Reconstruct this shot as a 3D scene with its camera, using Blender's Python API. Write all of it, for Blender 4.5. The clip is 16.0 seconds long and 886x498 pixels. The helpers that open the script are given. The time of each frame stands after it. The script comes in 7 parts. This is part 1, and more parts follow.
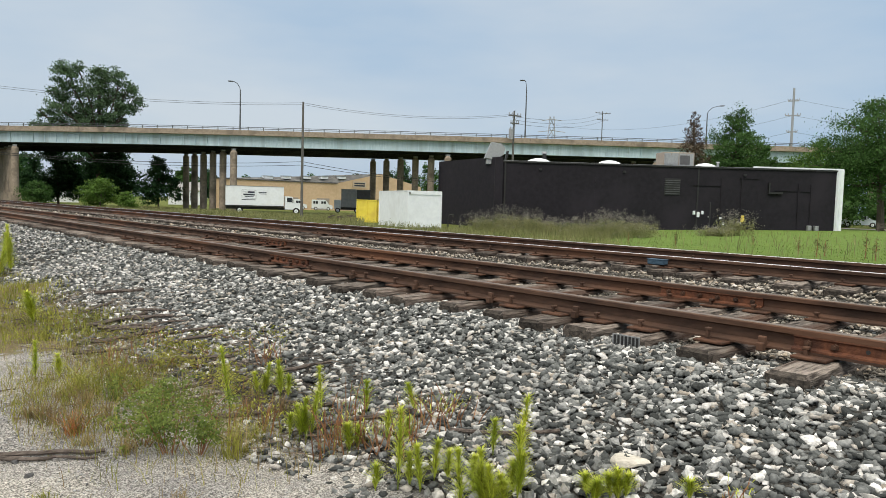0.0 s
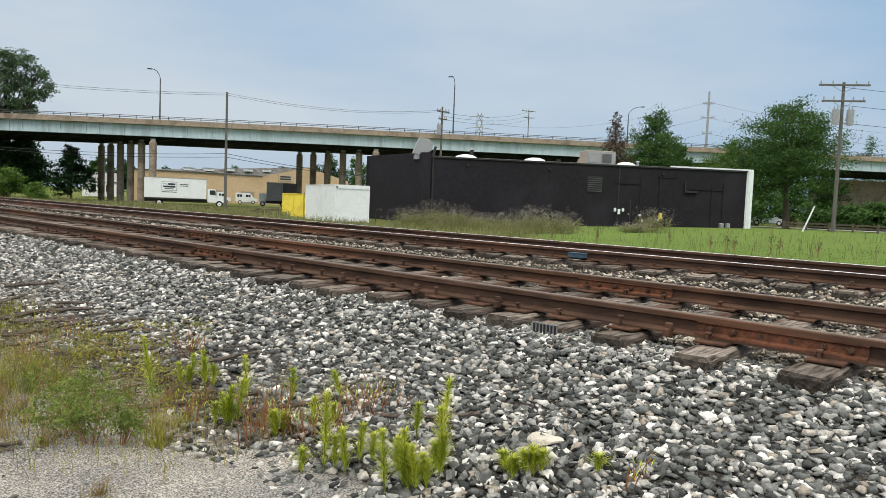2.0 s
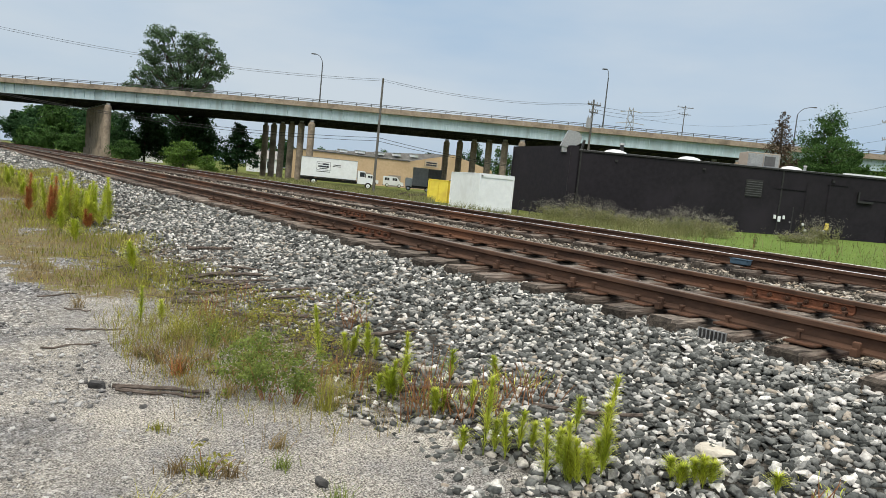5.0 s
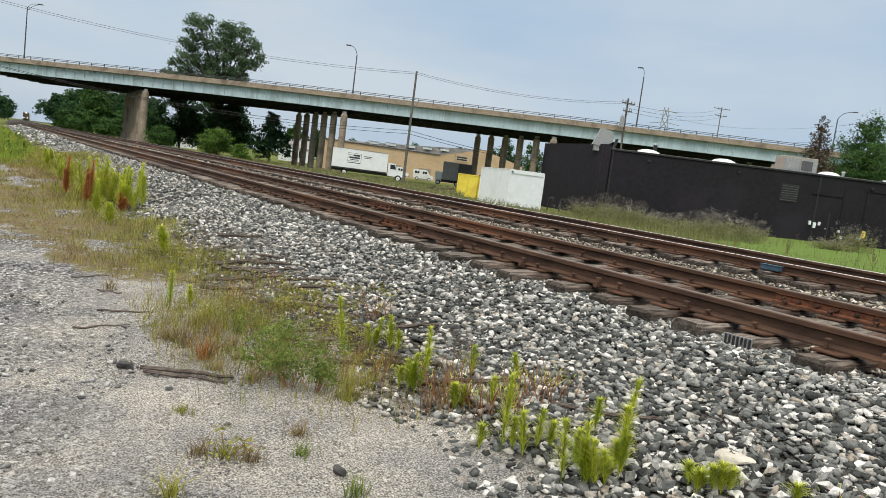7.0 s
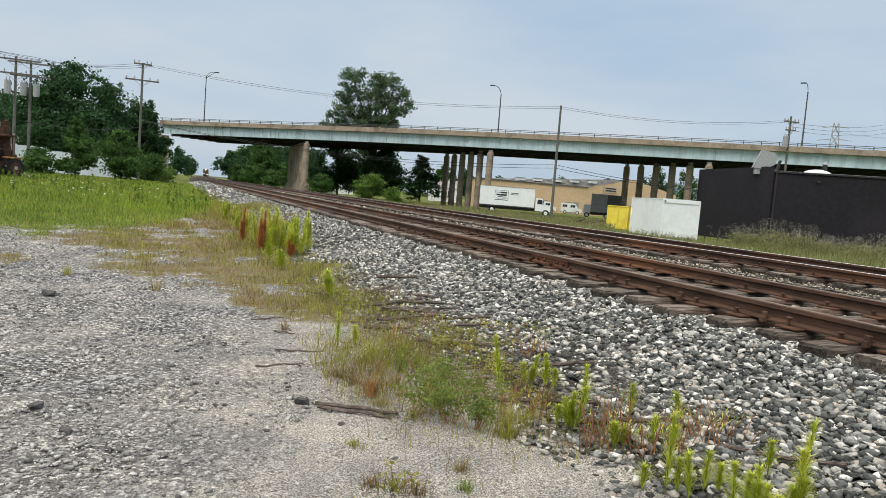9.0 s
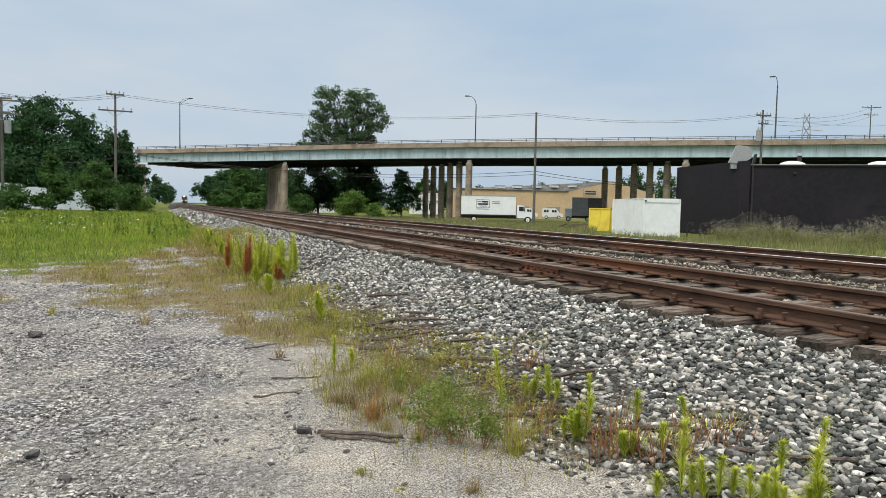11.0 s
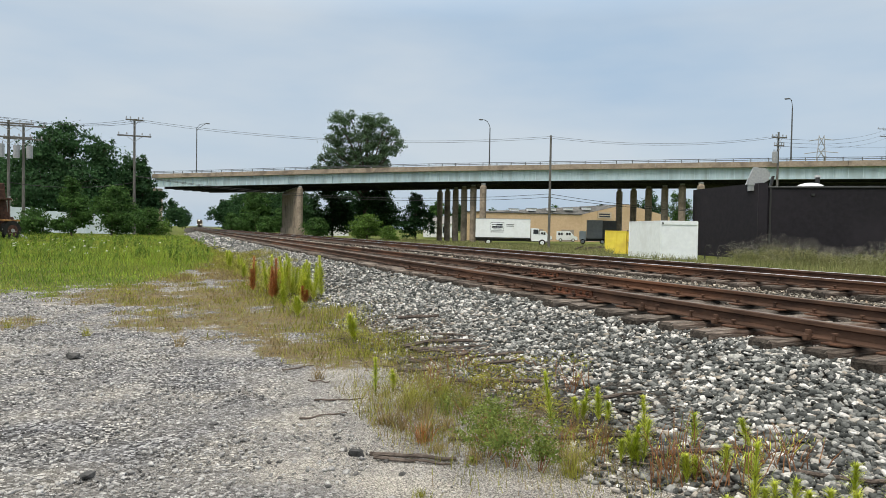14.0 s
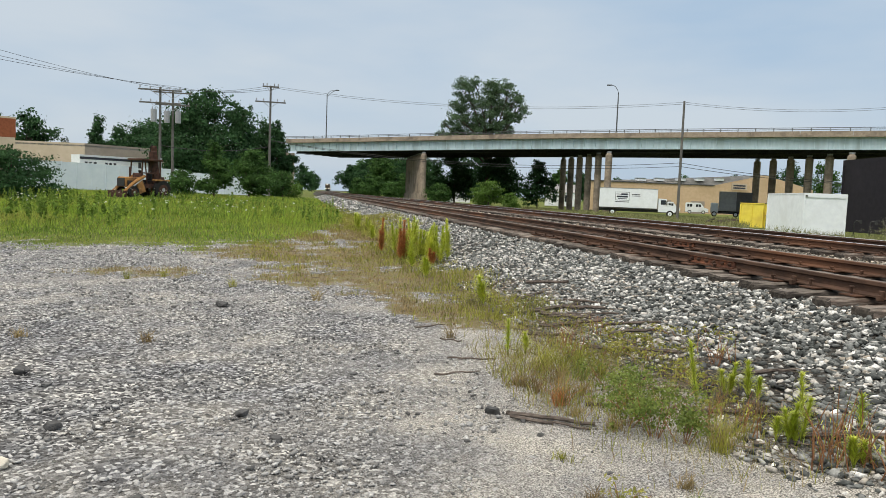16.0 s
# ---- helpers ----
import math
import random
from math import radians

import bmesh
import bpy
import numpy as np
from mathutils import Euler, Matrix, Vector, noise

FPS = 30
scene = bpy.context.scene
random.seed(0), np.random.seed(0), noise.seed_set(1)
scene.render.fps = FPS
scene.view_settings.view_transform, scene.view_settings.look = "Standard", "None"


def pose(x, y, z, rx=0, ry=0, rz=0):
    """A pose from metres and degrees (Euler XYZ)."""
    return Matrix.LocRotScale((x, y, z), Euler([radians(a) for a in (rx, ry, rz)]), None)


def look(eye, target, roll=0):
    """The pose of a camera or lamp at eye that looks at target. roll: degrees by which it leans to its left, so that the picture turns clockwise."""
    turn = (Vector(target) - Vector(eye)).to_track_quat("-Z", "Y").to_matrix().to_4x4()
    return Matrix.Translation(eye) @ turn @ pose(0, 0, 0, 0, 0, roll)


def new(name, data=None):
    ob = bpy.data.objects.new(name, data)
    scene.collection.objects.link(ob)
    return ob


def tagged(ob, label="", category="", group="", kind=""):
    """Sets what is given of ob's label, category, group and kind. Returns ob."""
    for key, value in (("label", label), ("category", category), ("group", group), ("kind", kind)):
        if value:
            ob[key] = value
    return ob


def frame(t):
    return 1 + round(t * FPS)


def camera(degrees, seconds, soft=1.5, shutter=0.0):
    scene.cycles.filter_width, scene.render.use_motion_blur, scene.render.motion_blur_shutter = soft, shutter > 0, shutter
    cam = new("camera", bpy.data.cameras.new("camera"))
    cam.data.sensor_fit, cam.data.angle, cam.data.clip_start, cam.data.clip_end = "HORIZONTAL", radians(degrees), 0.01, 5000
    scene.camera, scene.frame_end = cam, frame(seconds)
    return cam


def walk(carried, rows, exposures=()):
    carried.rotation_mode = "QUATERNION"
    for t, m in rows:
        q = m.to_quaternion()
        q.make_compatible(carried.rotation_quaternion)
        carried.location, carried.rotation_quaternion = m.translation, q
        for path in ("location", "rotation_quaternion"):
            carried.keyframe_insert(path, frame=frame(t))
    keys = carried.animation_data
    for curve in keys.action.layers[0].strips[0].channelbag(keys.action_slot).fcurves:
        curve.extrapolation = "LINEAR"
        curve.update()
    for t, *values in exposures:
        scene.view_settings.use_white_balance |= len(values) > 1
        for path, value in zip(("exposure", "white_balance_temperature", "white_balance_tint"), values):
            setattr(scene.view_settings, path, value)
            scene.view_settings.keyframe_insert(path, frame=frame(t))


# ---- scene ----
cam = camera(63.99, 16.0, soft=0.6)
EYE, TURN = 1.28, -39.0
ROWS = [
    (0.0, -0.0328, 0.0026, 0.0224, -0.34, -3.60, -1.59),
    (0.5, -0.0183, -0.0108, 0.0131, -2.19, -3.27, -1.12),
    (1.0, 0.0000, -0.0474, 0.0138, -4.26, -3.32, -1.04),
    (1.5, 0.0123, -0.1028, 0.0148, -5.88, -3.61, -1.43),
    (2.0, -0.0241, -0.1156, 0.0037, -6.14, -3.79, -2.23),
    (2.5, -0.1148, -0.1114, -0.0119, -5.19, -3.81, -2.92),
    (3.0, -0.1729, -0.1124, -0.0233, -2.92, -3.83, -3.38),
    (3.5, -0.1711, -0.1102, -0.0285, 0.40, -4.05, -3.71),
    (4.0, -0.1933, -0.1166, -0.0224, 3.95, -4.34, -3.72),
    (6.5, -0.1859, -0.0927, -0.0229, 5.68, -6.47, -7.36),
    (7.0, -0.1807, -0.1159, -0.0154, 7.68, -6.04, -7.39),
    (7.5, -0.1562, -0.1339, -0.0129, 11.08, -5.46, -6.98),
    (8.0, -0.1394, -0.1538, -0.0071, 14.91, -4.96, -6.37),
    (8.5, -0.1481, -0.2042, 0.0053, 18.69, -4.63, -5.58),
    (11.0, -0.2544, -0.2092, 0.0480, 18.00, -3.36, -1.12),
    (11.5, -0.2789, -0.2183, 0.0495, 16.39, -2.48, -0.25),
    (12.0, -0.3562, -0.1987, 0.0416, 15.24, -1.97, 0.04),
    (12.5, -0.4153, -0.1932, 0.0289, 14.67, -1.70, -0.13),
    (13.0, -0.4394, -0.2087, 0.0175, 15.17, -1.63, -0.39),
    (13.5, -0.4557, -0.2434, 0.0230, 16.65, -1.55, -0.70),
    (14.0, -0.4788, -0.2648, 0.0238, 19.03, -1.51, -0.98),
    (14.5, -0.5186, -0.2687, 0.0191, 21.88, -1.68, -1.38),
    (15.0, -0.5494, -0.3125, 0.0177, 24.76, -2.23, -1.71),
    (15.5, -0.5756, -0.2789, -0.0063, 27.29, -3.26, -2.04),
    (16.0, -0.6240, -0.2499, -0.0389, 28.74, -4.39, -2.20),
]
walk(cam, [(t, pose(0, 0, EYE, 0, 0, TURN) @ pose(x, y, z, 90 + pitch, roll, yaw)) for t, x, y, z, yaw, pitch, roll in ROWS])

# ---- world, sun, exposure ----
world = bpy.data.worlds.new("overcast_sky")
scene.world = world
world.use_nodes = True
SUN_EL, SUN_AZ = radians(56), radians(236)


def build_world():
    nt = world.node_tree
    nt.nodes.clear()
    out = nt.nodes.new("ShaderNodeOutputWorld")
    bg = nt.nodes.new("ShaderNodeBackground")
    sky = nt.nodes.new("ShaderNodeTexSky")
    sky.sky_type = "NISHITA"
    sky.sun_disc = False
    sky.sun_elevation, sky.sun_rotation = SUN_EL, SUN_AZ
    sky.dust_density, sky.air_density = 3.0, 1.0
    dim = nt.nodes.new("ShaderNodeMix")
    dim.data_type, dim.blend_type = "RGBA", "MULTIPLY"
    dim.inputs[0].default_value = 1.0
    dim.inputs[7].default_value = (0.1, 0.1, 0.1, 1)
    nt.links.new(sky.outputs[0], dim.inputs[6])
    co = nt.nodes.new("ShaderNodeTexCoord")
    mp = nt.nodes.new("ShaderNodeMapping")
    mp.inputs["Scale"].default_value = (1.2, 1.2, 4.5)
    mp.inputs["Rotation"].default_value = (0.15, 0.1, 0.6)
    n1 = nt.nodes.new("ShaderNodeTexNoise")
    n1.inputs["Scale"].default_value, n1.inputs["Detail"].default_value, n1.inputs["Roughness"].default_value = 1.3, 5, 0.5
    nt.links.new(co.outputs["Generated"], mp.inputs[0])
    nt.links.new(mp.outputs[0], n1.inputs["Vector"])
    ramp = nt.nodes.new("ShaderNodeValToRGB")
    ramp.color_ramp.elements[0].position, ramp.color_ramp.elements[0].color = 0.25, (0.38, 0.555, 0.76, 1)
    ramp.color_ramp.elements[1].position, ramp.color_ramp.elements[1].color = 0.60, (0.655, 0.735, 0.81, 1)
    sx = nt.nodes.new("ShaderNodeSeparateXYZ")
    nt.links.new(co.outputs["Generated"], sx.inputs[0])
    ma = nt.nodes.new("ShaderNodeMath")
    ma.operation = "MULTIPLY_ADD"
    ma.inputs[1].default_value = -0.20
    nt.links.new(sx.outputs["X"], ma.inputs[0])
    nt.links.new(n1.outputs["Fac"], ma.inputs[2])
    nt.links.new(ma.outputs[0], ramp.inputs[0])
    mix = nt.nodes.new("ShaderNodeMix")
    mix.data_type = "RGBA"
    mix.inputs[0].default_value = 0.86
    nt.links.new(dim.outputs[2], mix.inputs[6])
    nt.links.new(ramp.outputs[0], mix.inputs[7])
    # an overcast sky grows brighter towards the zenith
    sep = nt.nodes.new("ShaderNodeSeparateXYZ")
    nt.links.new(co.outputs["Generated"], sep.inputs[0])
    up = nt.nodes.new("ShaderNodeMapRange")
    up.inputs["From Min"].default_value, up.inputs["From Max"].default_value = 0.28, 0.85
    up.inputs["To Min"].default_value, up.inputs["To Max"].default_value = 0.98, 3.1
    nt.links.new(sep.outputs["Z"], up.inputs[0])
    high = nt.nodes.new("ShaderNodeMapRange")
    high.inputs["From Min"].default_value, high.inputs["From Max"].default_value = 0.3, 0.7
    nt.links.new(sep.outputs["Z"], high.inputs[0])
    pale = nt.nodes.new("ShaderNodeMix")
    pale.data_type = "RGBA"
    pale.inputs[7].default_value = (0.72, 0.69, 0.635, 1)
    nt.links.new(high.outputs[0], pale.inputs[0])
    nt.links.new(mix.outputs[2], pale.inputs[6])
    nt.links.new(pale.outputs[2], bg.inputs["Color"])
    nt.links.new(up.outputs[0], bg.inputs["Strength"])
    nt.links.new(bg.outputs[0], out.inputs[0])


build_world()
sun_data = bpy.data.lights.new("sun", "SUN")
sun_data.energy, sun_data.angle, sun_data.color = 1.5, radians(25), (1.0, 0.92, 0.80)
sun = new("sun", sun_data)
sun.matrix_world = look((math.sin(SUN_AZ) * math.cos(SUN_EL) * 80, math.cos(SUN_AZ) * math.cos(SUN_EL) * 80, math.sin(SUN_EL) * 80), (0, 0, 0))


# ---- materials ----
def material(name, c1, c2, scale=5.0, rough=0.8, bump=0.2, metal=0.0, fine=None, c3=None, big=None, lo=0.35, hi=0.65,
             island=None, rand=None, stretch=(1, 1, 1), world_co=False, rough2=None, thin=0.0):
    """Two-colour grain of one scale, broken by a larger stain of c3, with relief. island / rand: value spread by island / by object."""
    m = bpy.data.materials.new(name)
    m.use_nodes = True
    nt = m.node_tree
    N, Lk = nt.nodes.new, nt.links.new
    p = nt.nodes["Principled BSDF"]
    if world_co:
        src = N("ShaderNodeNewGeometry").outputs["Position"]
    else:
        src = N("ShaderNodeTexCoord").outputs["Object"]
    mp = N("ShaderNodeMapping")
    mp.inputs["Scale"].default_value = stretch
    Lk(src, mp.inputs[0])
    n = N("ShaderNodeTexNoise")
    n.inputs["Scale"].default_value, n.inputs["Detail"].default_value, n.inputs["Roughness"].default_value = scale, 6, 0.62
    Lk(mp.outputs[0], n.inputs["Vector"])
    r = N("ShaderNodeValToRGB")
    r.color_ramp.elements[0].position, r.color_ramp.elements[0].color = lo, (*c1, 1)
    r.color_ramp.elements[1].position, r.color_ramp.elements[1].color = hi, (*c2, 1)
    Lk(n.outputs["Fac"], r.inputs[0])
    colour = r.outputs[0]
    if c3:
        b = N("ShaderNodeTexNoise")
        b.inputs["Scale"].default_value, b.inputs["Detail"].default_value = big or scale * 0.15, 5
        Lk(mp.outputs[0], b.inputs["Vector"])
        br = N("ShaderNodeValToRGB")
        br.color_ramp.elements[0].position, br.color_ramp.elements[1].position = 0.5, 0.68
        Lk(b.outputs["Fac"], br.inputs[0])
        mx = N("ShaderNodeMix")
        mx.data_type = "RGBA"
        Lk(br.outputs[0], mx.inputs[0])
        Lk(colour, mx.inputs[6])
        mx.inputs[7].default_value = (*c3, 1)
        colour = mx.outputs[2]
    if island or rand:
        rnd = N("ShaderNodeNewGeometry").outputs["Random Per Island"] if island else N("ShaderNodeObjectInfo").outputs["Random"]
        lo_v, hi_v = island or rand
        mr = N("ShaderNodeMapRange")
        mr.inputs["To Min"].default_value, mr.inputs["To Max"].default_value = lo_v, hi_v
        Lk(rnd, mr.inputs[0])
        hs = N("ShaderNodeHueSaturation")
        Lk(mr.outputs[0], hs.inputs["Value"])
        Lk(colour, hs.inputs["Color"])
        colour = hs.outputs[0]
    Lk(colour, p.inputs["Base Color"])
    p.inputs["Roughness"].default_value, p.inputs["Metallic"].default_value = rough, metal
    p.inputs["Specular IOR Level"].default_value = 0.2 if rough > 0.55 else 0.5
    if rough2 is not None:
        rr = N("ShaderNodeMapRange")
        rr.inputs["To Min"].default_value, rr.inputs["To Max"].default_value = rough, rough2
        Lk(n.outputs["Fac"], rr.inputs[0])
        Lk(rr.outputs[0], p.inputs["Roughness"])
    if thin:
        # thin leaves pass on part of the light that falls on their other side
        tl = N("ShaderNodeBsdfTranslucent")
        Lk(colour, tl.inputs["Color"])
        ms = N("ShaderNodeMixShader")
        ms.inputs[0].default_value = thin
        Lk(p.outputs[0], ms.inputs[1])
        Lk(tl.outputs[0], ms.inputs[2])
        Lk(ms.outputs[0], nt.nodes["Material Output"].inputs["Surface"])
    if bump:
        f = N("ShaderNodeTexNoise")
        f.inputs["Scale"].default_value, f.inputs["Detail"].default_value = fine or scale * 3, 4
        Lk(mp.outputs[0], f.inputs["Vector"])
        bp = N("ShaderNodeBump")
        bp.inputs["Strength"].default_value = bump
        bp.inputs["Distance"].default_value = 0.02
        Lk(f.outputs["Fac"], bp.inputs["Height"])
        Lk(bp.outputs[0], p.inputs["Normal"])
    return m


M = {}
M["rust"] = material("rusted_rail_steel", (0.040, 0.025, 0.019), (0.105, 0.060, 0.041), 9, 0.8, 0.25, 0.1, c3=(0.155, 0.074, 0.042), big=1.3, stretch=(1, 0.25, 1), world_co=True)
M["rust_bright"] = material("orange_rust", (0.085, 0.036, 0.022), (0.165, 0.068, 0.037), 22, 0.85, 0.4, 0.1, c3=(0.05, 0.025, 0.019), big=5, world_co=True)
M["rail_top"] = material("worn_rail_head", (0.085, 0.062, 0.048), (0.17, 0.125, 0.09), 20, 0.55, 0.1, 0.3, c3=(0.07, 0.04, 0.028), big=2, world_co=True)
M["rail_shine"] = material("polished_rail_head", (0.62, 0.62, 0.64), (0.8, 0.8, 0.82), 30, 0.22, 0.05, 1.0, world_co=True)
M["tie"] = material("weathered_tie_wood", (0.028, 0.023, 0.020), (0.26, 0.225, 0.195), 14, 0.9, 0.9, 0, fine=40, c3=(0.085, 0.045, 0.030), big=1.4, stretch=(0.3, 2.4, 2.4), rand=(0.55, 1.3), lo=0.38, hi=0.64)
M["tie_end"] = material("dark_tie_end_grain", (0.018, 0.016, 0.014), (0.075, 0.064, 0.054), 26, 0.92, 0.6, 0, fine=60, rand=(0.7, 1.4))
M["paint_dark"] = material("dark_painted_block", (0.0122, 0.0110, 0.0150), (0.0178, 0.0158, 0.0212), 3, 0.75, 0.15, 0, fine=30, c3=(0.0228, 0.020, 0.0264), big=0.3)
M["white_paint"] = material("white_paint", (0.74, 0.78, 0.82), (0.81, 0.85, 0.88), 3, 0.5, 0.05, 0, c3=(0.70, 0.73, 0.75), big=0.6)
M["concrete"] = material("bridge_concrete", (0.25, 0.205, 0.16), (0.37, 0.31, 0.245), 3, 0.9, 0.3, 0, c3=(0.17, 0.14, 0.11), big=0.5)
# deck concrete with the shade of its underside painted into the colour
M["soffit"] = material("shade_darkened_soffit", (0.045, 0.04, 0.036), (0.085, 0.075, 0.065), 2, 0.9, 0.2, 0, c3=(0.03, 0.027, 0.025), big=0.4)
M["girder"] = material("pale_blue_girder_paint", (0.40, 0.52, 0.56), (0.52, 0.63, 0.67), 1.2, 0.6, 0.1, 0, c3=(0.34, 0.42, 0.44), big=0.3, stretch=(3, 3, 0.5))
# inner girders: the shade under the deck is put into this near-black colour
M["girder_shaded"] = material("steel_with_shade_in_colour", (0.02, 0.022, 0.025), (0.04, 0.043, 0.045), 1.2, 0.8, 0.1, 0)
M["pole_wood"] = material("grey_pole_wood", (0.085, 0.082, 0.078), (0.17, 0.165, 0.155), 5, 0.9, 0.4, 0, stretch=(4, 4, 0.4))
M["steel_grey"] = material("galvanised_steel", (0.3, 0.31, 0.32), (0.42, 0.43, 0.44), 8, 0.5, 0.05, 0.6)
M["lamp_grey"] = material("dull_grey_metal", (0.07, 0.075, 0.08), (0.12, 0.125, 0.13), 6, 0.6, 0.05, 0.2)
M["leaf"] = material("tree_leaves", (0.017, 0.050, 0.019), (0.046, 0.105, 0.038), 0.6, 0.8, 0, 0, island=(0.6, 1.5), world_co=True, thin=0.3)
M["leaf_tall"] = material("grey_green_leaves", (0.055, 0.100, 0.050), (0.105, 0.170, 0.085), 0.6, 0.7, 0, 0, island=(0.5, 1.6), world_co=True, thin=0.4)
M["bark"] = material("bark", (0.05, 0.04, 0.03), (0.12, 0.1, 0.08), 8, 0.95, 0.6, 0, stretch=(3, 3, 0.5))
M["yellow"] = material("yellow_paint", (0.74, 0.6, 0.06), (0.8, 0.66, 0.09), 3, 0.55, 0.05, 0, c3=(0.66, 0.5, 0.07), big=1)
M["tan"] = material("tan_wall", (0.55, 0.40, 0.25), (0.62, 0.46, 0.30), 2, 0.85, 0.1, 0, c3=(0.5, 0.36, 0.22), big=0.2)
M["grey_roof"] = material("grey_roof", (0.2, 0.2, 0.2), (0.3, 0.3, 0.29), 1, 0.8, 0.1, 0)
M["dark"] = material("dark_trim", (0.012, 0.012, 0.013), (0.02, 0.02, 0.02), 5, 0.5, 0.05, 0)


M["leaf_light"] = material("bright_leaves", (0.06, 0.12, 0.02), (0.12, 0.21, 0.04), 0.8, 0.65, 0, 0, island=(0.6, 1.45), world_co=True, thin=0.4)
M["leaf_mid"] = material("mid_green_leaves", (0.032, 0.076, 0.02), (0.072, 0.145, 0.036), 0.7, 0.8, 0, 0, island=(0.6, 1.5), world_co=True, thin=0.4)
M["needle"] = material("dark_needles", (0.02, 0.04, 0.018), (0.045, 0.06, 0.03), 0.8, 0.8, 0, 0, island=(0.6, 1.4), world_co=True)
M["needle_brown"] = material("browning_needles", (0.06, 0.042, 0.03), (0.1, 0.075, 0.05), 0.8, 0.8, 0, 0, island=(0.6, 1.4), world_co=True)
M["weed_leaf"] = material("yellow_green_weed_leaf", (0.36, 0.44, 0.035), (0.60, 0.63, 0.09), 6, 0.55, 0, 0, island=(0.65, 1.35), world_co=True, thin=0.4)
M["weed_dark"] = material("green_weed_leaf", (0.10, 0.15, 0.03), (0.22, 0.27, 0.065), 8, 0.6, 0, 0, island=(0.6, 1.4), world_co=True, thin=0.4)
M["weed_olive"] = material("olive_weed_leaf", (0.18, 0.19, 0.035), (0.36, 0.34, 0.08), 8, 0.65, 0, 0, island=(0.6, 1.4), world_co=True, thin=0.4)
M["litter"] = material("dead_stems_and_bark", (0.045, 0.036, 0.028), (0.19, 0.15, 0.115), 9, 0.9, 0, 0, island=(0.4, 1.5), world_co=True)
M["weed_stem"] = material("reddish_weed_stem", (0.16, 0.075, 0.04), (0.30, 0.15, 0.07), 12, 0.7, 0, 0, island=(0.7, 1.3), world_co=True)
M["weed_red"] = material("red_weed_leaf", (0.36, 0.13, 0.05), (0.54, 0.26, 0.10), 8, 0.7, 0, 0, island=(0.6, 1.4), world_co=True, thin=0.4)
M["grass_dry"] = material("dry_grass_blades", (0.17, 0.12, 0.06), (0.38, 0.30, 0.14), 2.2, 0.8, 0, 0, island=(0.55, 1.3), world_co=True, thin=0.4)
M["grass_olive"] = material("olive_grass_blades", (0.17, 0.19, 0.03), (0.36, 0.35, 0.075), 2.2, 0.75, 0, 0, island=(0.5, 1.35), world_co=True, thin=0.4)
M["grass_field"] = material("tall_field_grass", (0.18, 0.28, 0.03), (0.33, 0.44, 0.06), 0.35, 0.7, 0, 0, island=(0.55, 1.35), world_co=True, thin=0.4, c3=(0.24, 0.25, 0.06), big=0.16)
M["grass_deep"] = material("dark_field_weeds", (0.10, 0.17, 0.025), (0.18, 0.26, 0.045), 0.5, 0.7, 0, 0, island=(0.5, 1.4), world_co=True, thin=0.4)
M["grass_lawn"] = material("mown_lawn_blades", (0.09, 0.145, 0.025), (0.155, 0.215, 0.045), 0.5, 0.7, 0, 0, island=(0.7, 1.25), world_co=True, thin=0.4)
M["grass_bank"] = material("pale_bank_grass", (0.13, 0.15, 0.055), (0.27, 0.265, 0.125), 0.5, 0.75, 0, 0, island=(0.6, 1.35), world_co=True, thin=0.4)
M["petal"] = material("white_petals", (0.7, 0.72, 0.65), (0.8, 0.8, 0.75), 8, 0.7, 0, 0, world_co=True)
M["flower_grey"] = material("pale_lilac_seed_heads", (0.24, 0.225, 0.19), (0.42, 0.40, 0.35), 8, 0.8, 0, 0, island=(0.6, 1.2), world_co=True)
M["dead_wood"] = material("dead_grey_wood", (0.05, 0.04, 0.035), (0.17, 0.14, 0.12), 14, 0.9, 0.6, 0, stretch=(0.4, 3, 3))
M["rock_dark"] = material("dark_loose_rock", (0.05, 0.05, 0.05), (0.12, 0.12, 0.12), 20, 0.9, 0.5, 0, rand=(0.7, 1.3))
M["rock_pale"] = material("pale_limestone", (0.42, 0.39, 0.33), (0.58, 0.55, 0.48), 18, 0.9, 0.6, 0)
M["asphalt"] = material("grey_asphalt", (0.28, 0.27, 0.26), (0.38, 0.37, 0.35), 2, 0.9, 0.3, 0, world_co=True)
M["glass_dark"] = material("dark_glass", (0.02, 0.025, 0.03), (0.03, 0.035, 0.04), 3, 0.08, 0, 0)
M["rubber"] = material("black_rubber", (0.012, 0.012, 0.012), (0.025, 0.025, 0.025), 12, 0.85, 0.2, 0)
M["van_grey"] = material("grey_box_paint", (0.28, 0.29, 0.30), (0.36, 0.37, 0.38), 2, 0.5, 0.05, 0)
M["van_dark"] = material("dark_box_paint", (0.07, 0.07, 0.075), (0.1, 0.1, 0.105), 2, 0.5, 0.05, 0)
M["brick_red"] = material("red_brick_wall", (0.22, 0.07, 0.035), (0.3, 0.1, 0.05), 6, 0.85, 0.3, 0)
M["beige"] = material("beige_wall", (0.5, 0.42, 0.32), (0.56, 0.47, 0.37), 1.5, 0.85, 0.1, 0, c3=(0.46, 0.38, 0.29), big=0.2)
M["beige_dark"] = material("taupe_wall", (0.30, 0.26, 0.225), (0.35, 0.305, 0.26), 1.5, 0.85, 0.1, 0, c3=(0.27, 0.23, 0.2), big=0.2)
M["pale_blue"] = material("pale_blue_white_fence", (0.58, 0.66, 0.72), (0.66, 0.73, 0.78), 1, 0.6, 0.05, 0, c3=(0.55, 0.62, 0.68), big=0.3)
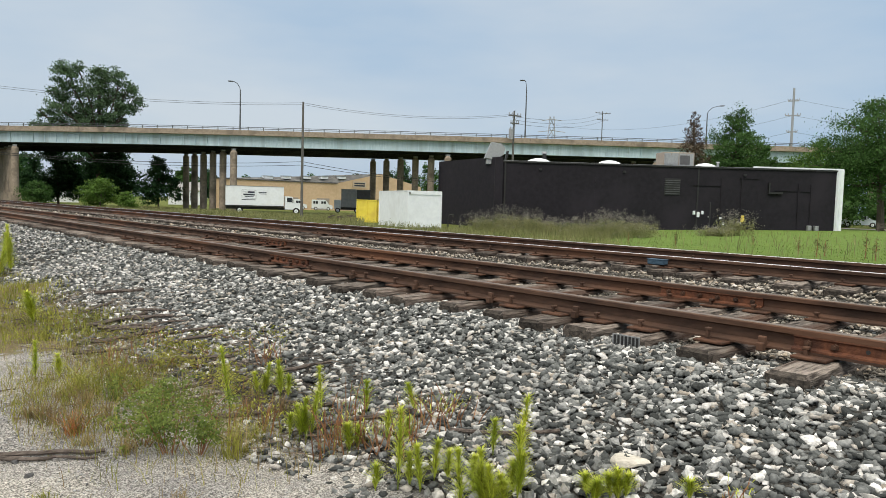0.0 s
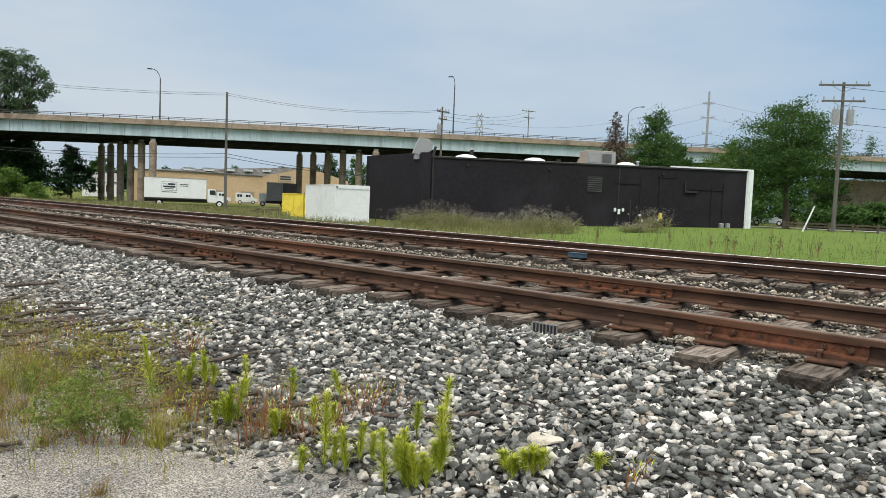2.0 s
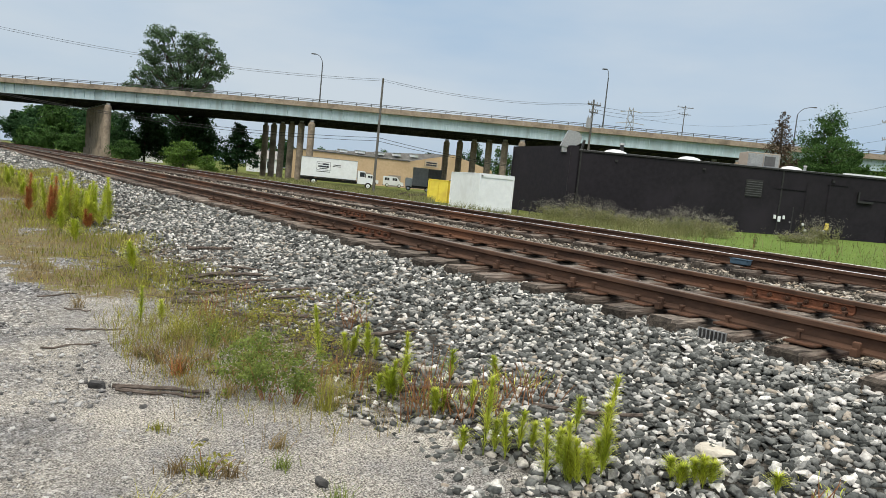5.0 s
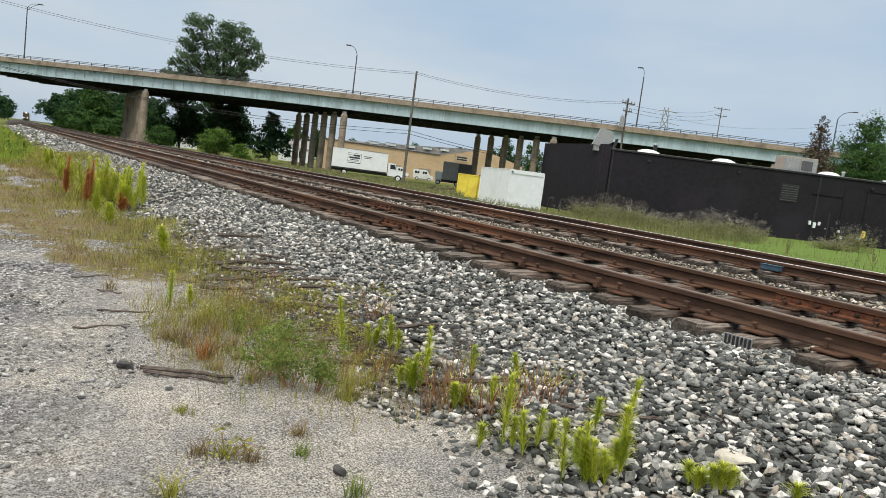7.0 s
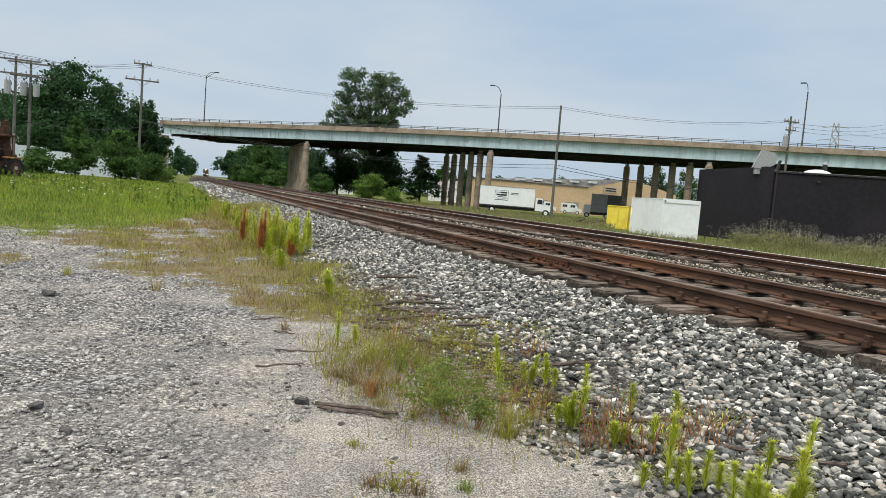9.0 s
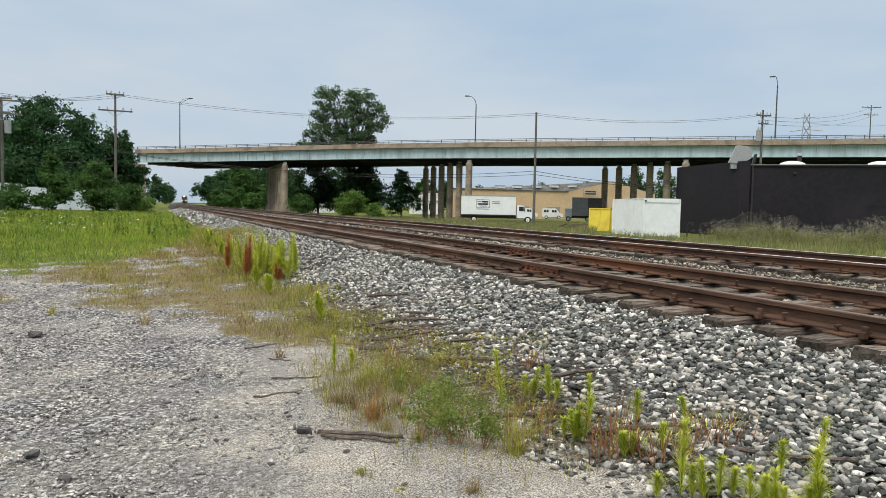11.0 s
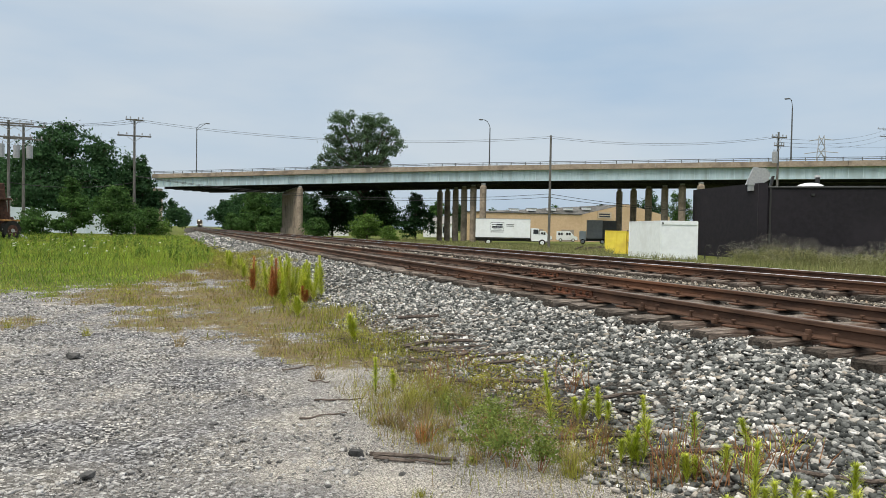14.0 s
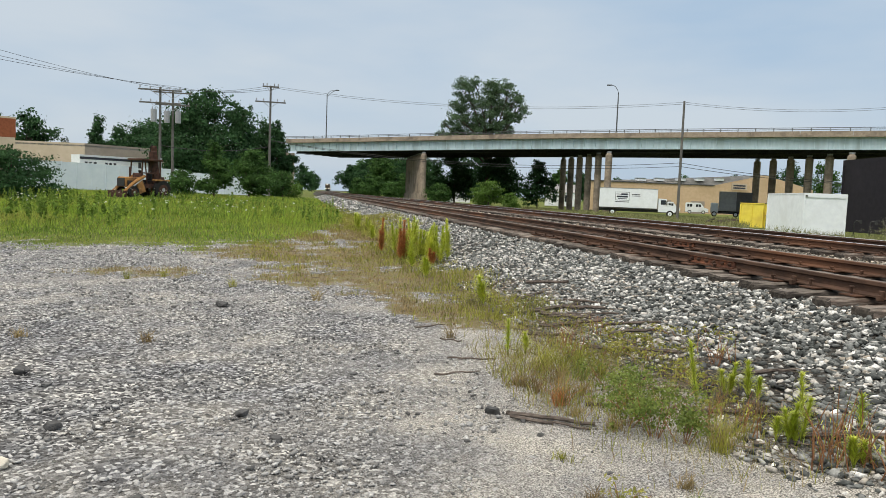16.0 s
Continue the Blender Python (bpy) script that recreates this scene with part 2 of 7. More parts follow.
M["backhoe"] = material("rusty_yellow_machine_paint", (0.24, 0.12, 0.04), (0.38, 0.20, 0.07), 3, 0.7, 0.2, 0, c3=(0.08, 0.035, 0.02), big=1.6)
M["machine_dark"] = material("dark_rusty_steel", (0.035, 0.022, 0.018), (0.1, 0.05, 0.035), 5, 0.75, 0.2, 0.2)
M["blue_mark"] = material("faded_blue_paint", (0.035, 0.07, 0.105), (0.07, 0.115, 0.16), 9, 0.7, 0.2, 0)
M["tie_plate"] = material("brown_steel_plate", (0.05, 0.028, 0.02), (0.115, 0.058, 0.036), 14, 0.85, 0.4, 0.15, world_co=True)
M["train_orange"] = material("dark_orange_engine", (0.05, 0.045, 0.04), (0.09, 0.07, 0.05), 1, 0.6, 0, 0)
M["ink"] = material("black_lettering", (0.03, 0.035, 0.05), (0.05, 0.055, 0.07), 5, 0.6, 0, 0)
M["wire"] = material("black_cable", (0.03, 0.03, 0.032), (0.05, 0.05, 0.052), 5, 0.7, 0, 0)
M["porcelain"] = material("grey_porcelain", (0.25, 0.26, 0.28), (0.35, 0.36, 0.38), 8, 0.3, 0, 0)


def glow_material(name, colour, strength):
    m = bpy.data.materials.new(name)
    m.use_nodes = True
    p = m.node_tree.nodes["Principled BSDF"]
    p.inputs["Emission Color"].default_value = (*colour, 1)
    p.inputs["Emission Strength"].default_value = strength
    return m


M["headlight"] = glow_material("lit_headlight", (1.0, 0.85, 0.6), 6.0)


def stone_material(name, by_object, tan=False):
    """Crushed stone: each piece takes one of several greys, whites and browns."""
    m = bpy.data.materials.new(name)
    m.use_nodes = True
    nt = m.node_tree
    N, Lk = nt.nodes.new, nt.links.new
    p = nt.nodes["Principled BSDF"]
    geo = N("ShaderNodeNewGeometry")
    rnd = N("ShaderNodeObjectInfo").outputs["Random"] if by_object else geo.outputs["Random Per Island"]
    r = N("ShaderNodeValToRGB")
    r.color_ramp.interpolation = "LINEAR"
    cols = ((0.0, (0.03, 0.033, 0.032)), (0.24, (0.08, 0.086, 0.084)), (0.52, (0.15, 0.158, 0.154)), (0.68, (0.25, 0.256, 0.249)), (0.78, (0.42, 0.42, 0.402)), (0.83, (0.30, 0.262, 0.215)), (0.90, (0.52, 0.51, 0.49)), (1.0, (0.72, 0.715, 0.69)))
    if tan:
        cols = tuple((q, (c[0] * 1.08 + 0.03, c[1] * 0.99 + 0.021, c[2] * 0.88 + 0.015)) for q, c in cols[:6]) + ((0.93, (0.42, 0.38, 0.335)), (1.0, (0.60, 0.57, 0.52)))
    e = r.color_ramp.elements
    while len(e) < len(cols):
        e.new(0.5)
    for k, (pos, c) in enumerate(cols):
        e[k].position, e[k].color = pos, (*c, 1)
    Lk(rnd, r.inputs[0])
    n = N("ShaderNodeTexNoise")
    n.inputs["Scale"].default_value, n.inputs["Detail"].default_value = 60, 5
    Lk(geo.outputs["Position"], n.inputs["Vector"])
    mr = N("ShaderNodeMapRange")
    mr.inputs["To Min"].default_value, mr.inputs["To Max"].default_value = 0.2, 1.8
    Lk(n.outputs["Fac"], mr.inputs[0])
    hs = N("ShaderNodeHueSaturation")
    Lk(r.outputs[0], hs.inputs["Color"])
    Lk(mr.outputs[0], hs.inputs["Value"])
    Lk(hs.outputs[0], p.inputs["Base Color"])
    bp = N("ShaderNodeBump")
    bp.inputs["Strength"].default_value, bp.inputs["Distance"].default_value = 0.8, 0.008
    Lk(n.outputs["Fac"], bp.inputs["Height"])
    Lk(bp.outputs[0], p.inputs["Normal"])
    p.inputs["Roughness"].default_value = 0.85
    p.inputs["Specular IOR Level"].default_value = 0.2
    return m


M["stone"] = stone_material("crushed_stone", False)
M["stone_tan"] = stone_material("browned_crushed_stone", False, True)
M["stone_piece"] = stone_material("crushed_stone_piece", True)
M["gravel"] = material("pale_loose_gravel", (0.22, 0.22, 0.22), (0.42, 0.415, 0.405), 60, 0.9, 0.4, 0, island=(0.3, 1.6), world_co=True)


def ground_material():
    """Gravel, dry turf and grass soil, mixed by two zone maps on the mesh that noise breaks up."""
    m = bpy.data.materials.new("lot_and_field")
    m.use_nodes = True
    nt = m.node_tree
    N, Lk = nt.nodes.new, nt.links.new
    p = nt.nodes["Principled BSDF"]
    pos = N("ShaderNodeNewGeometry").outputs["Position"]

    def noise_(scale, detail=6, rough=0.6):
        n = N("ShaderNodeTexNoise")
        n.inputs["Scale"].default_value, n.inputs["Detail"].default_value, n.inputs["Roughness"].default_value = scale, detail, rough
        Lk(pos, n.inputs["Vector"])
        return n.outputs["Fac"]

    def ramp(src, *stops):
        r = N("ShaderNodeValToRGB")
        e = r.color_ramp.elements
        while len(e) < len(stops):
            e.new(0.5)
        for k, (q, c) in enumerate(stops):
            e[k].position, e[k].color = q, (*c, 1)
        Lk(src, r.inputs[0])
        return r.outputs[0]

    def mix(f, a, b):
        x = N("ShaderNodeMix")
        x.data_type = "RGBA"
        Lk(f, x.inputs[0])
        Lk(a, x.inputs[6])
        Lk(b, x.inputs[7])
        return x.outputs[2]

    vor = N("ShaderNodeTexVoronoi")
    vor.inputs["Scale"].default_value = 52
    Lk(pos, vor.inputs["Vector"])
    sep = N("ShaderNodeSeparateColor")
    Lk(vor.outputs["Color"], sep.inputs[0])
    fines = ramp(noise_(120), (0.38, (0.07, 0.067, 0.062)), (0.5, (0.32, 0.305, 0.28)), (0.62, (0.66, 0.64, 0.60)))
    chips = ramp(sep.outputs[0], (0.0, (0.025, 0.025, 0.026)), (0.45, (0.13, 0.13, 0.133)), (0.78, (0.30, 0.30, 0.30)), (1.0, (0.68, 0.675, 0.665)))
    fa = N("ShaderNodeAttribute")
    fa.attribute_name = "fines"
    fs = N("ShaderNodeMath")
    fs.operation = "SUBTRACT"
    Lk(noise_(0.55, 5), fs.inputs[0])
    Lk(fa.outputs["Fac"], fs.inputs[1])
    coarse = ramp(fs.outputs[0], (0.25, (0.15, 0.15, 0.15)), (0.55, (1, 1, 1)))
    gravel = mix(coarse, fines, chips)
    damp = ramp(noise_(1.6, 5), (0.40, (0.80, 0.81, 0.84)), (0.62, (1.2, 1.18, 1.13)))
    mul = N("ShaderNodeMix")
    mul.data_type, mul.blend_type = "RGBA", "MULTIPLY"
    mul.inputs[0].default_value = 1.0
    Lk(gravel, mul.inputs[6])
    Lk(damp, mul.inputs[7])
    gravel = mul.outputs[2]
    turf = ramp(noise_(4.5, 8, 0.72), (0.34, (0.075, 0.055, 0.035)), (0.46, (0.19, 0.15, 0.095)), (0.56, (0.155, 0.145, 0.06)), (0.68, (0.28, 0.24, 0.16)))
    field = ramp(noise_(0.8), (0.3, (0.07, 0.09, 0.02)), (0.7, (0.15, 0.17, 0.045)))
    lawn = ramp(noise_(2.0), (0.3, (0.09, 0.15, 0.03)), (0.7, (0.145, 0.21, 0.048)))
    # bed under the ballast: near-black colour paints the shade in the gaps between stones
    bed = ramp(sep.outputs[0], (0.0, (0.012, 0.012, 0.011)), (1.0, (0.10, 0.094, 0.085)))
    colour = gravel
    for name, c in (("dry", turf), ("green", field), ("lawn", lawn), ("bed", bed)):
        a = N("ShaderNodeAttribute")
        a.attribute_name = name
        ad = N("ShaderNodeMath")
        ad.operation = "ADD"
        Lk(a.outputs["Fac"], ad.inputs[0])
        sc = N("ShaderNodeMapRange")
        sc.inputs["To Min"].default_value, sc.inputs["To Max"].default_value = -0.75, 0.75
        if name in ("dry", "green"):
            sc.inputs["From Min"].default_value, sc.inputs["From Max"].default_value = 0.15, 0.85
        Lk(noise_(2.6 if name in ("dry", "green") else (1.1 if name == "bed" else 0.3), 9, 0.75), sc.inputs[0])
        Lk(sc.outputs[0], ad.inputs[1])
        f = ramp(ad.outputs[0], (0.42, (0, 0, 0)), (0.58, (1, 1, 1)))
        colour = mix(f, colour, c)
    Lk(colour, p.inputs["Base Color"])
    p.inputs["Roughness"].default_value = 0.95
    p.inputs["Specular IOR Level"].default_value = 0.1
    bp = N("ShaderNodeBump")
    bp.inputs["Strength"].default_value, bp.inputs["Distance"].default_value = 1.0, 0.016
    hsum = N("ShaderNodeMath")
    hsum.operation = "ADD"
    Lk(noise_(70, 5, 0.7), hsum.inputs[0])
    Lk(vor.outputs["Distance"], hsum.inputs[1])
    Lk(hsum.outputs[0], bp.inputs["Height"])
    Lk(bp.outputs[0], p.inputs["Normal"])
    return m


M["ground"] = ground_material()


# ---- mesh helpers ----
def link(name, bm, mat, parent=None, m=None, smooth=False):
    me = bpy.data.meshes.new(name)
    bm.to_mesh(me)
    bm.free()
    for k in (mat if isinstance(mat, (list, tuple)) else [mat]):
        me.materials.append(k)
    if smooth:
        me.polygons.foreach_set("use_smooth", [True] * len(me.polygons))
    ob = new(name, me)
    if m is not None:
        ob.matrix_basis = m
    if parent:
        ob.parent = parent
    return ob


def part(name, bm, mat, parent, label="", smooth=False):
    ob = link(name, bm, mat, parent, smooth=smooth)
    return tagged(ob, label) if label else ob


def thing(name, label, category, m=None, group="", kind=""):
    e = new(name)
    if m is not None:
        e.matrix_basis = m
    return tagged(e, label, category, group, kind)


def box(bm, x0, x1, y0, y1, z0, z1, m=None, bevel=0.0):
    r = bmesh.ops.create_cube(bm, size=1.0, matrix=Matrix.Translation(((x0 + x1) / 2, (y0 + y1) / 2, (z0 + z1) / 2)) @ Matrix.Diagonal((abs(x1 - x0), abs(y1 - y0), abs(z1 - z0), 1)))
    vs = r["verts"]
    if bevel:
        es = list({e for v in vs for e in v.link_edges})
        g = bmesh.ops.bevel(bm, geom=es, offset=bevel, segments=1, affect="EDGES")
        vs = list({v for f in g["faces"] for v in f.verts} | {v for v in vs if v.is_valid})
    if m is not None:
        bmesh.ops.transform(bm, matrix=m, verts=vs)
    return vs


def boxm(*a, **k):
    bm = bmesh.new()
    box(bm, *a, **k)
    return bm


def tube(bm, p0, p1, r0, r1=None, seg=8, caps=True):
    p0, p1 = Vector(p0), Vector(p1)
    d = p1 - p0
    if d.length < 1e-6:
        return
    m = Matrix.Translation((p0 + p1) / 2) @ d.to_track_quat("Z", "Y").to_matrix().to_4x4()
    bmesh.ops.create_cone(bm, cap_ends=caps, segments=seg, radius1=r0, radius2=r0 if r1 is None else r1, depth=d.length, matrix=m)


def tubem(*a, **k):
    bm = bmesh.new()
    tube(bm, *a, **k)
    return bm


def pipe(bm, pts, r, seg=6):
    """One continuous round bar through the points; r: one radius or one for each point."""
    pts = [Vector(p) for p in pts]
    rad = r if isinstance(r, (list, tuple)) else [r] * len(pts)
    rings = []
    for i, p in enumerate(pts):
        d = (pts[min(i + 1, len(pts) - 1)] - pts[max(i - 1, 0)]).normalized()
        m = d.to_track_quat("Z", "Y").to_matrix()
        rings.append([bm.verts.new(p + m @ Vector((rad[i] * math.cos(6.28319 * k / seg), rad[i] * math.sin(6.28319 * k / seg), 0))) for k in range(seg)])
    for a, b in zip(rings, rings[1:]):
        for k in range(seg):
            bm.faces.new((a[k], a[(k + 1) % seg], b[(k + 1) % seg], b[k]))
    bm.faces.new(rings[0][::-1])
    bm.faces.new(rings[-1])


def quick_mesh(name, verts, faces, mats, index=None, parent=None):
    """verts (n, 3) and triangles or quads (m, k) as arrays, straight into a mesh."""
    me = bpy.data.meshes.new(name)
    verts, faces = np.asarray(verts, dtype=np.float32), np.asarray(faces, dtype=np.int32)
    k = faces.shape[1]
    me.vertices.add(len(verts))
    me.vertices.foreach_set("co", verts.ravel())
    me.loops.add(faces.size)
    me.loops.foreach_set("vertex_index", faces.ravel())
    me.polygons.add(len(faces))
    me.polygons.foreach_set("loop_start", np.arange(0, faces.size, k, dtype=np.int32))
    me.polygons.foreach_set("loop_total", np.full(len(faces), k, dtype=np.int32))
    for mt in mats:
        me.materials.append(mt)
    if index is not None:
        me.polygons.foreach_set("material_index", np.asarray(index, dtype=np.int32))
    me.update(calc_edges=True)
    ob = new(name, me)
    if parent:
        ob.parent = parent
    return ob


def at_az(az, dist, z=0.0):
    """A place by its bearing from the first eye, degrees from +y towards +x."""
    return Vector((math.sin(radians(az)) * dist, math.cos(radians(az)) * dist, z))


# ---- ground ----
SKEW = -0.0213          # the tracks lean this much towards -x for each metre along y
RAIL_Z, MAIN_Z, RAIL_H = 0.66, 0.725, 0.130
R1, R3, GAUGE = 4.107, 8.041, 1.51


def track_x(y):
    """Sideways run of the line: straight past the lot, then easing to the right beyond the overpass."""
    y = np.asarray(y, float)
    return SKEW * y + 0.0000535 * np.maximum(y - 60, 0) ** 2


def smooth(a, b, x):
    t = np.clip((x - a) / (b - a), 0, 1)
    return t * t * (3 - 2 * t)


def ground_z(x, y):
    """Height of the soil: level lot, ballast bank, lower ground across the tracks, field rising away on the near side."""
    x, y = np.asarray(x, float), np.asarray(y, float)
    d = np.hypot(x, y)
    u = x - track_x(y)
    az = np.degrees(np.arctan2(x, np.maximum(y, 0.01)))
    right = -0.42 + 0.5 * smooth(46, 72, az) - 0.3 * smooth(60, 110, d)
    left = 0.20 * smooth(22, 62, d)
    z = np.where(u < 6, left * smooth(3.5, -3, u), right * smooth(11.5, 18, u))
    bed = np.interp(u, [1.1, 1.7, 2.6, 3.3, 3.55, 3.9, 7.8, 11.0, 12.6], [-0.02, 0.0, 0.15, 0.33, 0.408, 0.43, 0.49, 0.495, -0.1])
    return np.where((u > 1.1) & (u < 12.6), np.maximum(bed, np.minimum(z, 0.3)), z)


def zone_green(x, y):
    edge = np.interp(x, [-60, -9, -6.7, -3.0, -1.2, 0.2, 1.2, 2.0], [13, 15, 15.2, 15.2, 18, 25, 40, 57])
    u = x - track_x(y)
    left = smooth(-2.4, 2.6, y - edge + 1.5 * patchy(x, y)) * (u < 6)
    return np.maximum(left, smooth(11.8, 12.8, u))


def patchy(x, y):
    """Uneven growth at several scales, about -1 to 1."""
    a = np.sin(1.1 * x + 0.7 * y + 1.3 * np.sin(0.6 * y)) * np.sin(0.8 * y - 0.9 * x + 0.5)
    b = np.sin(3.1 * x - 1.7 * y + 1.1 * np.sin(1.9 * x)) * np.sin(2.3 * y + 1.9 * x + 2.0)
    c = np.sin(7.3 * x + 3.1 * y + 2.0 * np.sin(2.9 * y)) * np.sin(5.1 * y - 4.3 * x)
    return 0.5 * a + 0.45 * b + 0.35 * c


def zone_dry(x, y):
    px, py = np.array([1.2, 0.9, 0.4, 0.0, -0.6, 0.3, 1.0, 1.4]), np.array([6.9, 8.0, 9.5, 11.5, 14.0, 17, 21, 27])
    w = np.interp(y, [6, 8, 10, 13, 16, 20, 27, 40], [0.5, 1.0, 1.7, 1.8, 2.2, 1.7, 1.3, 1.2])
    cx = np.interp(y, py, px)
    a = smooth(1.7, 0.35, np.abs(x - cx) / w) * smooth(6.0, 7.2, y)
    b = smooth(1.6, 0.2, np.hypot((x + 3.2) / 1.3, (y - 10.7) / 0.8))
    c = smooth(1.25, 0.7, np.hypot((x - 1.35 - 0.12 * (4.6 - y)) / 0.85, (y - 4.6) / 1.9))
    e = smooth(1.15, 0.5, np.abs(x - track_x(y) - 1.55) / 0.75) * smooth(6.0, 8.5, y)
    base = np.maximum(np.maximum(np.maximum(a, 0.62 * b), 0.32 * c), 0.85 * e)
    return np.clip(base * (1.02 + 0.95 * patchy(x, y)), 0, 1)


def zone_lawn(x, y):
    az = np.degrees(np.arctan2(x, np.maximum(y, 0.01)))
    u = x - track_x(y)
    return smooth(50, 56, az) * smooth(13.5, 17, u) * smooth(95, 80, x)


def build_ground():
    xs = np.unique(np.concatenate([np.linspace(-2500, -100, 13), np.linspace(-100, -12, 40), np.linspace(-12, 14, 120), np.linspace(14, 120, 60), np.linspace(120, 2500, 13)]))
    ys = np.unique(np.concatenate([np.linspace(-1500, -40, 10), np.linspace(-40, -5, 12), np.linspace(-5, 30, 130), np.linspace(30, 200, 70), np.linspace(200, 3500, 20)]))
    X, Y = np.meshgrid(xs, ys, indexing="ij")
    Z = ground_z(X, Y)
    rng = np.random.default_rng(3)
    near = (np.abs(X) < 14) & (Y < 32)
    Z = Z + near * rng.normal(0, 0.006, Z.shape)
    V = np.stack([X, Y, Z], -1).reshape(-1, 3)
    n = len(ys)
    i, j = np.meshgrid(np.arange(len(xs) - 1), np.arange(n - 1), indexing="ij")
    a = (i * n + j).ravel()
    F = np.stack([a, a + n, a + n + 1, a + 1], -1)
    g = quick_mesh("ground", V, F, [M["ground"]])
    g.data.polygons.foreach_set("use_smooth", [True] * len(F))
    U = X - track_x(Y)
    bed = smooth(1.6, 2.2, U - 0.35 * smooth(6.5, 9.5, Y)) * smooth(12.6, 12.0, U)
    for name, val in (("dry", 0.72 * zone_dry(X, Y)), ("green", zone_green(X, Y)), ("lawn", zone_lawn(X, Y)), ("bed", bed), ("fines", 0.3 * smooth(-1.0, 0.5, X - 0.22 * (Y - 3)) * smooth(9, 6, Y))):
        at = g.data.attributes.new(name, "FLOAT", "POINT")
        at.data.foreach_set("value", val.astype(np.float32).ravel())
    tagged(g, "pale gravel lot running into dry turf and green field", "ground", kind="structure")
    return g


ground = build_ground()


# ---- railway ----
TRACK_YS = np.concatenate([np.linspace(-14, 60, 38), np.linspace(70, 300, 24), np.linspace(330, 760, 14)])


def sweep_track(bm, profile, off, ys, z):
    rings = [[bm.verts.new((float(track_x(y)) + off + x, y, z + h)) for x, h in profile] for y in ys]
    n = len(profile)
    for r, s in zip(rings, rings[1:]):
        for i in range(n):
            bm.faces.new((r[i], r[(i + 1) % n], s[(i + 1) % n], s[i]))
    bm.faces.new(rings[0])
    bm.faces.new(rings[-1][::-1])
    bmesh.ops.recalc_face_normals(bm, faces=bm.faces)


def rail_profile(h):
    hw, ww, bw = 0.036, 0.009, 0.066
    return [(-bw, 0), (bw, 0), (bw, 0.012), (ww, 0.03), (ww, h - 0.045), (hw, h - 0.034), (hw, h - 0.006), (hw - 0.006, h),
            (-hw + 0.006, h), (-hw, h - 0.006), (-hw, h - 0.034), (-ww, h - 0.045), (-ww, 0.03), (-bw, 0.012)]


def joint_mesh(side):
    """A splice bar with its flanges; side -1 faces the lot."""
    bm = bmesh.new()
    prof = [(0.010, 0.026), (0.064, 0.015), (0.062, 0.026), (0.027, 0.036), (0.027, 0.078), (0.037, 0.088), (0.037, 0.097), (0.010, 0.092)]
    a = [bm.verts.new((side * x, -0.46, z)) for x, z in prof]
    b = [bm.verts.new((side * x, 0.46, z)) for x, z in prof]
    for i in range(len(prof)):
        bm.faces.new((a[i], a[(i + 1) % len(prof)], b[(i + 1) % len(prof)], b[i]))
    bm.faces.new(a)
    bm.faces.new(b[::-1])
    bmesh.ops.recalc_face_normals(bm, faces=bm.faces)
    return bm


def build_rail(off, top, label, head, joints=(), side=-1):
    t = thing("rail", label, "rail", group="rails of the two tracks")
    bm = bmesh.new()
    sweep_track(bm, rail_profile(RAIL_H), off, TRACK_YS, top - RAIL_H)
    part("rail_body", bm, M["rust"], t)
    hb = bmesh.new()
    sweep_track(hb, [(-0.029, 0), (0.029, 0), (0.025, 0.003), (-0.025, 0.003)], off, TRACK_YS, top)
    part("running_surface", hb, head, t)
    for y in joints:
        m = pose(float(track_x(y)) + off, y, top - RAIL_H, 0, 0, 1.22)
        bar = part("splice_bar", joint_mesh(side), M["rust_bright"], t, "orange-rusted splice bar with bolts")
        bar.matrix_basis = m
        for k, dy in enumerate((-0.38, -0.24, -0.08, 0.08, 0.24, 0.38)):
            if k in (2, 3) and side < 0 and y < 2:
                hole = part("bolt_hole", tubem((side * 0.0255, dy, 0.058), (side * 0.0285, dy, 0.058), 0.012, seg=10), M["dark"], bar)
                continue
            bb = bmesh.new()
            tube(bb, (side * 0.027, dy, 0.058), (side * 0.046, dy, 0.058), 0.020, seg=6)
            tube(bb, (side * 0.046, dy, 0.058), (side * 0.060, dy, 0.058), 0.012, seg=6)
            part("bolt", bb, M["rust"], bar)
    return t


build_rail(R1, RAIL_Z, "rusty brown siding rail bolted with splice bars", M["rail_top"], (1.36, 7.72))
build_rail(R1 + GAUGE, RAIL_Z, "rusty brown siding rail bolted with splice bars", M["rail_top"], (3.2, 11.1))
build_rail(R3, MAIN_Z, "rusty main line rail with polished running head", M["rail_shine"])
build_rail(R3 + GAUGE, MAIN_Z, "rusty main line rail with polished running head", M["rail_shine"])


def shared(name, bm, mat):
    me = bpy.data.meshes.new(name)
    bm.to_mesh(me)
    bm.free()
    me.materials.append(mat)
    return me


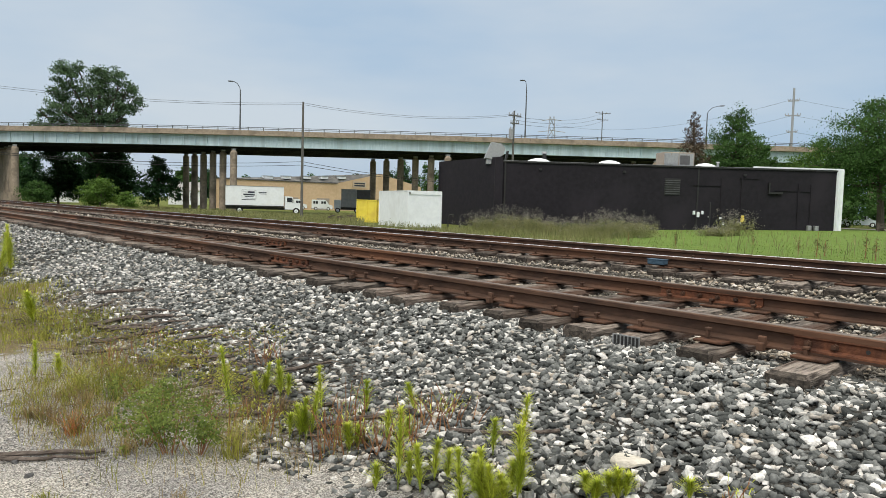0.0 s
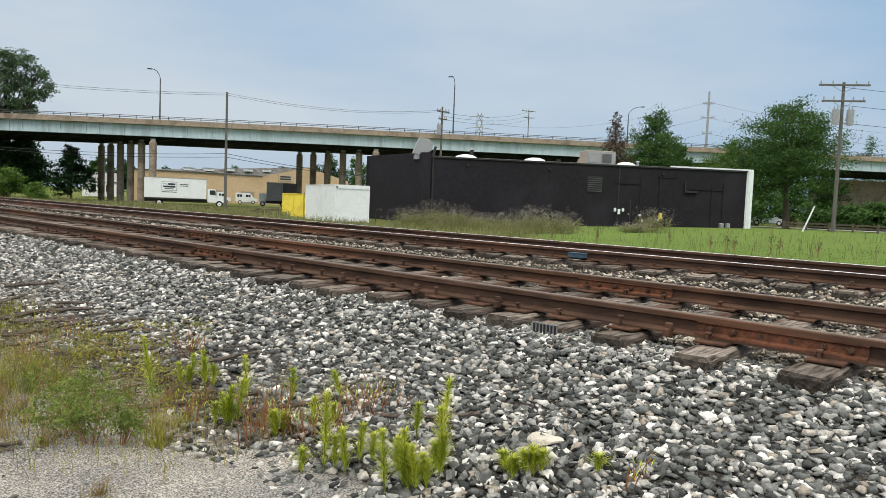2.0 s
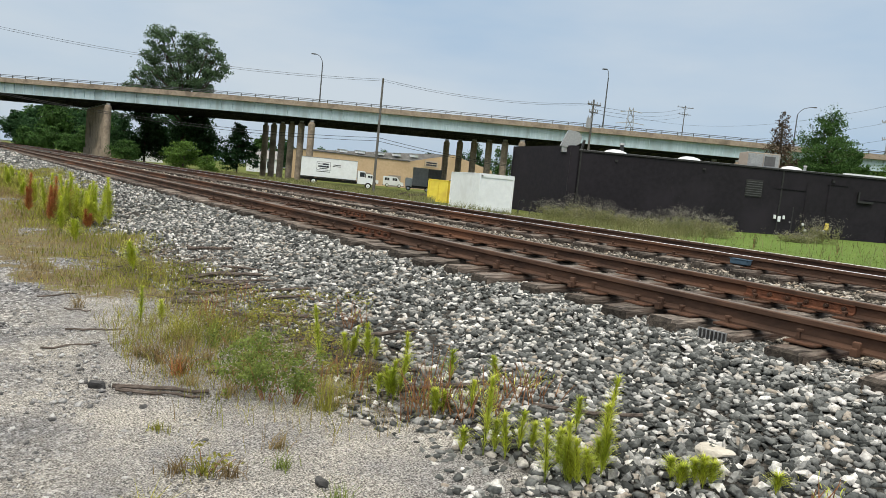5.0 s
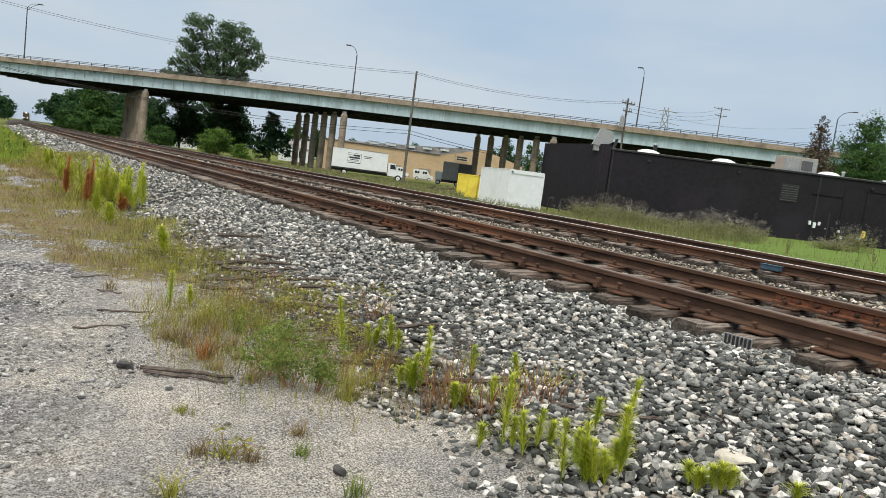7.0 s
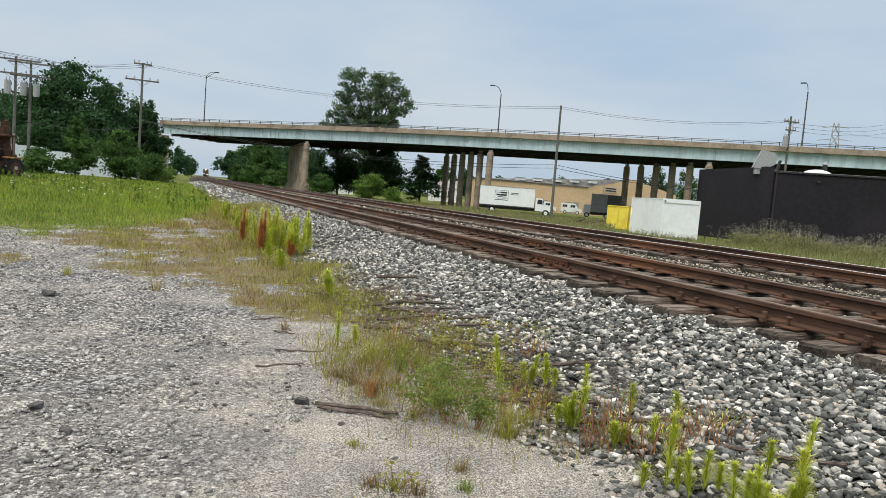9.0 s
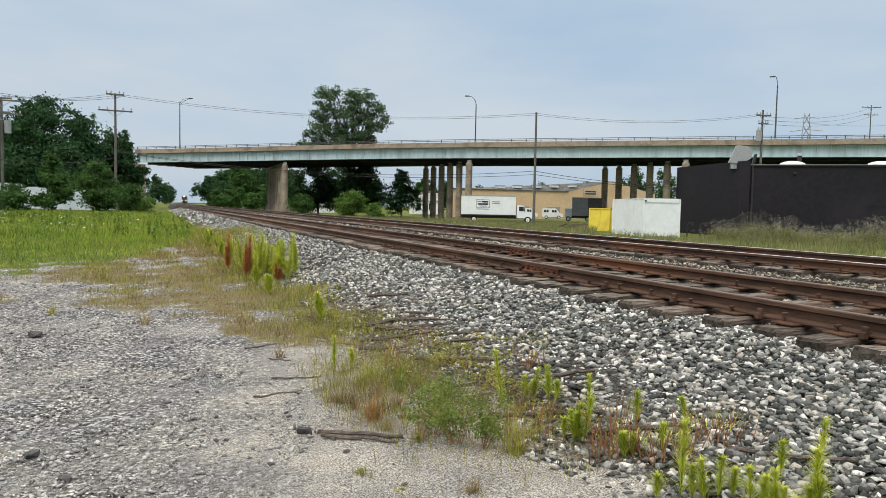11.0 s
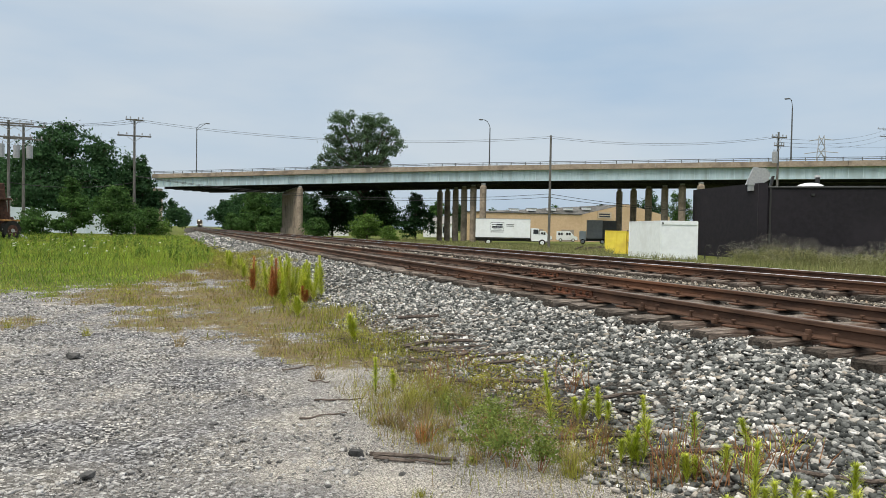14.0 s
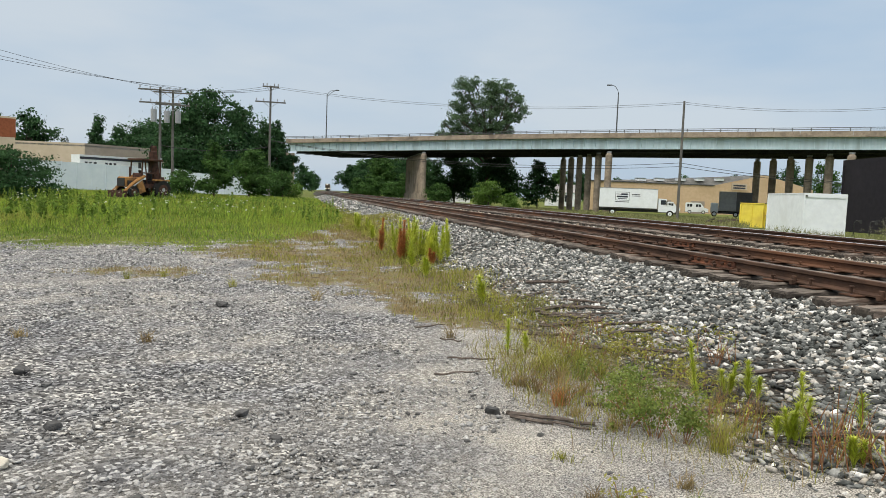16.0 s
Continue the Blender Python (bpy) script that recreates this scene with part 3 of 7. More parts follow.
def build_ties():
    rng = random.Random(4)
    variants = []
    for k in range(6):
        bm = bmesh.new()
        box(bm, -1.22, 1.22, -0.115, 0.115, -0.17, 0, bevel=0.024)
        es = [e for e in bm.edges if e.calc_length() > 1]
        bmesh.ops.subdivide_edges(bm, edges=es, cuts=7)
        for v in bm.verts:
            v.co += Vector((rng.uniform(-0.012, 0.012), rng.uniform(-0.008, 0.008), rng.uniform(-0.012, 0.004)))
            if abs(v.co.x) > 1.15:
                v.co.z -= 0.012 * rng.random()
        for f in bm.faces:
            if abs(f.normal.x) > 0.6:
                f.material_index = 1
        me = shared("railroad_tie", bm, M["tie"])
        me.materials.append(M["tie_end"])
        variants.append(me)
    pb = bmesh.new()
    box(pb, -0.16, 0.16, -0.095, 0.095, 0, 0.016, bevel=0.004)
    plate = shared("tie_plate", pb, M["tie_plate"])
    sb = bmesh.new()
    box(sb, -0.009, 0.009, -0.009, 0.009, 0.0, 0.045)
    box(sb, -0.012, 0.028, -0.017, 0.017, 0.040, 0.058, bevel=0.004)
    spike = shared("spike", sb, M["rust"])
    siding = [-3.0 + 0.52 * k for k in range(7)] + [0.50, 1.08, 1.69, 2.27, 2.75, 3.11, 3.50, 3.94] + [4.46 + 0.515 * k for k in range(140)]
    ends = {1.08: 3.64, 1.69: 3.63, 2.27: 3.75, 2.75: 3.79, 3.11: 3.72, 3.50: 3.69, 3.94: 3.78}
    main = [-2.8 + 0.53 * k for k in range(145)]
    for c0, top, places in ((R1 + GAUGE / 2, RAIL_Z, siding), (R3 + GAUGE / 2, MAIN_Z, main)):
        for y in places:
            end = ends.get(round(y, 2), c0 - 1.22 + rng.uniform(-0.03, 0.09))
            if y > 4:
                y += rng.uniform(-0.05, 0.05)
            ob = new("railroad_tie", variants[rng.randrange(6)])
            turn = rng.uniform(-2.0, 2.0) + 1.2
            flip = 180 * rng.randrange(2)
            z = top - RAIL_H - 0.016
            x = float(track_x(y)) + end + 1.22
            ob.matrix_basis = pose(x, y, z, rng.uniform(-0.8, 0.8), rng.uniform(-0.25, 0.25), turn + flip)
            near = y < 16
            lab = "weathered grey split wooden railroad tie bedded in ballast" if near else "dark weathered wooden railroad tie bedded in ballast"
            tagged(ob, lab, "railroad tie", "ties of the siding" if top == RAIL_Z else "ties of the main line")
            if abs(y - 2.75) < 0.01:
                sg = -1 if flip == 0 else 1
                pl = part("end_plate", boxm(sg * 1.226, sg * 1.236, -0.10, 0.10, -0.14, -0.005), M["steel_grey"], ob, "toothed grey steel anti-split plate")
                for k in range(7):
                    part("plate_tooth", boxm(sg * 1.236, sg * 1.244, -0.095 + 0.028 * k, -0.083 + 0.028 * k, -0.135, -0.01), M["dark"], pl)
            if y < 14:
                for sx in (-GAUGE / 2, GAUGE / 2):
                    px = float(track_x(y)) + c0 + sx
                    inv = ob.matrix_basis.inverted()
                    po = new("tie_plate", plate)
                    po.parent = ob
                    po.matrix_basis = inv @ pose(px, y, z, 0, 0, 1.2)
                    for k, (dx, dy, r) in enumerate(((-0.085, 0.04, 0), (0.085, -0.04, 180))):
                        so = new("spike", spike)
                        so.parent = po
                        so.matrix_basis = pose(dx, dy, 0.005 + (0.02 if rng.random() < 0.15 else 0), 0, 0, r)


build_ties()


def rail_anchor(y, off, top):
    bm = bmesh.new()
    box(bm, -0.11, 0.11, -0.02, 0.02, -0.02, 0.03, bevel=0.005)
    box(bm, -0.085, -0.055, -0.022, 0.022, -0.02, 0.065, bevel=0.005)
    ob = link("rail_anchor", bm, M["rust"], m=pose(float(track_x(y)) + off, y, top - RAIL_H, 0, 0, 1.2))
    tagged(ob, "rusty clip-on rail anchor under the siding rail", "rail anchor", "rail anchors")


for y in (1.98, 3.34, 4.22, 5.2, 6.25):
    rail_anchor(y, R1, RAIL_Z)


def blue_box(y):
    t = thing("rail_lubricator", "small blue metal box clamped beside the main rail", "track device", pose(float(track_x(y)) + R3 - 0.12, y, MAIN_Z - RAIL_H + 0.02, 0, 0, 1.2))
    part("case", boxm(-0.05, 0.05, -0.12, 0.12, 0, 0.06, bevel=0.008), M["blue_mark"], t)
    part("lid", boxm(-0.055, 0.055, -0.125, 0.125, 0.061, 0.07), M["blue_mark"], t)
    part("clamp", boxm(0.05, 0.09, -0.03, 0.03, 0.01, 0.05), M["rust"], t)


blue_box(5.24)

# ---- ballast stones ----
def hull_shapes(count, cut, seed):
    """Broken-stone shapes: blocks with skewed faces and some corners knocked off."""
    rg = random.Random(seed)
    out = []
    for k in range(count):
        bm = bmesh.new()
        skew = [rg.uniform(-0.3, 0.3) for i in range(3)]
        for cx in (-1, 1):
            for cy in (-1, 1):
                for cz in (-1, 1):
                    c = Vector((cx * rg.uniform(0.55, 0.9) + skew[0] * cy, cy * rg.uniform(0.55, 0.9) + skew[1] * cz, cz * rg.uniform(0.55, 0.9) + skew[2] * cx))
                    if rg.random() < cut:
                        for ax in rg.sample((0, 1, 2), 2):
                            q = c.copy()
                            q[ax] *= rg.uniform(0.25, 0.6)
                            bm.verts.new(q)
                    elif rg.random() < 0.9:
                        bm.verts.new(c)
        bmesh.ops.convex_hull(bm, input=bm.verts)
        bmesh.ops.delete(bm, geom=[v for v in bm.verts if not v.link_faces], context="VERTS")
        bmesh.ops.triangulate(bm, faces=bm.faces)
        bm.verts.index_update()
        out.append((np.array([v.co[:] for v in bm.verts]), np.array([[v.index for v in f.verts] for f in bm.faces])))
        bm.free()
    return out


SHAPES = {1: hull_shapes(24, 0.25, 5), 2: hull_shapes(48, 0.45, 6)}


def rotations(rng, n):
    q = rng.normal(size=(n, 4))
    q /= np.linalg.norm(q, axis=1)[:, None]
    w, x, y, z = q.T
    return np.stack([np.stack([1 - 2 * (y * y + z * z), 2 * (x * y - w * z), 2 * (x * z + w * y)], -1),
                     np.stack([2 * (x * y + w * z), 1 - 2 * (x * x + z * z), 2 * (y * z - w * x)], -1),
                     np.stack([2 * (x * z - w * y), 2 * (y * z + w * x), 1 - 2 * (x * x + y * y)], -1)], 1)


def stones(rng, P, size, level=1):
    """Broken stones at the places P with half-sizes size, as vertices and triangles."""
    n = len(P)
    kind = rng.integers(0, len(SHAPES[level]), n)
    R = rotations(rng, n)
    S = np.stack([rng.uniform(1.0, 1.6, n), rng.uniform(0.8, 1.2, n), rng.uniform(0.5, 0.95, n)], -1) * size[:, None]
    Vs, Fs, base = [], [], 0
    for k, (D, T) in enumerate(SHAPES[level]):
        q = np.nonzero(kind == k)[0]
        if not len(q):
            continue
        V = np.einsum("nij,nkj->nki", R[q], D[None] * S[q][:, None]) * np.array([1.08, 1.08, 0.72]) + P[q][:, None]
        Vs.append(V.reshape(-1, 3))
        Fs.append((T[None] + len(D) * np.arange(len(q))[:, None, None]).reshape(-1, 3) + base)
        base += len(q) * len(D)
    return np.concatenate(Vs), np.concatenate(Fs)


def scatter_u(rng, n, u0, u1, y0, y1):
    u, y = rng.uniform(u0, u1, n), rng.uniform(y0, y1, n)
    return u + track_x(y), y, u


PICK = (2.15, 2.8, 1.5, 2.1)        # the stretch of the bank whose stones are single pieces


def build_ballast():
    rng = np.random.default_rng(11)
    heaps = {"bank": [], "track": []}
    for n, u0, u1, y0, y1, s0, s1, level in ((27000, 1.45, 4.05, -0.6, 4.4, 0.009, 0.027, 2), (31000, 1.45, 4.05, 4.4, 13, 0.011, 0.027, 1), (20000, 1.5, 3.9, 13, 40, 0.017, 0.031, 1), (4000, 1.7, 3.62, 40, 120, 0.05, 0.09, 1), (9000, 1.45, 4.05, -5, -0.6, 0.018, 0.04, 1), (7000, 4.0, 7.3, -5, -1, 0.02, 0.04, 1), (6000, 7.2, 12.2, -5, 0, 0.024, 0.045, 1),
                                             (24000, 4.0, 7.3, -1, 9, 0.008, 0.021, 1), (9000, 3.9, 7.3, 9, 45, 0.018, 0.034, 1),
                                             (22000, 7.2, 12.2, 0, 16, 0.011, 0.025, 1), (9000, 7.2, 12.2, 16, 60, 0.022, 0.04, 1)):
        x, y, u = scatter_u(rng, n, u0, u1, y0, y1)
        size = s0 + (s1 - s0) * rng.random(n) ** 1.5
        edge = 1.75 + 0.35 * np.sin(y * 1.3) * np.cos(y * 0.47 + 1) + 0.25 * np.sin(y * 3.1) + 0.55 * np.exp(-((y - 4.9) / 1.6) ** 2) + 0.42 * smooth(6.5, 9.5, y) * smooth(46, 34, y)
        keep = (u > edge) | (rng.random(n) < 0.28 * (u > edge - 0.5))
        keep &= ~((u > PICK[0]) & (u < PICK[1]) & (y > PICK[2]) & (y < PICK[3]) & (rng.random(n) > 0.4))
        x, y, u, size = x[keep], y[keep], u[keep], size[keep]
        z = ground_z(x, y) + size * rng.uniform(-0.1, 0.75, len(x))
        tie_top = np.where(u < 7.3, RAIL_Z, MAIN_Z) - RAIL_H - 0.016
        z = np.where(u > 3.25, np.minimum(z, tie_top - 0.032 - size * rng.uniform(0, 0.7, len(x))), z)
        z = np.where(u > 3.75, np.minimum(ground_z(x, y) + 0.01, tie_top - 0.03 - size * rng.uniform(0.2, 1.0, len(x))), z)
        V, F = stones(rng, np.stack([x, y, z], -1), size, level)
        heaps["bank" if u1 < 4.1 else "track"].append((V, F))
    made = {}
    for key, name, mat, label in (("bank", "ballast", M["stone"], "grey and white crushed stone ballast banked along the tracks"), ("track", "track_ballast", M["stone_tan"], "brownish crushed stone ballast between the rails")):
        Vs, Fs, base = [], [], 0
        for V, F in heaps[key]:
            Vs.append(V)
            Fs.append(F + base)
            base += len(V)
        made[key] = tagged(quick_mesh(name, np.concatenate(Vs), np.concatenate(Fs), [mat]), label, "ballast", kind="stuff")
    return made["bank"]


ballast = build_ballast()


def build_loose_gravel():
    rng = np.random.default_rng(12)
    n = 80000
    y = 1.2 + 14 * rng.random(n) ** 2.0
    x = rng.uniform(-9, 1.8, n)
    d = np.hypot(x, y)
    clump = np.sin(x * 1.9 + 0.6 * y) + np.sin(1.3 * y - 0.8 * x + 2) + 0.9 * rng.normal(size=n)
    keep = clump > np.where(x - 0.22 * (y - 3) < -0.4, -0.9, 0.75)
    x, y = x[keep], y[keep]
    keep = zone_dry(x, y) + 0.25 * rng.random(len(x)) < 0.45
    x, y = x[keep], y[keep]
    size = (0.0035 + 0.010 * rng.random(len(x)) ** 2.6) * (1 + 0.04 * y)
    n = 16000
    x2, y2 = rng.uniform(-0.9, 1.95, n), 1.0 + 4.5 * rng.random(n) ** 1.3
    s2 = 0.002 + 0.0045 * rng.random(n) ** 3
    x, y, size = np.concatenate([x, x2]), np.concatenate([y, y2]), np.concatenate([size, s2])
    V, F = stones(rng, np.stack([x, y, ground_z(x, y) + size * 0.35], -1), size)
    ob = quick_mesh("loose_gravel", V, F, [M["gravel"]])
    tagged(ob, "small loose grey and white gravel scattered on the lot", "gravel", kind="stuff")


build_loose_gravel()


def rock(name, x, y, r, mat, label, squash=0.6, seed=1, category="rock"):
    rg = np.random.default_rng(seed)
    bm = bmesh.new()
    sc = Vector((rg.uniform(0.95, 1.35), rg.uniform(0.65, 0.95), squash))
    for k in range(22):
        v = Vector(rg.normal(size=3)).normalized() * rg.uniform(0.85, 1.1)
        bm.verts.new((max(-0.8, min(0.8, v.x)) * 1.15 * sc.x * r, max(-0.75, min(0.75, v.y)) * 1.15 * sc.y * r, max(-0.6, min(0.55, v.z)) * 1.3 * sc.z * r))
    bmesh.ops.convex_hull(bm, input=bm.verts)
    bmesh.ops.delete(bm, geom=[v for v in bm.verts if not v.link_faces], context="VERTS")
    bmesh.ops.bevel(bm, geom=list(bm.edges), offset=0.05 * r, segments=1, affect="EDGES")
    for v in bm.verts:
        v.co += v.co.normalized() * r * 0.08 * noise.noise(v.co * (2.5 / r))
    ob = link(name, bm, mat, m=pose(x, y, float(ground_z(x, y)) + r * squash * 0.55, 0, 0, rg.uniform(0, 360)))
    return tagged(ob, label, category)


rock("limestone_block", 2.60, 1.86, 0.085, M["rock_pale"], "pale tan limestone block lying in grey ballast", 0.42, 8)
for k, (x, y, r) in enumerate(((-2.45, 5.05, 0.07), (-2.2, 4.75, 0.03), (-1.0, 4.11, 0.04), (-1.55, 7.77, 0.075), (-1.95, 3.45, 0.05), (1.01, 2.55, 0.04), (0.40, 4.07, 0.045), (0.53, 3.90, 0.022), (-0.35, 4.95, 0.022), (-1.9, 3.95, 0.05), (0.55, 3.66, 0.025), (-0.8, 3.7, 0.035), (-2.9, 3.3, 0.04), (-1.3, 3.05, 0.03))):
    rock("rock", x, y, r, M["rock_pale"] if k in (4,) else M["rock_dark"], "pale loose rock on the gravel lot" if k in (4,) else "dark loose rock on the gravel lot", 0.55, 20 + k)


def stick(x0, y0, x1, y1, r, seed, label="dead grey stick lying on the gravel"):
    rg = random.Random(seed)
    t = thing("stick", label, "stick", pose(x0, y0, 0))
    bm = bmesh.new()
    n = 7
    pts, rad = [], []
    for i in range(n + 1):
        f = i / n
        x, y = x0 + (x1 - x0) * f + rg.uniform(-0.012, 0.012), y0 + (y1 - y0) * f + rg.uniform(-0.012, 0.012)
        pts.append((x - x0, y - y0, float(ground_z(x, y)) + r * 0.8 + rg.uniform(0, 0.01) + (0.016 if x0 > 1.2 else 0)))
        rad.append(r * (1 - 0.35 * f + rg.uniform(-0.15, 0.15)))
    pipe(bm, pts, rad, 6)
    part("stem", bm, M["dead_wood"], t)


for k, s in enumerate(((0.46, 4.02, 0.90, 3.79, 0.014), (0.48, 3.95, 0.86, 3.73, 0.011), (0.99, 4.16, 1.19, 4.13, 0.013), (2.13, 9.08, 2.51, 8.59, 0.026), (1.99, 7.24, 2.28, 6.90, 0.024), (1.68, 7.12, 2.08, 6.46, 0.026), (1.56, 4.42, 1.76, 4.37, 0.012), (1.38, 7.32, 1.60, 7.33, 0.014), (1.72, 6.95, 2.1, 6.7, 0.014), (2.0, 6.3, 2.45, 6.05, 0.016), (0.38, 5.40, 0.75, 5.33, 0.008), (0.45, 6.1, 0.62, 6.0, 0.008), (0.3, 6.6, 0.6, 6.75, 0.008),
                       (1.5, 6.6, 2.05, 6.42, 0.024), (1.62, 7.3, 2.15, 7.28, 0.026), (1.75, 8.1, 2.1, 8.3, 0.018), (1.55, 4.0, 2.1, 3.6, 0.016), (1.6, 5.6, 2.1, 5.1, 0.02), (1.4, 4.75, 1.9, 4.6, 0.014),
                       (2.3, 2.75, 2.62, 2.3, 0.014), (1.25, 6.2, 1.7, 6.12, 0.02), (1.65, 9.2, 1.95, 9.6, 0.016), (1.85, 3.4, 2.35, 3.1, 0.017), (1.9, 6.95, 2.3, 6.6, 0.014), (1.9, 5.95, 2.3, 5.82, 0.018), (0.2, 4.9, 0.55, 5.0, 0.007),
                       (2.1, 7.7, 2.4, 7.1, 0.015), (1.75, 6.3, 1.95, 6.75, 0.012), (2.15, 4.45, 2.5, 4.3, 0.016), (1.3, 5.3, 1.55, 5.75, 0.012))):
    stick(*s, seed=k, label="dead grey stick lying on the gravel" if s[0] < 1.2 else "old grey wood splinter lying at the foot of the ballast")

tagged(link("concrete_slab", boxm(-0.9, 0.5, -0.35, 0.35, -0.05, 0.045, bevel=0.01), M["concrete"], m=pose(-4.75, 8.8, 0, 0, 0, 12)), "pale flat concrete slab set in the gravel lot", "slab")
# ---- overpass ----
def arc(a, b, c):
    """Centre and radius of the circle through three plan points."""
    ax, ay, bx, by, cx, cy = *a, *b, *c
    d = 2 * (ax * (by - cy) + bx * (cy - ay) + cx * (ay - by))
    ux = ((ax * ax + ay * ay) * (by - cy) + (bx * bx + by * by) * (cy - ay) + (cx * cx + cy * cy) * (ay - by)) / d
    uy = ((ax * ax + ay * ay) * (cx - bx) + (bx * bx + by * by) * (ax - cx) + (cx * cx + cy * cy) * (bx - ax)) / d
    return Vector((ux, uy)), math.hypot(ax - ux, ay - uy)


BR_A, BR_B = (-5.0, 143.9), (117.0, 43.5)
BR_C, BR_R = arc(BR_A, (61.3, 86.3), BR_B)
A0 = math.atan2(BR_A[1] - BR_C.y, BR_A[0] - BR_C.x)
A1 = math.atan2(BR_B[1] - BR_C.y, BR_B[0] - BR_C.x)
if A1 - A0 > math.pi:
    A1 -= 2 * math.pi
if A0 - A1 > math.pi:
    A1 += 2 * math.pi
OUT = 1.0 if (Vector((61.3, 86.3)) - BR_C).dot(Vector((61.3, 86.3))) > 0 else -1.0
SPAN = abs(A1 - A0) * BR_R


def on_deck(s, off=0.0):
    """Plan point s metres along the deck's near edge from its left end; off: metres towards the far edge."""
    a = A0 + (A1 - A0) * s / SPAN
    r = BR_R + OUT * off
    return Vector((BR_C.x + r * math.cos(a), BR_C.y + r * math.sin(a)))


def deck_at(az):
    """Metres along the deck at that bearing."""
    best = min(np.linspace(-3, SPAN + 45, 1200), key=lambda s: abs(math.degrees(math.atan2(on_deck(s).x, on_deck(s).y)) - az))
    return float(best)


def grade(s):
    """How much higher the deck lies s metres from its left end."""
    return 0.1 + 0.4 * float(smooth(0, 60, np.array(s)))


def sweep_deck(bm, profile, s0, s1, n):
    rings = [[bm.verts.new((*on_deck(s, o), z + grade(s))) for o, z in profile] for s in np.linspace(s0, s1, n)]
    k = len(profile)
    for r, q in zip(rings, rings[1:]):
        for i in range(k):
            bm.faces.new((r[i], r[(i + 1) % k], q[(i + 1) % k], q[i]))
    bm.faces.new(rings[0])
    bm.faces.new(rings[-1][::-1])
    bmesh.ops.recalc_face_normals(bm, faces=bm.faces)


def build_bridge():
    t = thing("overpass", "highway overpass with tan concrete parapet and pale blue girders", "bridge")
    S1 = SPAN + 40
    seg = 6.1
    n = int((S1 + 2) / seg)
    for k in range(n):
        a, b = -2 + k * seg, -2 + (k + 1) * seg - 0.03
        bm = bmesh.new()
        sweep_deck(bm, [(0, 10.42), (0, 10.93), (0.25, 10.93), (0.25, 10.42)], a, b, 3)
        part("parapet", bm, M["concrete"], t)
    for name, prof, mat in (("deck_edge", [(-0.12, 10.17), (-0.12, 10.41), (0.9, 10.41), (0.9, 10.17)], M["concrete"]),
                            ("girder", [(0.55, 8.6), (0.55, 10.165), (0.6, 10.165), (0.6, 8.6)], M["girder"]),
                            ("girder_flange", [(0.36, 8.54), (0.36, 8.596), (0.8, 8.596), (0.8, 8.54)], M["girder"]),
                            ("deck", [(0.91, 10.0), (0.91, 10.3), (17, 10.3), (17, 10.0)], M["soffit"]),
                            ("far_parapet", [(16.7, 10.31), (16.7, 10.93), (17, 10.93), (17, 10.31)], M["concrete"])):
        bm = bmesh.new()
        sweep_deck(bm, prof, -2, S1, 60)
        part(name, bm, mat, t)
    # inner girders, coloured as dark as the shade they hang in
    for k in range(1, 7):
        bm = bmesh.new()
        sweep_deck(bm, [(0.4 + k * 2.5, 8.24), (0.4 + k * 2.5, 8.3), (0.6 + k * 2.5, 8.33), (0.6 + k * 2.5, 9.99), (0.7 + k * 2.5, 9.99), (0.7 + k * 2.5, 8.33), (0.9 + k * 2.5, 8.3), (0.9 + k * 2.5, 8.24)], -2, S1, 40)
        part("inner_girder", bm, M["girder_shaded"], t)
    sb = shared("stiffener", boxm(-0.03, 0.03, -0.16, 0.0, 8.6, 10.16), M["girder"])
    pb = bmesh.new()
    box(pb, -0.05, 0.05, -0.05, 0.05, 10.93, 11.38)
    post = shared("railing_post", pb, M["lamp_grey"])
    for me, step, off in ((sb, 1.75, 0.55), (post, 2.25, 0.12)):
        s = -1.5
        while s < S1 - 1:
            p, q = on_deck(s, off), on_deck(s + 0.5, off)
            o = new(me.name, me)
            o.parent = t
            o.matrix_basis = pose(p.x, p.y, grade(s), 0, 0, math.degrees(math.atan2(q.y - p.y, q.x - p.x)))
            s += step
    for z in (11.38, 11.16):
        bm = bmesh.new()
        sweep_deck(bm, [(0.09, z - 0.035), (0.09, z + 0.035), (0.16, z + 0.035), (0.16, z - 0.035)], -2, S1, 60)
        part("rail_pipe", bm, M["lamp_grey"], t)
    return t


overpass = build_bridge()


def pier(az, n=6, label="row of round concrete bridge columns under the overpass"):
    sd = deck_at(az)
    p = on_deck(sd, 0.7)
    t = thing("bridge_pier", label, "bridge pier", pose(p.x, p.y, 0), group="piers of the overpass")
    g = float(ground_z(p.x, p.y)) - 0.6
    e = grade(sd)
    for k in range(n):
        bm = bmesh.new()
        y = k * 4.0
        tube(bm, (0, y, g), (0, y, 7.7 + e), 0.52, seg=18)
        tube(bm, (0, y, 7.701 + e), (0, y, 8.22 + e), 0.50, 0.1, seg=18)
        part("column", bm, M["concrete"], t)
        part("bearing", boxm(-0.26, 0.26, y - 0.26, y + 0.26, 8.0 + e, 8.235 + e), M["steel_grey"], t)
    return t


p0 = pier(8.1)
part("crash_wall", boxm(-0.40, 0.40, 0.7, 20.0, -0.5, 7.7), M["concrete"], p0)
part("kerb_block", boxm(-0.7, 0.7, -0.75, 20.6, -0.5, 1.3), M["concrete"], p0)
pier(22.75)
pier(39.6)
pier(56.0)
pier(70.5)


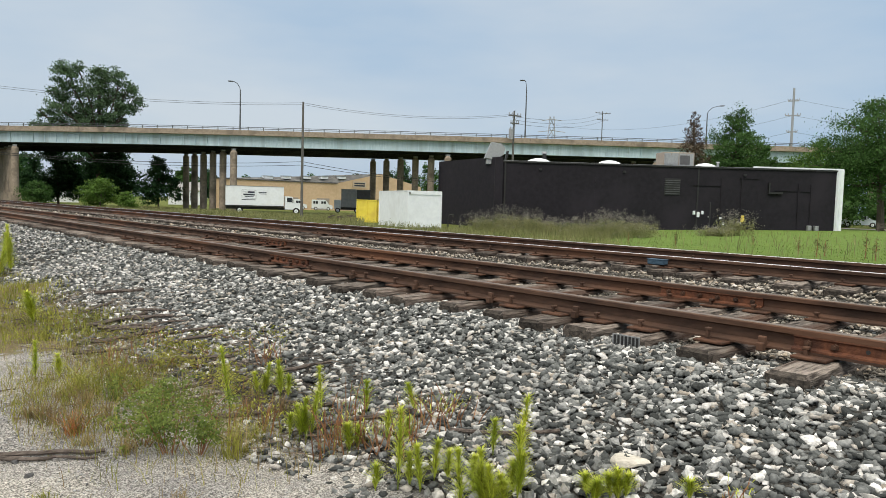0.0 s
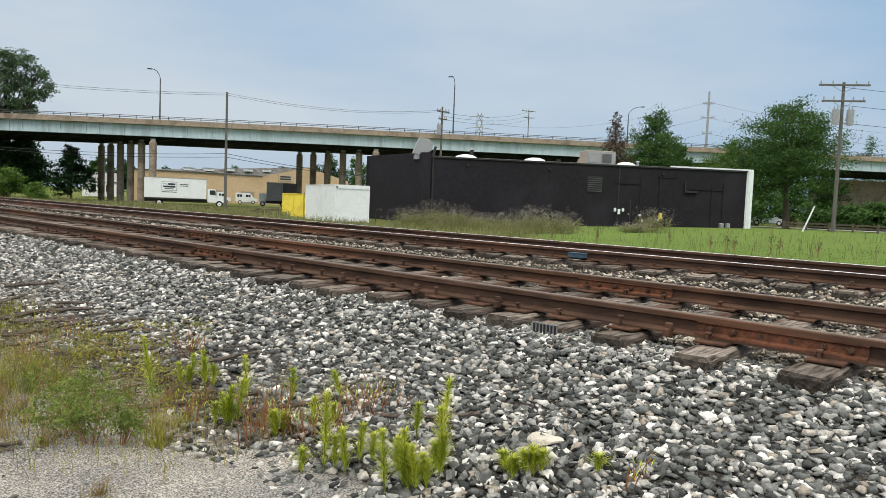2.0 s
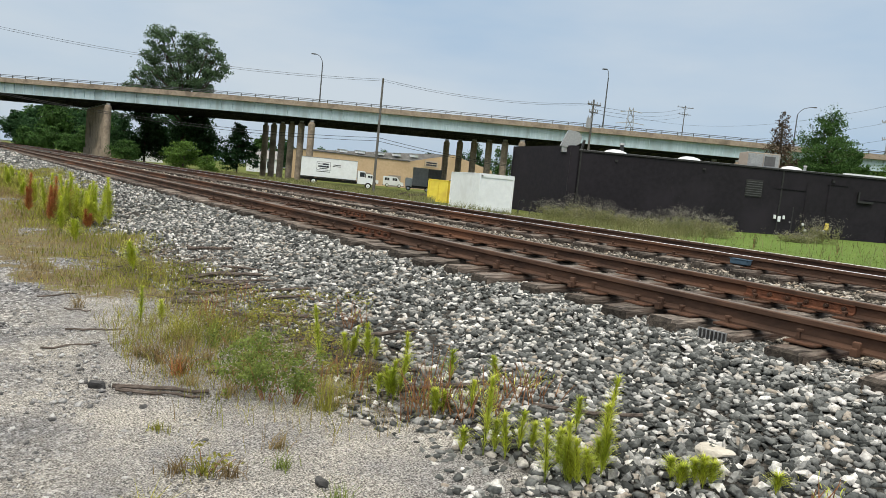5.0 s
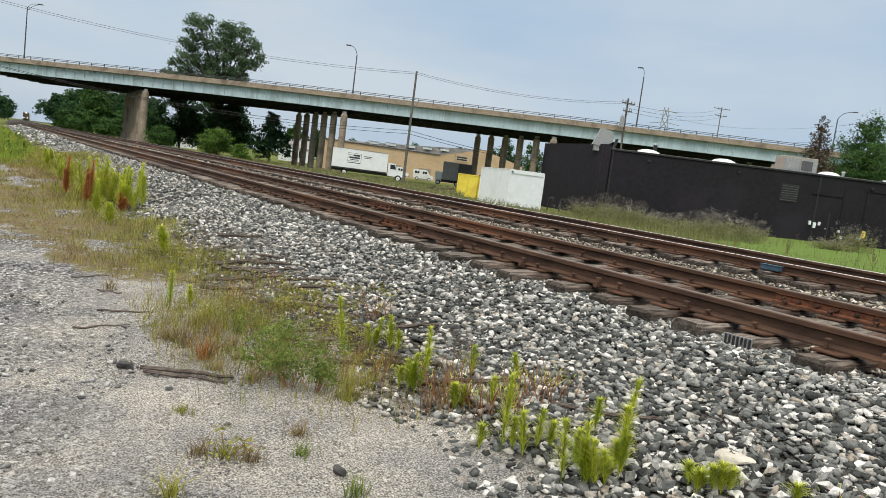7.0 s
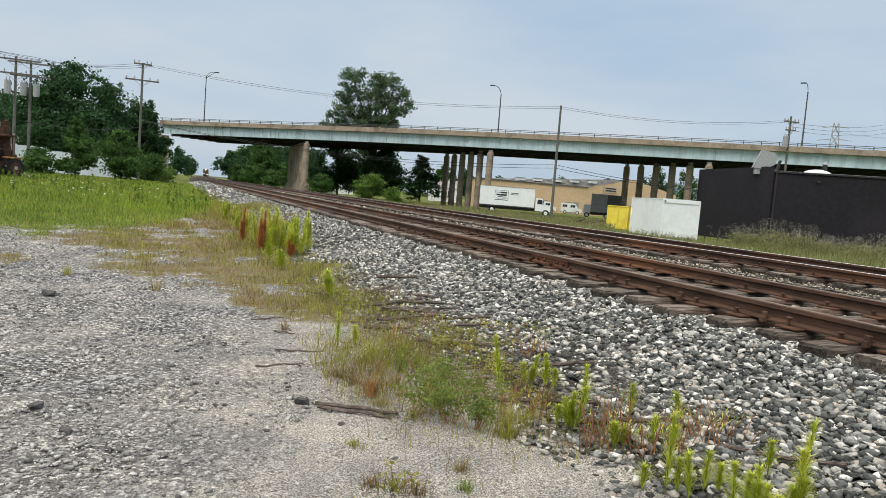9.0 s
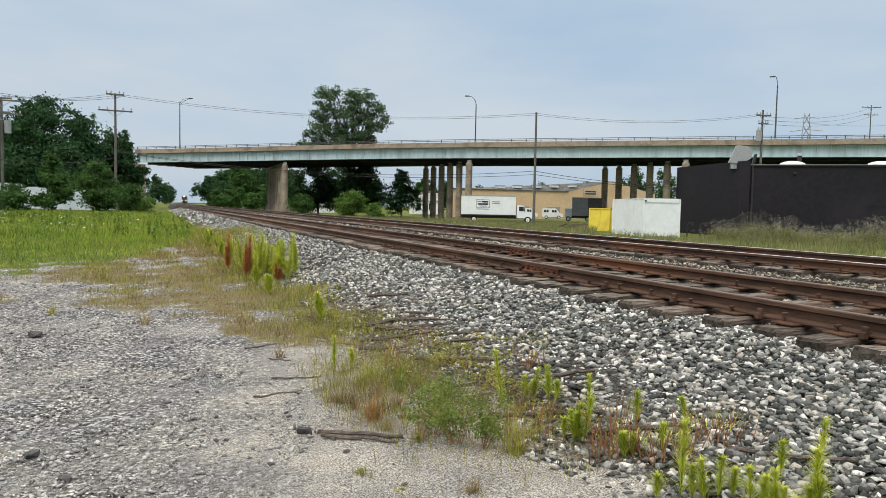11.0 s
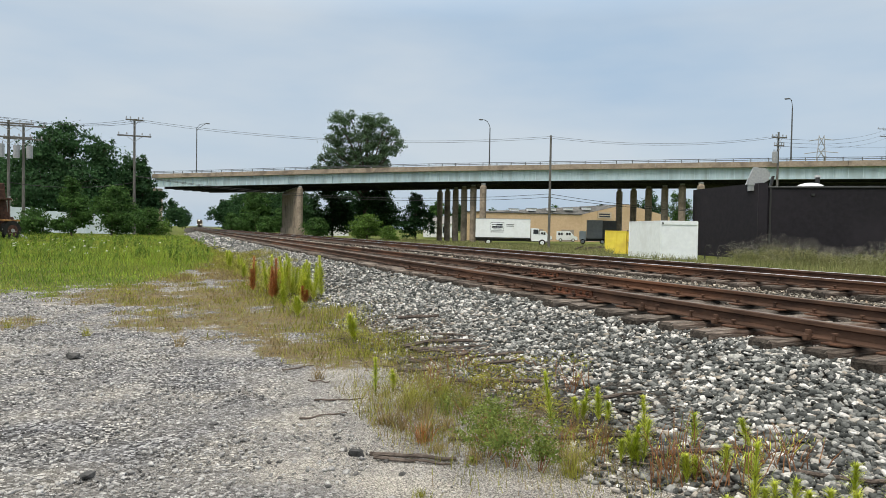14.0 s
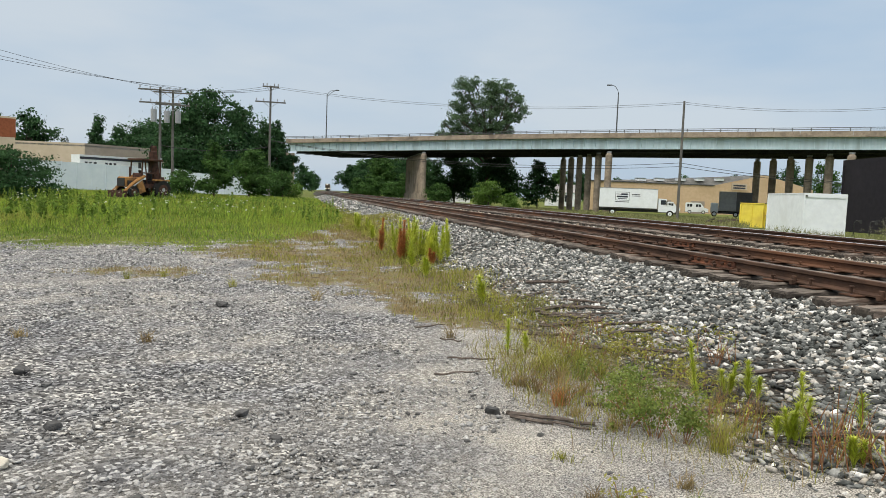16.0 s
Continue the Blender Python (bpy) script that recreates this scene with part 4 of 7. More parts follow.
def abutment():
    """Its inner face runs along the railway, not along the deck's end."""
    p = on_deck(-1.0, 0.6)
    t = thing("bridge_abutment", "stained concrete abutment wall at the end of the overpass", "abutment", pose(p.x, p.y, 0, 0, 0, 1.2))
    part("wall", boxm(-2.0, 0.55, 0, 20, -0.5, 8.1), M["concrete"], t)
    part("cap", boxm(-2.1, 0.65, -0.1, 18.1, 8.11, 8.3), M["concrete"], t)


abutment()


def right_abutment():
    s0 = deck_at(74.5)
    p, q = on_deck(s0, 8), on_deck(s0 + 40, 8)
    t = thing("retaining_wall", "grey concrete retaining wall under the overpass", "wall")
    a_ = math.degrees(math.atan2(q.y - p.y, q.x - p.x))
    part("face", boxm(0, 40, 0, 0.6, -0.5, 7.6, m=pose(p.x, p.y, 0, 0, 0, a_)), M["concrete"], t)
    part("coping", boxm(0, 40, -0.1, 0.7, 7.601, 7.9, m=pose(p.x, p.y, 0, 0, 0, a_)), M["concrete"], t)


right_abutment()


def street_lamp(az, top, arm, straight=False, off=0.3, label="tall grey street lamp with curved arm on the overpass"):
    p = on_deck(deck_at(az), off)
    t = thing("street_lamp", label, "street lamp", pose(p.x, p.y, 10.93 + grade(deck_at(az)), 0, 0, -az), group="lamps of the overpass")
    h = top - 10.93 - grade(deck_at(az))
    part("pole", tubem((0, 0, 0), (0, 0, h - 1.2), 0.11, 0.075), M["lamp_grey"], t)
    part("base", boxm(-0.18, 0.18, -0.18, 0.18, 0, 0.25), M["steel_grey"], t)
    bm = bmesh.new()
    if straight:
        pipe(bm, [(0, 0, h - 1.3), (arm * 0.5, 0, h - 0.5), (arm, 0, h - 0.02)], 0.045)
        pipe(bm, [(0, 0, h - 0.9), (arm * 0.35, 0, h - 0.2), (arm, 0, h + 0.02)], 0.045)
        tube(bm, (0, 0, h - 1.3), (0, 0, h - 0.85), 0.07)
    else:
        pipe(bm, [(0, 0, h - 1.2), (arm * 0.12, 0, h - 0.75), (arm * 0.4, 0, h - 0.25), (arm * 0.75, 0, h - 0.03), (arm, 0, h)], 0.05)
    part("arm", bm, M["lamp_grey"], t)
    hb = bmesh.new()
    box(hb, -0.35, 0.35, -0.14, 0.14, -0.07, 0.09, m=pose(arm + math.copysign(0.3, arm), 0, h), bevel=0.04)
    part("lamp_head", hb, M["lamp_grey"], t)
    return t


street_lamp(0.45, 20.2, 1.6, straight=True)
street_lamp(23.25, 18.5, -1.1)
street_lamp(45.7, 19.9, -0.35)
street_lamp(62.0, 19.0, 2.0, off=13.8)


# ---- buildings ----
def slab(a, b, z0, z1, th):
    """An upright slab from a to b in plan, thickness th to its left."""
    a, b = Vector((a[0], a[1], 0)), Vector((b[0], b[1], 0))
    d = b - a
    return boxm(0, d.length, 0, th, z0, z1, m=pose(a.x, a.y, 0, 0, 0, math.degrees(math.atan2(d.y, d.x))))


def prism(pts, z0, z1):
    bm = bmesh.new()
    n = len(pts)
    lo = [bm.verts.new((p[0], p[1], z0)) for p in pts]
    hi = [bm.verts.new((p[0], p[1], z1 if not isinstance(z1, (list, tuple)) else z1[i])) for i, p in enumerate(pts)]
    bm.faces.new(lo[::-1])
    bm.faces.new(hi)
    for i in range(n):
        bm.faces.new((lo[i], lo[(i + 1) % n], hi[(i + 1) % n], hi[i]))
    bmesh.ops.recalc_face_normals(bm, faces=bm.faces)
    return bm


BB_L, BB_R, BB_S = at_az(43.4, 56), at_az(68.45, 65), at_az(38.9, 64)


def build_dark_building():
    t = thing("dark_building", "single-storey dark-painted block building with a flat roof", "building")
    back = BB_R + (BB_S - BB_L)
    ux = (BB_R - BB_L).normalized()
    L = (BB_R - BB_L).length
    ang = math.degrees(math.atan2(ux.y, ux.x))
    F = pose(BB_L.x, BB_L.y, 0, 0, 0, ang)          # x along the front, -y towards the tracks
    side_dir = (BB_S - BB_L).normalized()

    def front(name, mat, *a, label="", bevel=0, parent=None):
        bm = boxm(*a, m=F, bevel=bevel)
        return part(name, bm, mat, parent or t, label)

    front("front_wall", M["paint_dark"], 0, L * 0.585, 0, 0.3, -0.8, 4.74)
    front("front_wall", M["paint_dark"], L * 0.585, L, 0.004, 0.3, -0.8, 4.74)
    w = part("side_wall", slab(BB_S, BB_L, -0.8, 5.12, 0.3), M["paint_dark"], t)
    part("end_wall", slab(BB_R, back, -0.8, 4.95, 0.3), M["white_paint"], t, "white painted end wall")
    part("back_wall", slab(back, BB_S, -0.8, 4.7, 0.3), M["paint_dark"], t)
    i0, i1, i2, i3 = (BB_L + ux * 0.3 + side_dir * 0.31, BB_R - ux * 0.3 + side_dir * 0.31, back - ux * 0.3 - side_dir * 0.31, BB_S + ux * 0.3 - side_dir * 0.31)
    part("roof", prism([i0, i1, i2, i3], 4.45, 4.6), M["grey_roof"], t)
    front("roof_edge", M["dark"], 0.6, L - 0.3, -0.10, 0.34, 4.745, 4.86)
    front("roof_edge", M["steel_grey"], 0.6, L - 2.5, -0.02, 0.30, 4.862, 4.885)
    front("corner_pilaster", M["paint_dark"], -0.02, 0.6, -0.22, 0.0, -0.8, 5.12)
    front("coping", M["white_paint"], L - 7.0, L + 0.25, 0.0, 0.34, 4.89, 5.0, label="white roof coping")
    front("corner_board", M["white_paint"], L - 0.02, L + 0.24, -0.06, 0.0, -0.8, 4.885, label="white corner board")
    front("downspout", M["dark"], 0.75, 0.87, -0.10, 0.0, -0.6, 4.74)

    def fx(az):
        """Metres along the front at that bearing."""
        d = Vector((math.sin(radians(az)), math.cos(radians(az)), 0))
        n = Vector((-ux.y, ux.x, 0))
        s = BB_L.dot(n) / d.dot(n)
        return (d * s - BB_L).dot(ux)

    for s in (L * 0.585,):
        front("expansion_joint", M["dark"], s - 0.05, s + 0.05, -0.03, 0.0, -0.5, 4.74)
    x0, x1 = fx(56.55), fx(57.7)
    lv = front("louvre", M["dark"], x0, x1, -0.03, 0.0, 2.55, 3.85, label="black slatted vent")
    for k in range(7):
        z = 2.62 + k * 0.175
        front("slat", M["van_dark"], x0 + 0.06, x1 - 0.06, -0.09, -0.03, z, z + 0.05, parent=lv)
    dx = fx(59.0)
    door = front("door", M["paint_dark"], dx, dx + 1.0, -0.05, 0.0, -0.15, 2.0, label="closed door painted like the wall")
    front("door_frame", M["dark"], dx - 0.08, dx, -0.06, 0.0, -0.15, 2.08)
    front("door_frame", M["dark"], dx + 1.0, dx + 1.08, -0.06, 0.0, -0.15, 2.08)
    front("handle", M["steel_grey"], dx + 0.85, dx + 0.93, -0.12, -0.05, 0.85, 0.95, parent=door)
    for a, b, z0, z1 in ((58.6, 60.6, 3.35, 3.40), (60.6, 60.68, 0.3, 3.9), (62.0, 62.08, 0.6, 4.0), (65.8, 65.88, 0.2, 3.7), (66.6, 66.68, 0.2, 3.7), (64.2, 66.6, 3.1, 3.14), (61.9, 63.2, 4.0, 4.05)):
        xa, xb = fx(a), fx(b)
        front("conduit", M["paint_dark"], xa, max(xb, xa + 0.06), -0.07, 0.0, z0, z1)
    for a, z, w_, h_ in ((58.75, 1.05, 0.16, 0.3), (59.05, 0.85, 0.2, 0.42), (59.35, 1.08, 0.16, 0.28), (60.65, 0.75, 0.16, 0.16), (60.85, 0.3, 0.14, 0.18), (62.0, 0.35, 0.14, 0.18)):
        xa = fx(a)
        mb = front("meter_box", M["white_paint"], xa - w_ / 2, xa + w_ / 2, -0.16, -0.0, z, z + h_, label="white utility meter box", bevel=0.015)
    xa = fx(62.15)
    yb = bmesh.new()
    for k in range(3):
        box(yb, xa - 0.15 + 0.02 * k, xa + 0.12 - 0.02 * k, -0.3, -0.02, 0.55 + 0.18 * k, 0.72 + 0.18 * k, m=F, bevel=0.03)
    part("yellow_cover", yb, M["yellow"], t, "yellow regulator cover")
    for a in (66.55, 67.0):
        xa = fx(a)
        front("gas_meter", M["steel_grey"], xa - 0.16, xa + 0.16, -0.35, -0.02, 0.0, 0.42, label="grey gas meter", bevel=0.04)
        front("gas_pipe", M["steel_grey"], xa - 0.03, xa + 0.03, -0.2, -0.14, -0.2, 0.0)
    xa = fx(64.3)
    front("wall_hood", M["dark"], xa - 0.6, xa + 0.55, -0.22, 0.0, 2.85, 3.0)
    front("wall_hood", M["dark"], xa - 0.6, xa - 0.5, -0.22, 0.0, 3.0, 3.7)
    xa = fx(52.2)
    front("patched_opening", M["paint_dark"], xa - 0.9, xa + 0.9, -0.02, 0.0, 2.0, 3.8, label="painted-over vent opening")
    for a in (47.0, 53.5, 62.2):
        front("wall_lamp", M["dark"], fx(a) - 0.1, fx(a) + 0.1, -0.14, 0.0, 4.2, 4.35)
    return t, F, fx, L


dark_building, BF, bfx, BLEN = build_dark_building()


def roof_unit(name, label, category, az, back, z):
    t = thing(name, label, category, BF @ pose(bfx(az), back, z))
    return t


def roof_things():
    t = roof_unit("exhaust_duct", "pale grey mitred exhaust duct on the dark roof corner", "roof vent", 43.15, 0.9, 4.6)
    bm = bmesh.new()
    pr = [(-0.55, 0.45), (0.35, 0.35), (0.95, 0.75), (1.05, 1.25), (0.75, 1.62), (-0.05, 1.72)]
    a = [bm.verts.new((x, -0.5, z)) for x, z in pr]
    b = [bm.verts.new((x, 0.5, z)) for x, z in pr]
    for i in range(len(pr)):
        bm.faces.new((a[i], a[(i + 1) % len(pr)], b[(i + 1) % len(pr)], b[i]))
    bm.faces.new(a)
    bm.faces.new(b[::-1])
    bmesh.ops.recalc_face_normals(bm, faces=bm.faces)
    part("hood", bm, M["steel_grey"], t)
    part("neck", boxm(-0.4, 0.4, -0.4, 0.4, 0, 0.5), M["steel_grey"], t)
    part("mouth", boxm(0.985, 1.12, -0.42, 0.42, 0.62, 1.3, m=pose(0, 0, 0, 0, 12, 0)), M["dark"], t)
    for az, r in ((47.2, 1.0), (52.9, 1.0), (60.2, 0.9)):
        d = roof_unit("skylight_dome", "white domed skylight on the flat roof", "skylight", az, 2.2, 4.6)
        bm = bmesh.new()
        bmesh.ops.create_uvsphere(bm, u_segments=20, v_segments=10, radius=1)
        bmesh.ops.delete(bm, geom=[v for v in bm.verts if v.co.z < -0.01], context="VERTS")
        bmesh.ops.transform(bm, matrix=Matrix.Translation((0, 0, 0.25)) @ Matrix.Diagonal((r, r, 0.42, 1)), verts=bm.verts)
        part("dome", bm, M["white_paint"], d, smooth=True)
        part("curb", boxm(-r, r, -r, r, 0, 0.25), M["steel_grey"], d)
    v = roof_unit("vent_stack", "dark capped vent stack on the roof", "roof vent", 47.9, 3.5, 4.6)
    part("pipe", tubem((0, 0, 0), (0, 0, 1.15), 0.16, seg=12), M["dark"], v)
    part("cap", tubem((0, 0, 1.16), (0, 0, 1.32), 0.24, 0.2, seg=12), M["steel_grey"], v)
    ac = roof_unit("air_conditioner", "beige rooftop air conditioner with fan grilles", "air conditioner", 58.2, 3.0, 4.6)
    part("cabinet", boxm(-1.3, 1.3, -0.9, 0.9, 0.25, 1.5, bevel=0.04), M["beige_dark"], ac)
    for k in range(4):
        part("panel", boxm(-1.2 + 0.62 * k, -0.66 + 0.62 * k, -0.93, -0.905, 0.35, 1.4), M["steel_grey"], ac)
    for k in range(2):
        part("grille", boxm(-1.1 + 1.2 * k, -0.3 + 1.2 * k, -0.97, -0.935, 0.5, 1.25), M["van_dark"] if k else M["steel_grey"], ac)
    part("curb", boxm(-1.1, 1.1, -0.8, 0.8, 0, 0.248), M["steel_grey"], ac)
    ft = roof_unit("vent_stack", "short grey vent pipe on the roof", "roof vent", 60.9, 1.6, 4.6)
    part("pipe", tubem((0, 0, 0), (0, 0, 0.7), 0.1, seg=10), M["steel_grey"], ft)
    part("cap", tubem((0, 0, 0.701), (0, 0, 0.78), 0.17, 0.1, seg=10), M["steel_grey"], ft)


roof_things()


def bollard(az, d):
    p = at_az(az, d)
    t = thing("bent_pipe", "short dark hooked vent pipe beside the building", "pipe", pose(p.x, p.y, float(ground_z(p.x, p.y)), 0, 0, -az))
    bm = bmesh.new()
    pipe(bm, [(0, 0, -0.1), (0, 0, 0.85), (0.12, 0, 1.0), (0.3, 0, 0.95)], 0.05)
    part("pipe", bm, M["dark"], t)
    part("mouth", boxm(0.28, 0.42, -0.1, 0.1, 0.8, 1.05), M["dark"], t)


bollard(39.75, 52.5)
bollard(40.7, 52.5)


def container():
    C, Rr, Lf = at_az(36.5, 50), at_az(39.15, 50.9), at_az(34.2, 56)
    t = thing("truck_box", "white cargo box body standing on the ground", "cargo box")
    back = Rr + (Lf - C)
    z0, z1 = -0.45, 2.15
    part("body", prism([C, Rr, back, Lf], z0, z1), M["white_paint"], t)
    e = 0.05
    ctr = (C + back) / 2
    grow = lambda p: p + (p - ctr).normalized() * e
    part("roof_cap", prism([grow(C), grow(Rr), grow(back), grow(Lf)], z1 + 0.001, z1 + 0.07), M["white_paint"], t)
    for p in (C, Rr, Lf):
        part("corner_post", tubem((p.x, p.y, z0), (p.x, p.y, z1), 0.06, seg=8), M["white_paint"], t)
    u = (Rr - C).normalized()
    ang = math.degrees(math.atan2(u.y, u.x))
    m = pose(C.x, C.y, 0, 0, 0, ang)
    W = (Rr - C).length
    part("header", boxm(0.06, W - 0.06, -0.05, -0.001, z1 - 0.2, z1, m=m), M["white_paint"], t)
    part("sill", boxm(0.06, W - 0.06, -0.06, -0.001, z0, z0 + 0.12, m=m), M["steel_grey"], t)
    part("hinge", boxm(0.04, 0.14, -0.09, -0.051, z1 - 0.15, z1 - 0.06, m=m), M["dark"], t)


container()


def dumpster():
    a, b = at_az(32.42, 62), at_az(34.4, 61)
    u = b - a
    W = u.length
    m = pose(a.x, a.y, 0, 0, 0, math.degrees(math.atan2(u.y, u.x)))
    t = thing("dumpster", "yellow steel dumpster with a dark open rim", "dumpster", m)
    g = -0.6
    bm = bmesh.new()
    box(bm, 0, W * 0.8, 0, 1.6, g, 1.45)
    part("body", bm, M["yellow"], t)
    part("end_bin", boxm(W * 0.8 + 0.01, W, 0.2, 1.5, g, 1.5), M["yellow"], t)
    for x in (0.02, W * 0.4, W * 0.78):
        part("rib", boxm(x - 0.05, x + 0.05, -0.07, -0.001, g, 1.4), M["yellow"], t)
    part("rim", boxm(-0.04, W * 0.8, -0.06, 1.65, 1.451, 1.52), M["yellow"], t)
    part("lid", boxm(W * 0.8, W + 0.02, 0.1, 1.5, 1.501, 1.56), M["van_dark"], t)
    gb = thing("green_bin", "dark green wheeled bin beside the dumpster", "bin", m @ pose(W + 0.15, -1.0, g))
    part("body", boxm(0, 0.75, 0, 0.75, 0, 1.15, bevel=0.03), M["weed_dark"], gb)
    part("lid", boxm(-0.03, 0.78, -0.03, 0.78, 1.151, 1.2), M["van_dark"], gb)


dumpster()


def scrap(az, d, seed):
    rg = random.Random(seed)
    p = at_az(az, d)
    t = thing("scrap_pile", "heap of dark scrap boards and pipes in the grass", "scrap", pose(p.x, p.y, float(ground_z(p.x, p.y))))
    for k in range(9):
        x, y, L = rg.uniform(-1.2, 1.2), rg.uniform(-0.5, 0.5), rg.uniform(0.5, 1.3)
        bm = boxm(-L, L, -0.07, 0.07, 0, 0.08, m=pose(x, y, 0.03 + 0.05 * k, rg.uniform(-8, 8), rg.uniform(-8, 8), rg.uniform(0, 180)))
        part("board", bm, M["dead_wood"], t)


scrap(31.0, 63, 1)


def wheel(parent, x, y, z, r, w, rim="white_paint"):
    tr = part("wheel", tubem((x, y, z), (x, y + w, z), r, seg=20), M["rubber"], parent)
    part("rim", tubem((x, y - 0.02, z), (x, y + 0.03, z), r * 0.58, seg=16), M[rim], tr)
    part("hub", tubem((x, y - 0.05, z), (x, y - 0.021, z), r * 0.2, seg=10), M["steel_grey"], tr)


def box_truck():
    a, b = at_az(22.3, 104), at_az(26.7, 104)
    u = b - a
    W = u.length
    t = thing("box_truck", "white delivery box truck with black lettering parked on grass", "truck", pose(a.x, a.y, -0.75, 0, 0, math.degrees(math.atan2(u.y, u.x))))
    part("cargo_box", boxm(0, W, 0, 2.45, 1.15, 3.85, bevel=0.03), M["white_paint"], t)
    part("top_rail", boxm(-0.02, W + 0.02, -0.03, 2.48, 3.851, 3.92), M["steel_grey"], t)
    part("bottom_rail", boxm(0, W, -0.02, 0.0, 1.0, 1.149), M["dark"], t)
    part("chassis", boxm(0, W + 1.6, 0.7, 1.7, 0.62, 0.98), M["dark"], t)
    bm = bmesh.new()
    prof = [(W + 0.15, 0.7), (W + 2.55, 0.7), (W + 2.6, 1.35), (W + 2.3, 1.62), (W + 1.45, 1.75), (W + 1.2, 2.55), (W + 0.15, 2.6)]
    f = [bm.verts.new((x, 0.15, z)) for x, z in prof]
    k = [bm.verts.new((x, 2.3, z)) for x, z in prof]
    for i in range(len(prof)):
        bm.faces.new((f[i], f[(i + 1) % len(prof)], k[(i + 1) % len(prof)], k[i]))
    bm.faces.new(f)
    bm.faces.new(k[::-1])
    bmesh.ops.recalc_face_normals(bm, faces=bm.faces)
    cab = part("cab", bm, M["white_paint"], t)
    part("side_window", boxm(W + 0.45, W + 1.15, 0.13, 0.149, 1.75, 2.4), M["glass_dark"], cab)
    part("mirror", boxm(W + 1.2, W + 1.32, -0.1, 0.08, 1.7, 2.3), M["dark"], cab)
    part("bumper", boxm(W + 2.4, W + 2.7, 0.1, 2.35, 0.45, 0.75), M["dark"], t)
    part("grille", boxm(W + 2.6, W + 2.63, 0.5, 1.9, 0.8, 1.3), M["dark"], cab)
    wheel(t, W + 1.75, 0.1, 0.48, 0.48, 0.3)
    wheel(t, 1.9, 0.1, 0.48, 0.48, 0.55)
    for x0, x1, z0, z1 in ((2.2, 4.15, 3.3, 3.34), (2.2, 4.15, 2.15, 2.19), (2.2, 2.24, 2.19, 3.3), (4.11, 4.15, 2.19, 3.3), (2.35, 2.95, 2.98, 3.06), (3.0, 3.95, 2.9, 3.14), (2.4, 3.95, 2.56, 2.8), (2.6, 3.8, 2.34, 2.44), (4.5, 5.6, 2.98, 3.08), (4.5, 5.6, 2.78, 2.86), (2.2, 4.1, 1.9, 2.0)):
        part("lettering", boxm(x0, x1, -0.012, -0.001, z0, z1), M["ink"], t)


box_truck()


def van(az0, az1, d):
    a, b = at_az(az0, d), at_az(az1, d)
    u = b - a
    W = u.length
    t = thing("cargo_van", "white panel van parked before the warehouse", "van", pose(a.x, a.y, -0.55, 0, 0, math.degrees(math.atan2(u.y, u.x))))
    bm = bmesh.new()
    prof = [(0, 0.35), (W, 0.35), (W, 1.0), (W * 0.83, 1.2), (W * 0.68, 2.0), (W * 0.6, 2.1), (0.05, 2.1), (0, 1.9)]
    f = [bm.verts.new((x, 0, z)) for x, z in prof]
    k = [bm.verts.new((x, 1.9, z)) for x, z in prof]
    for i in range(len(prof)):
        bm.faces.new((f[i], f[(i + 1) % len(prof)], k[(i + 1) % len(prof)], k[i]))
    bm.faces.new(f)
    bm.faces.new(k[::-1])
    bmesh.ops.recalc_face_normals(bm, faces=bm.faces)
    body = part("body", bm, M["white_paint"], t)
    for x0, x1 in ((0.08, 0.18), (0.20, 0.30), (0.46, 0.56), (0.58, 0.68)):
        part("window", boxm(W * x0, W * x1, -0.015, -0.001, 1.3, 1.8), M["glass_dark"], body)
    for x in (0.2, 0.8):
        wheel(t, W * x, -0.03, 0.34, 0.34, 0.25)
    part("bumper", boxm(-0.08, W + 0.08, 0.1, 1.8, 0.3, 0.45), M["dark"], t)


van(28.85, 30.5, 142)
van(26.9, 28.5, 146)


def grey_truck():
    a, b = at_az(30.75, 122), at_az(33.25, 122)
    u = b - a
    W = u.length
    t = thing("box_truck", "grey box truck with a dark rear parked by the warehouse", "truck", pose(a.x, a.y, -0.6, 0, 0, math.degrees(math.atan2(u.y, u.x))))
    part("cargo_box", boxm(0.9, W * 0.66, 0, 2.3, 0.95, 4.05, bevel=0.03), M["van_grey"], t)
    part("rear_box", boxm(W * 0.66 + 0.01, W + 0.5, 0.05, 2.3, 0.95, 4.0), M["van_dark"], t)
    part("chassis", boxm(0.2, W, 0.6, 1.7, 0.5, 0.94), M["dark"], t)
    part("cab", boxm(-0.3, 0.85, 0.1, 2.2, 0.6, 2.2, bevel=0.12), M["white_paint"], t)
    wheel(t, 0.3, 0.05, 0.42, 0.42, 0.3)
    wheel(t, W * 0.66, 0.05, 0.42, 0.42, 0.5)


grey_truck()


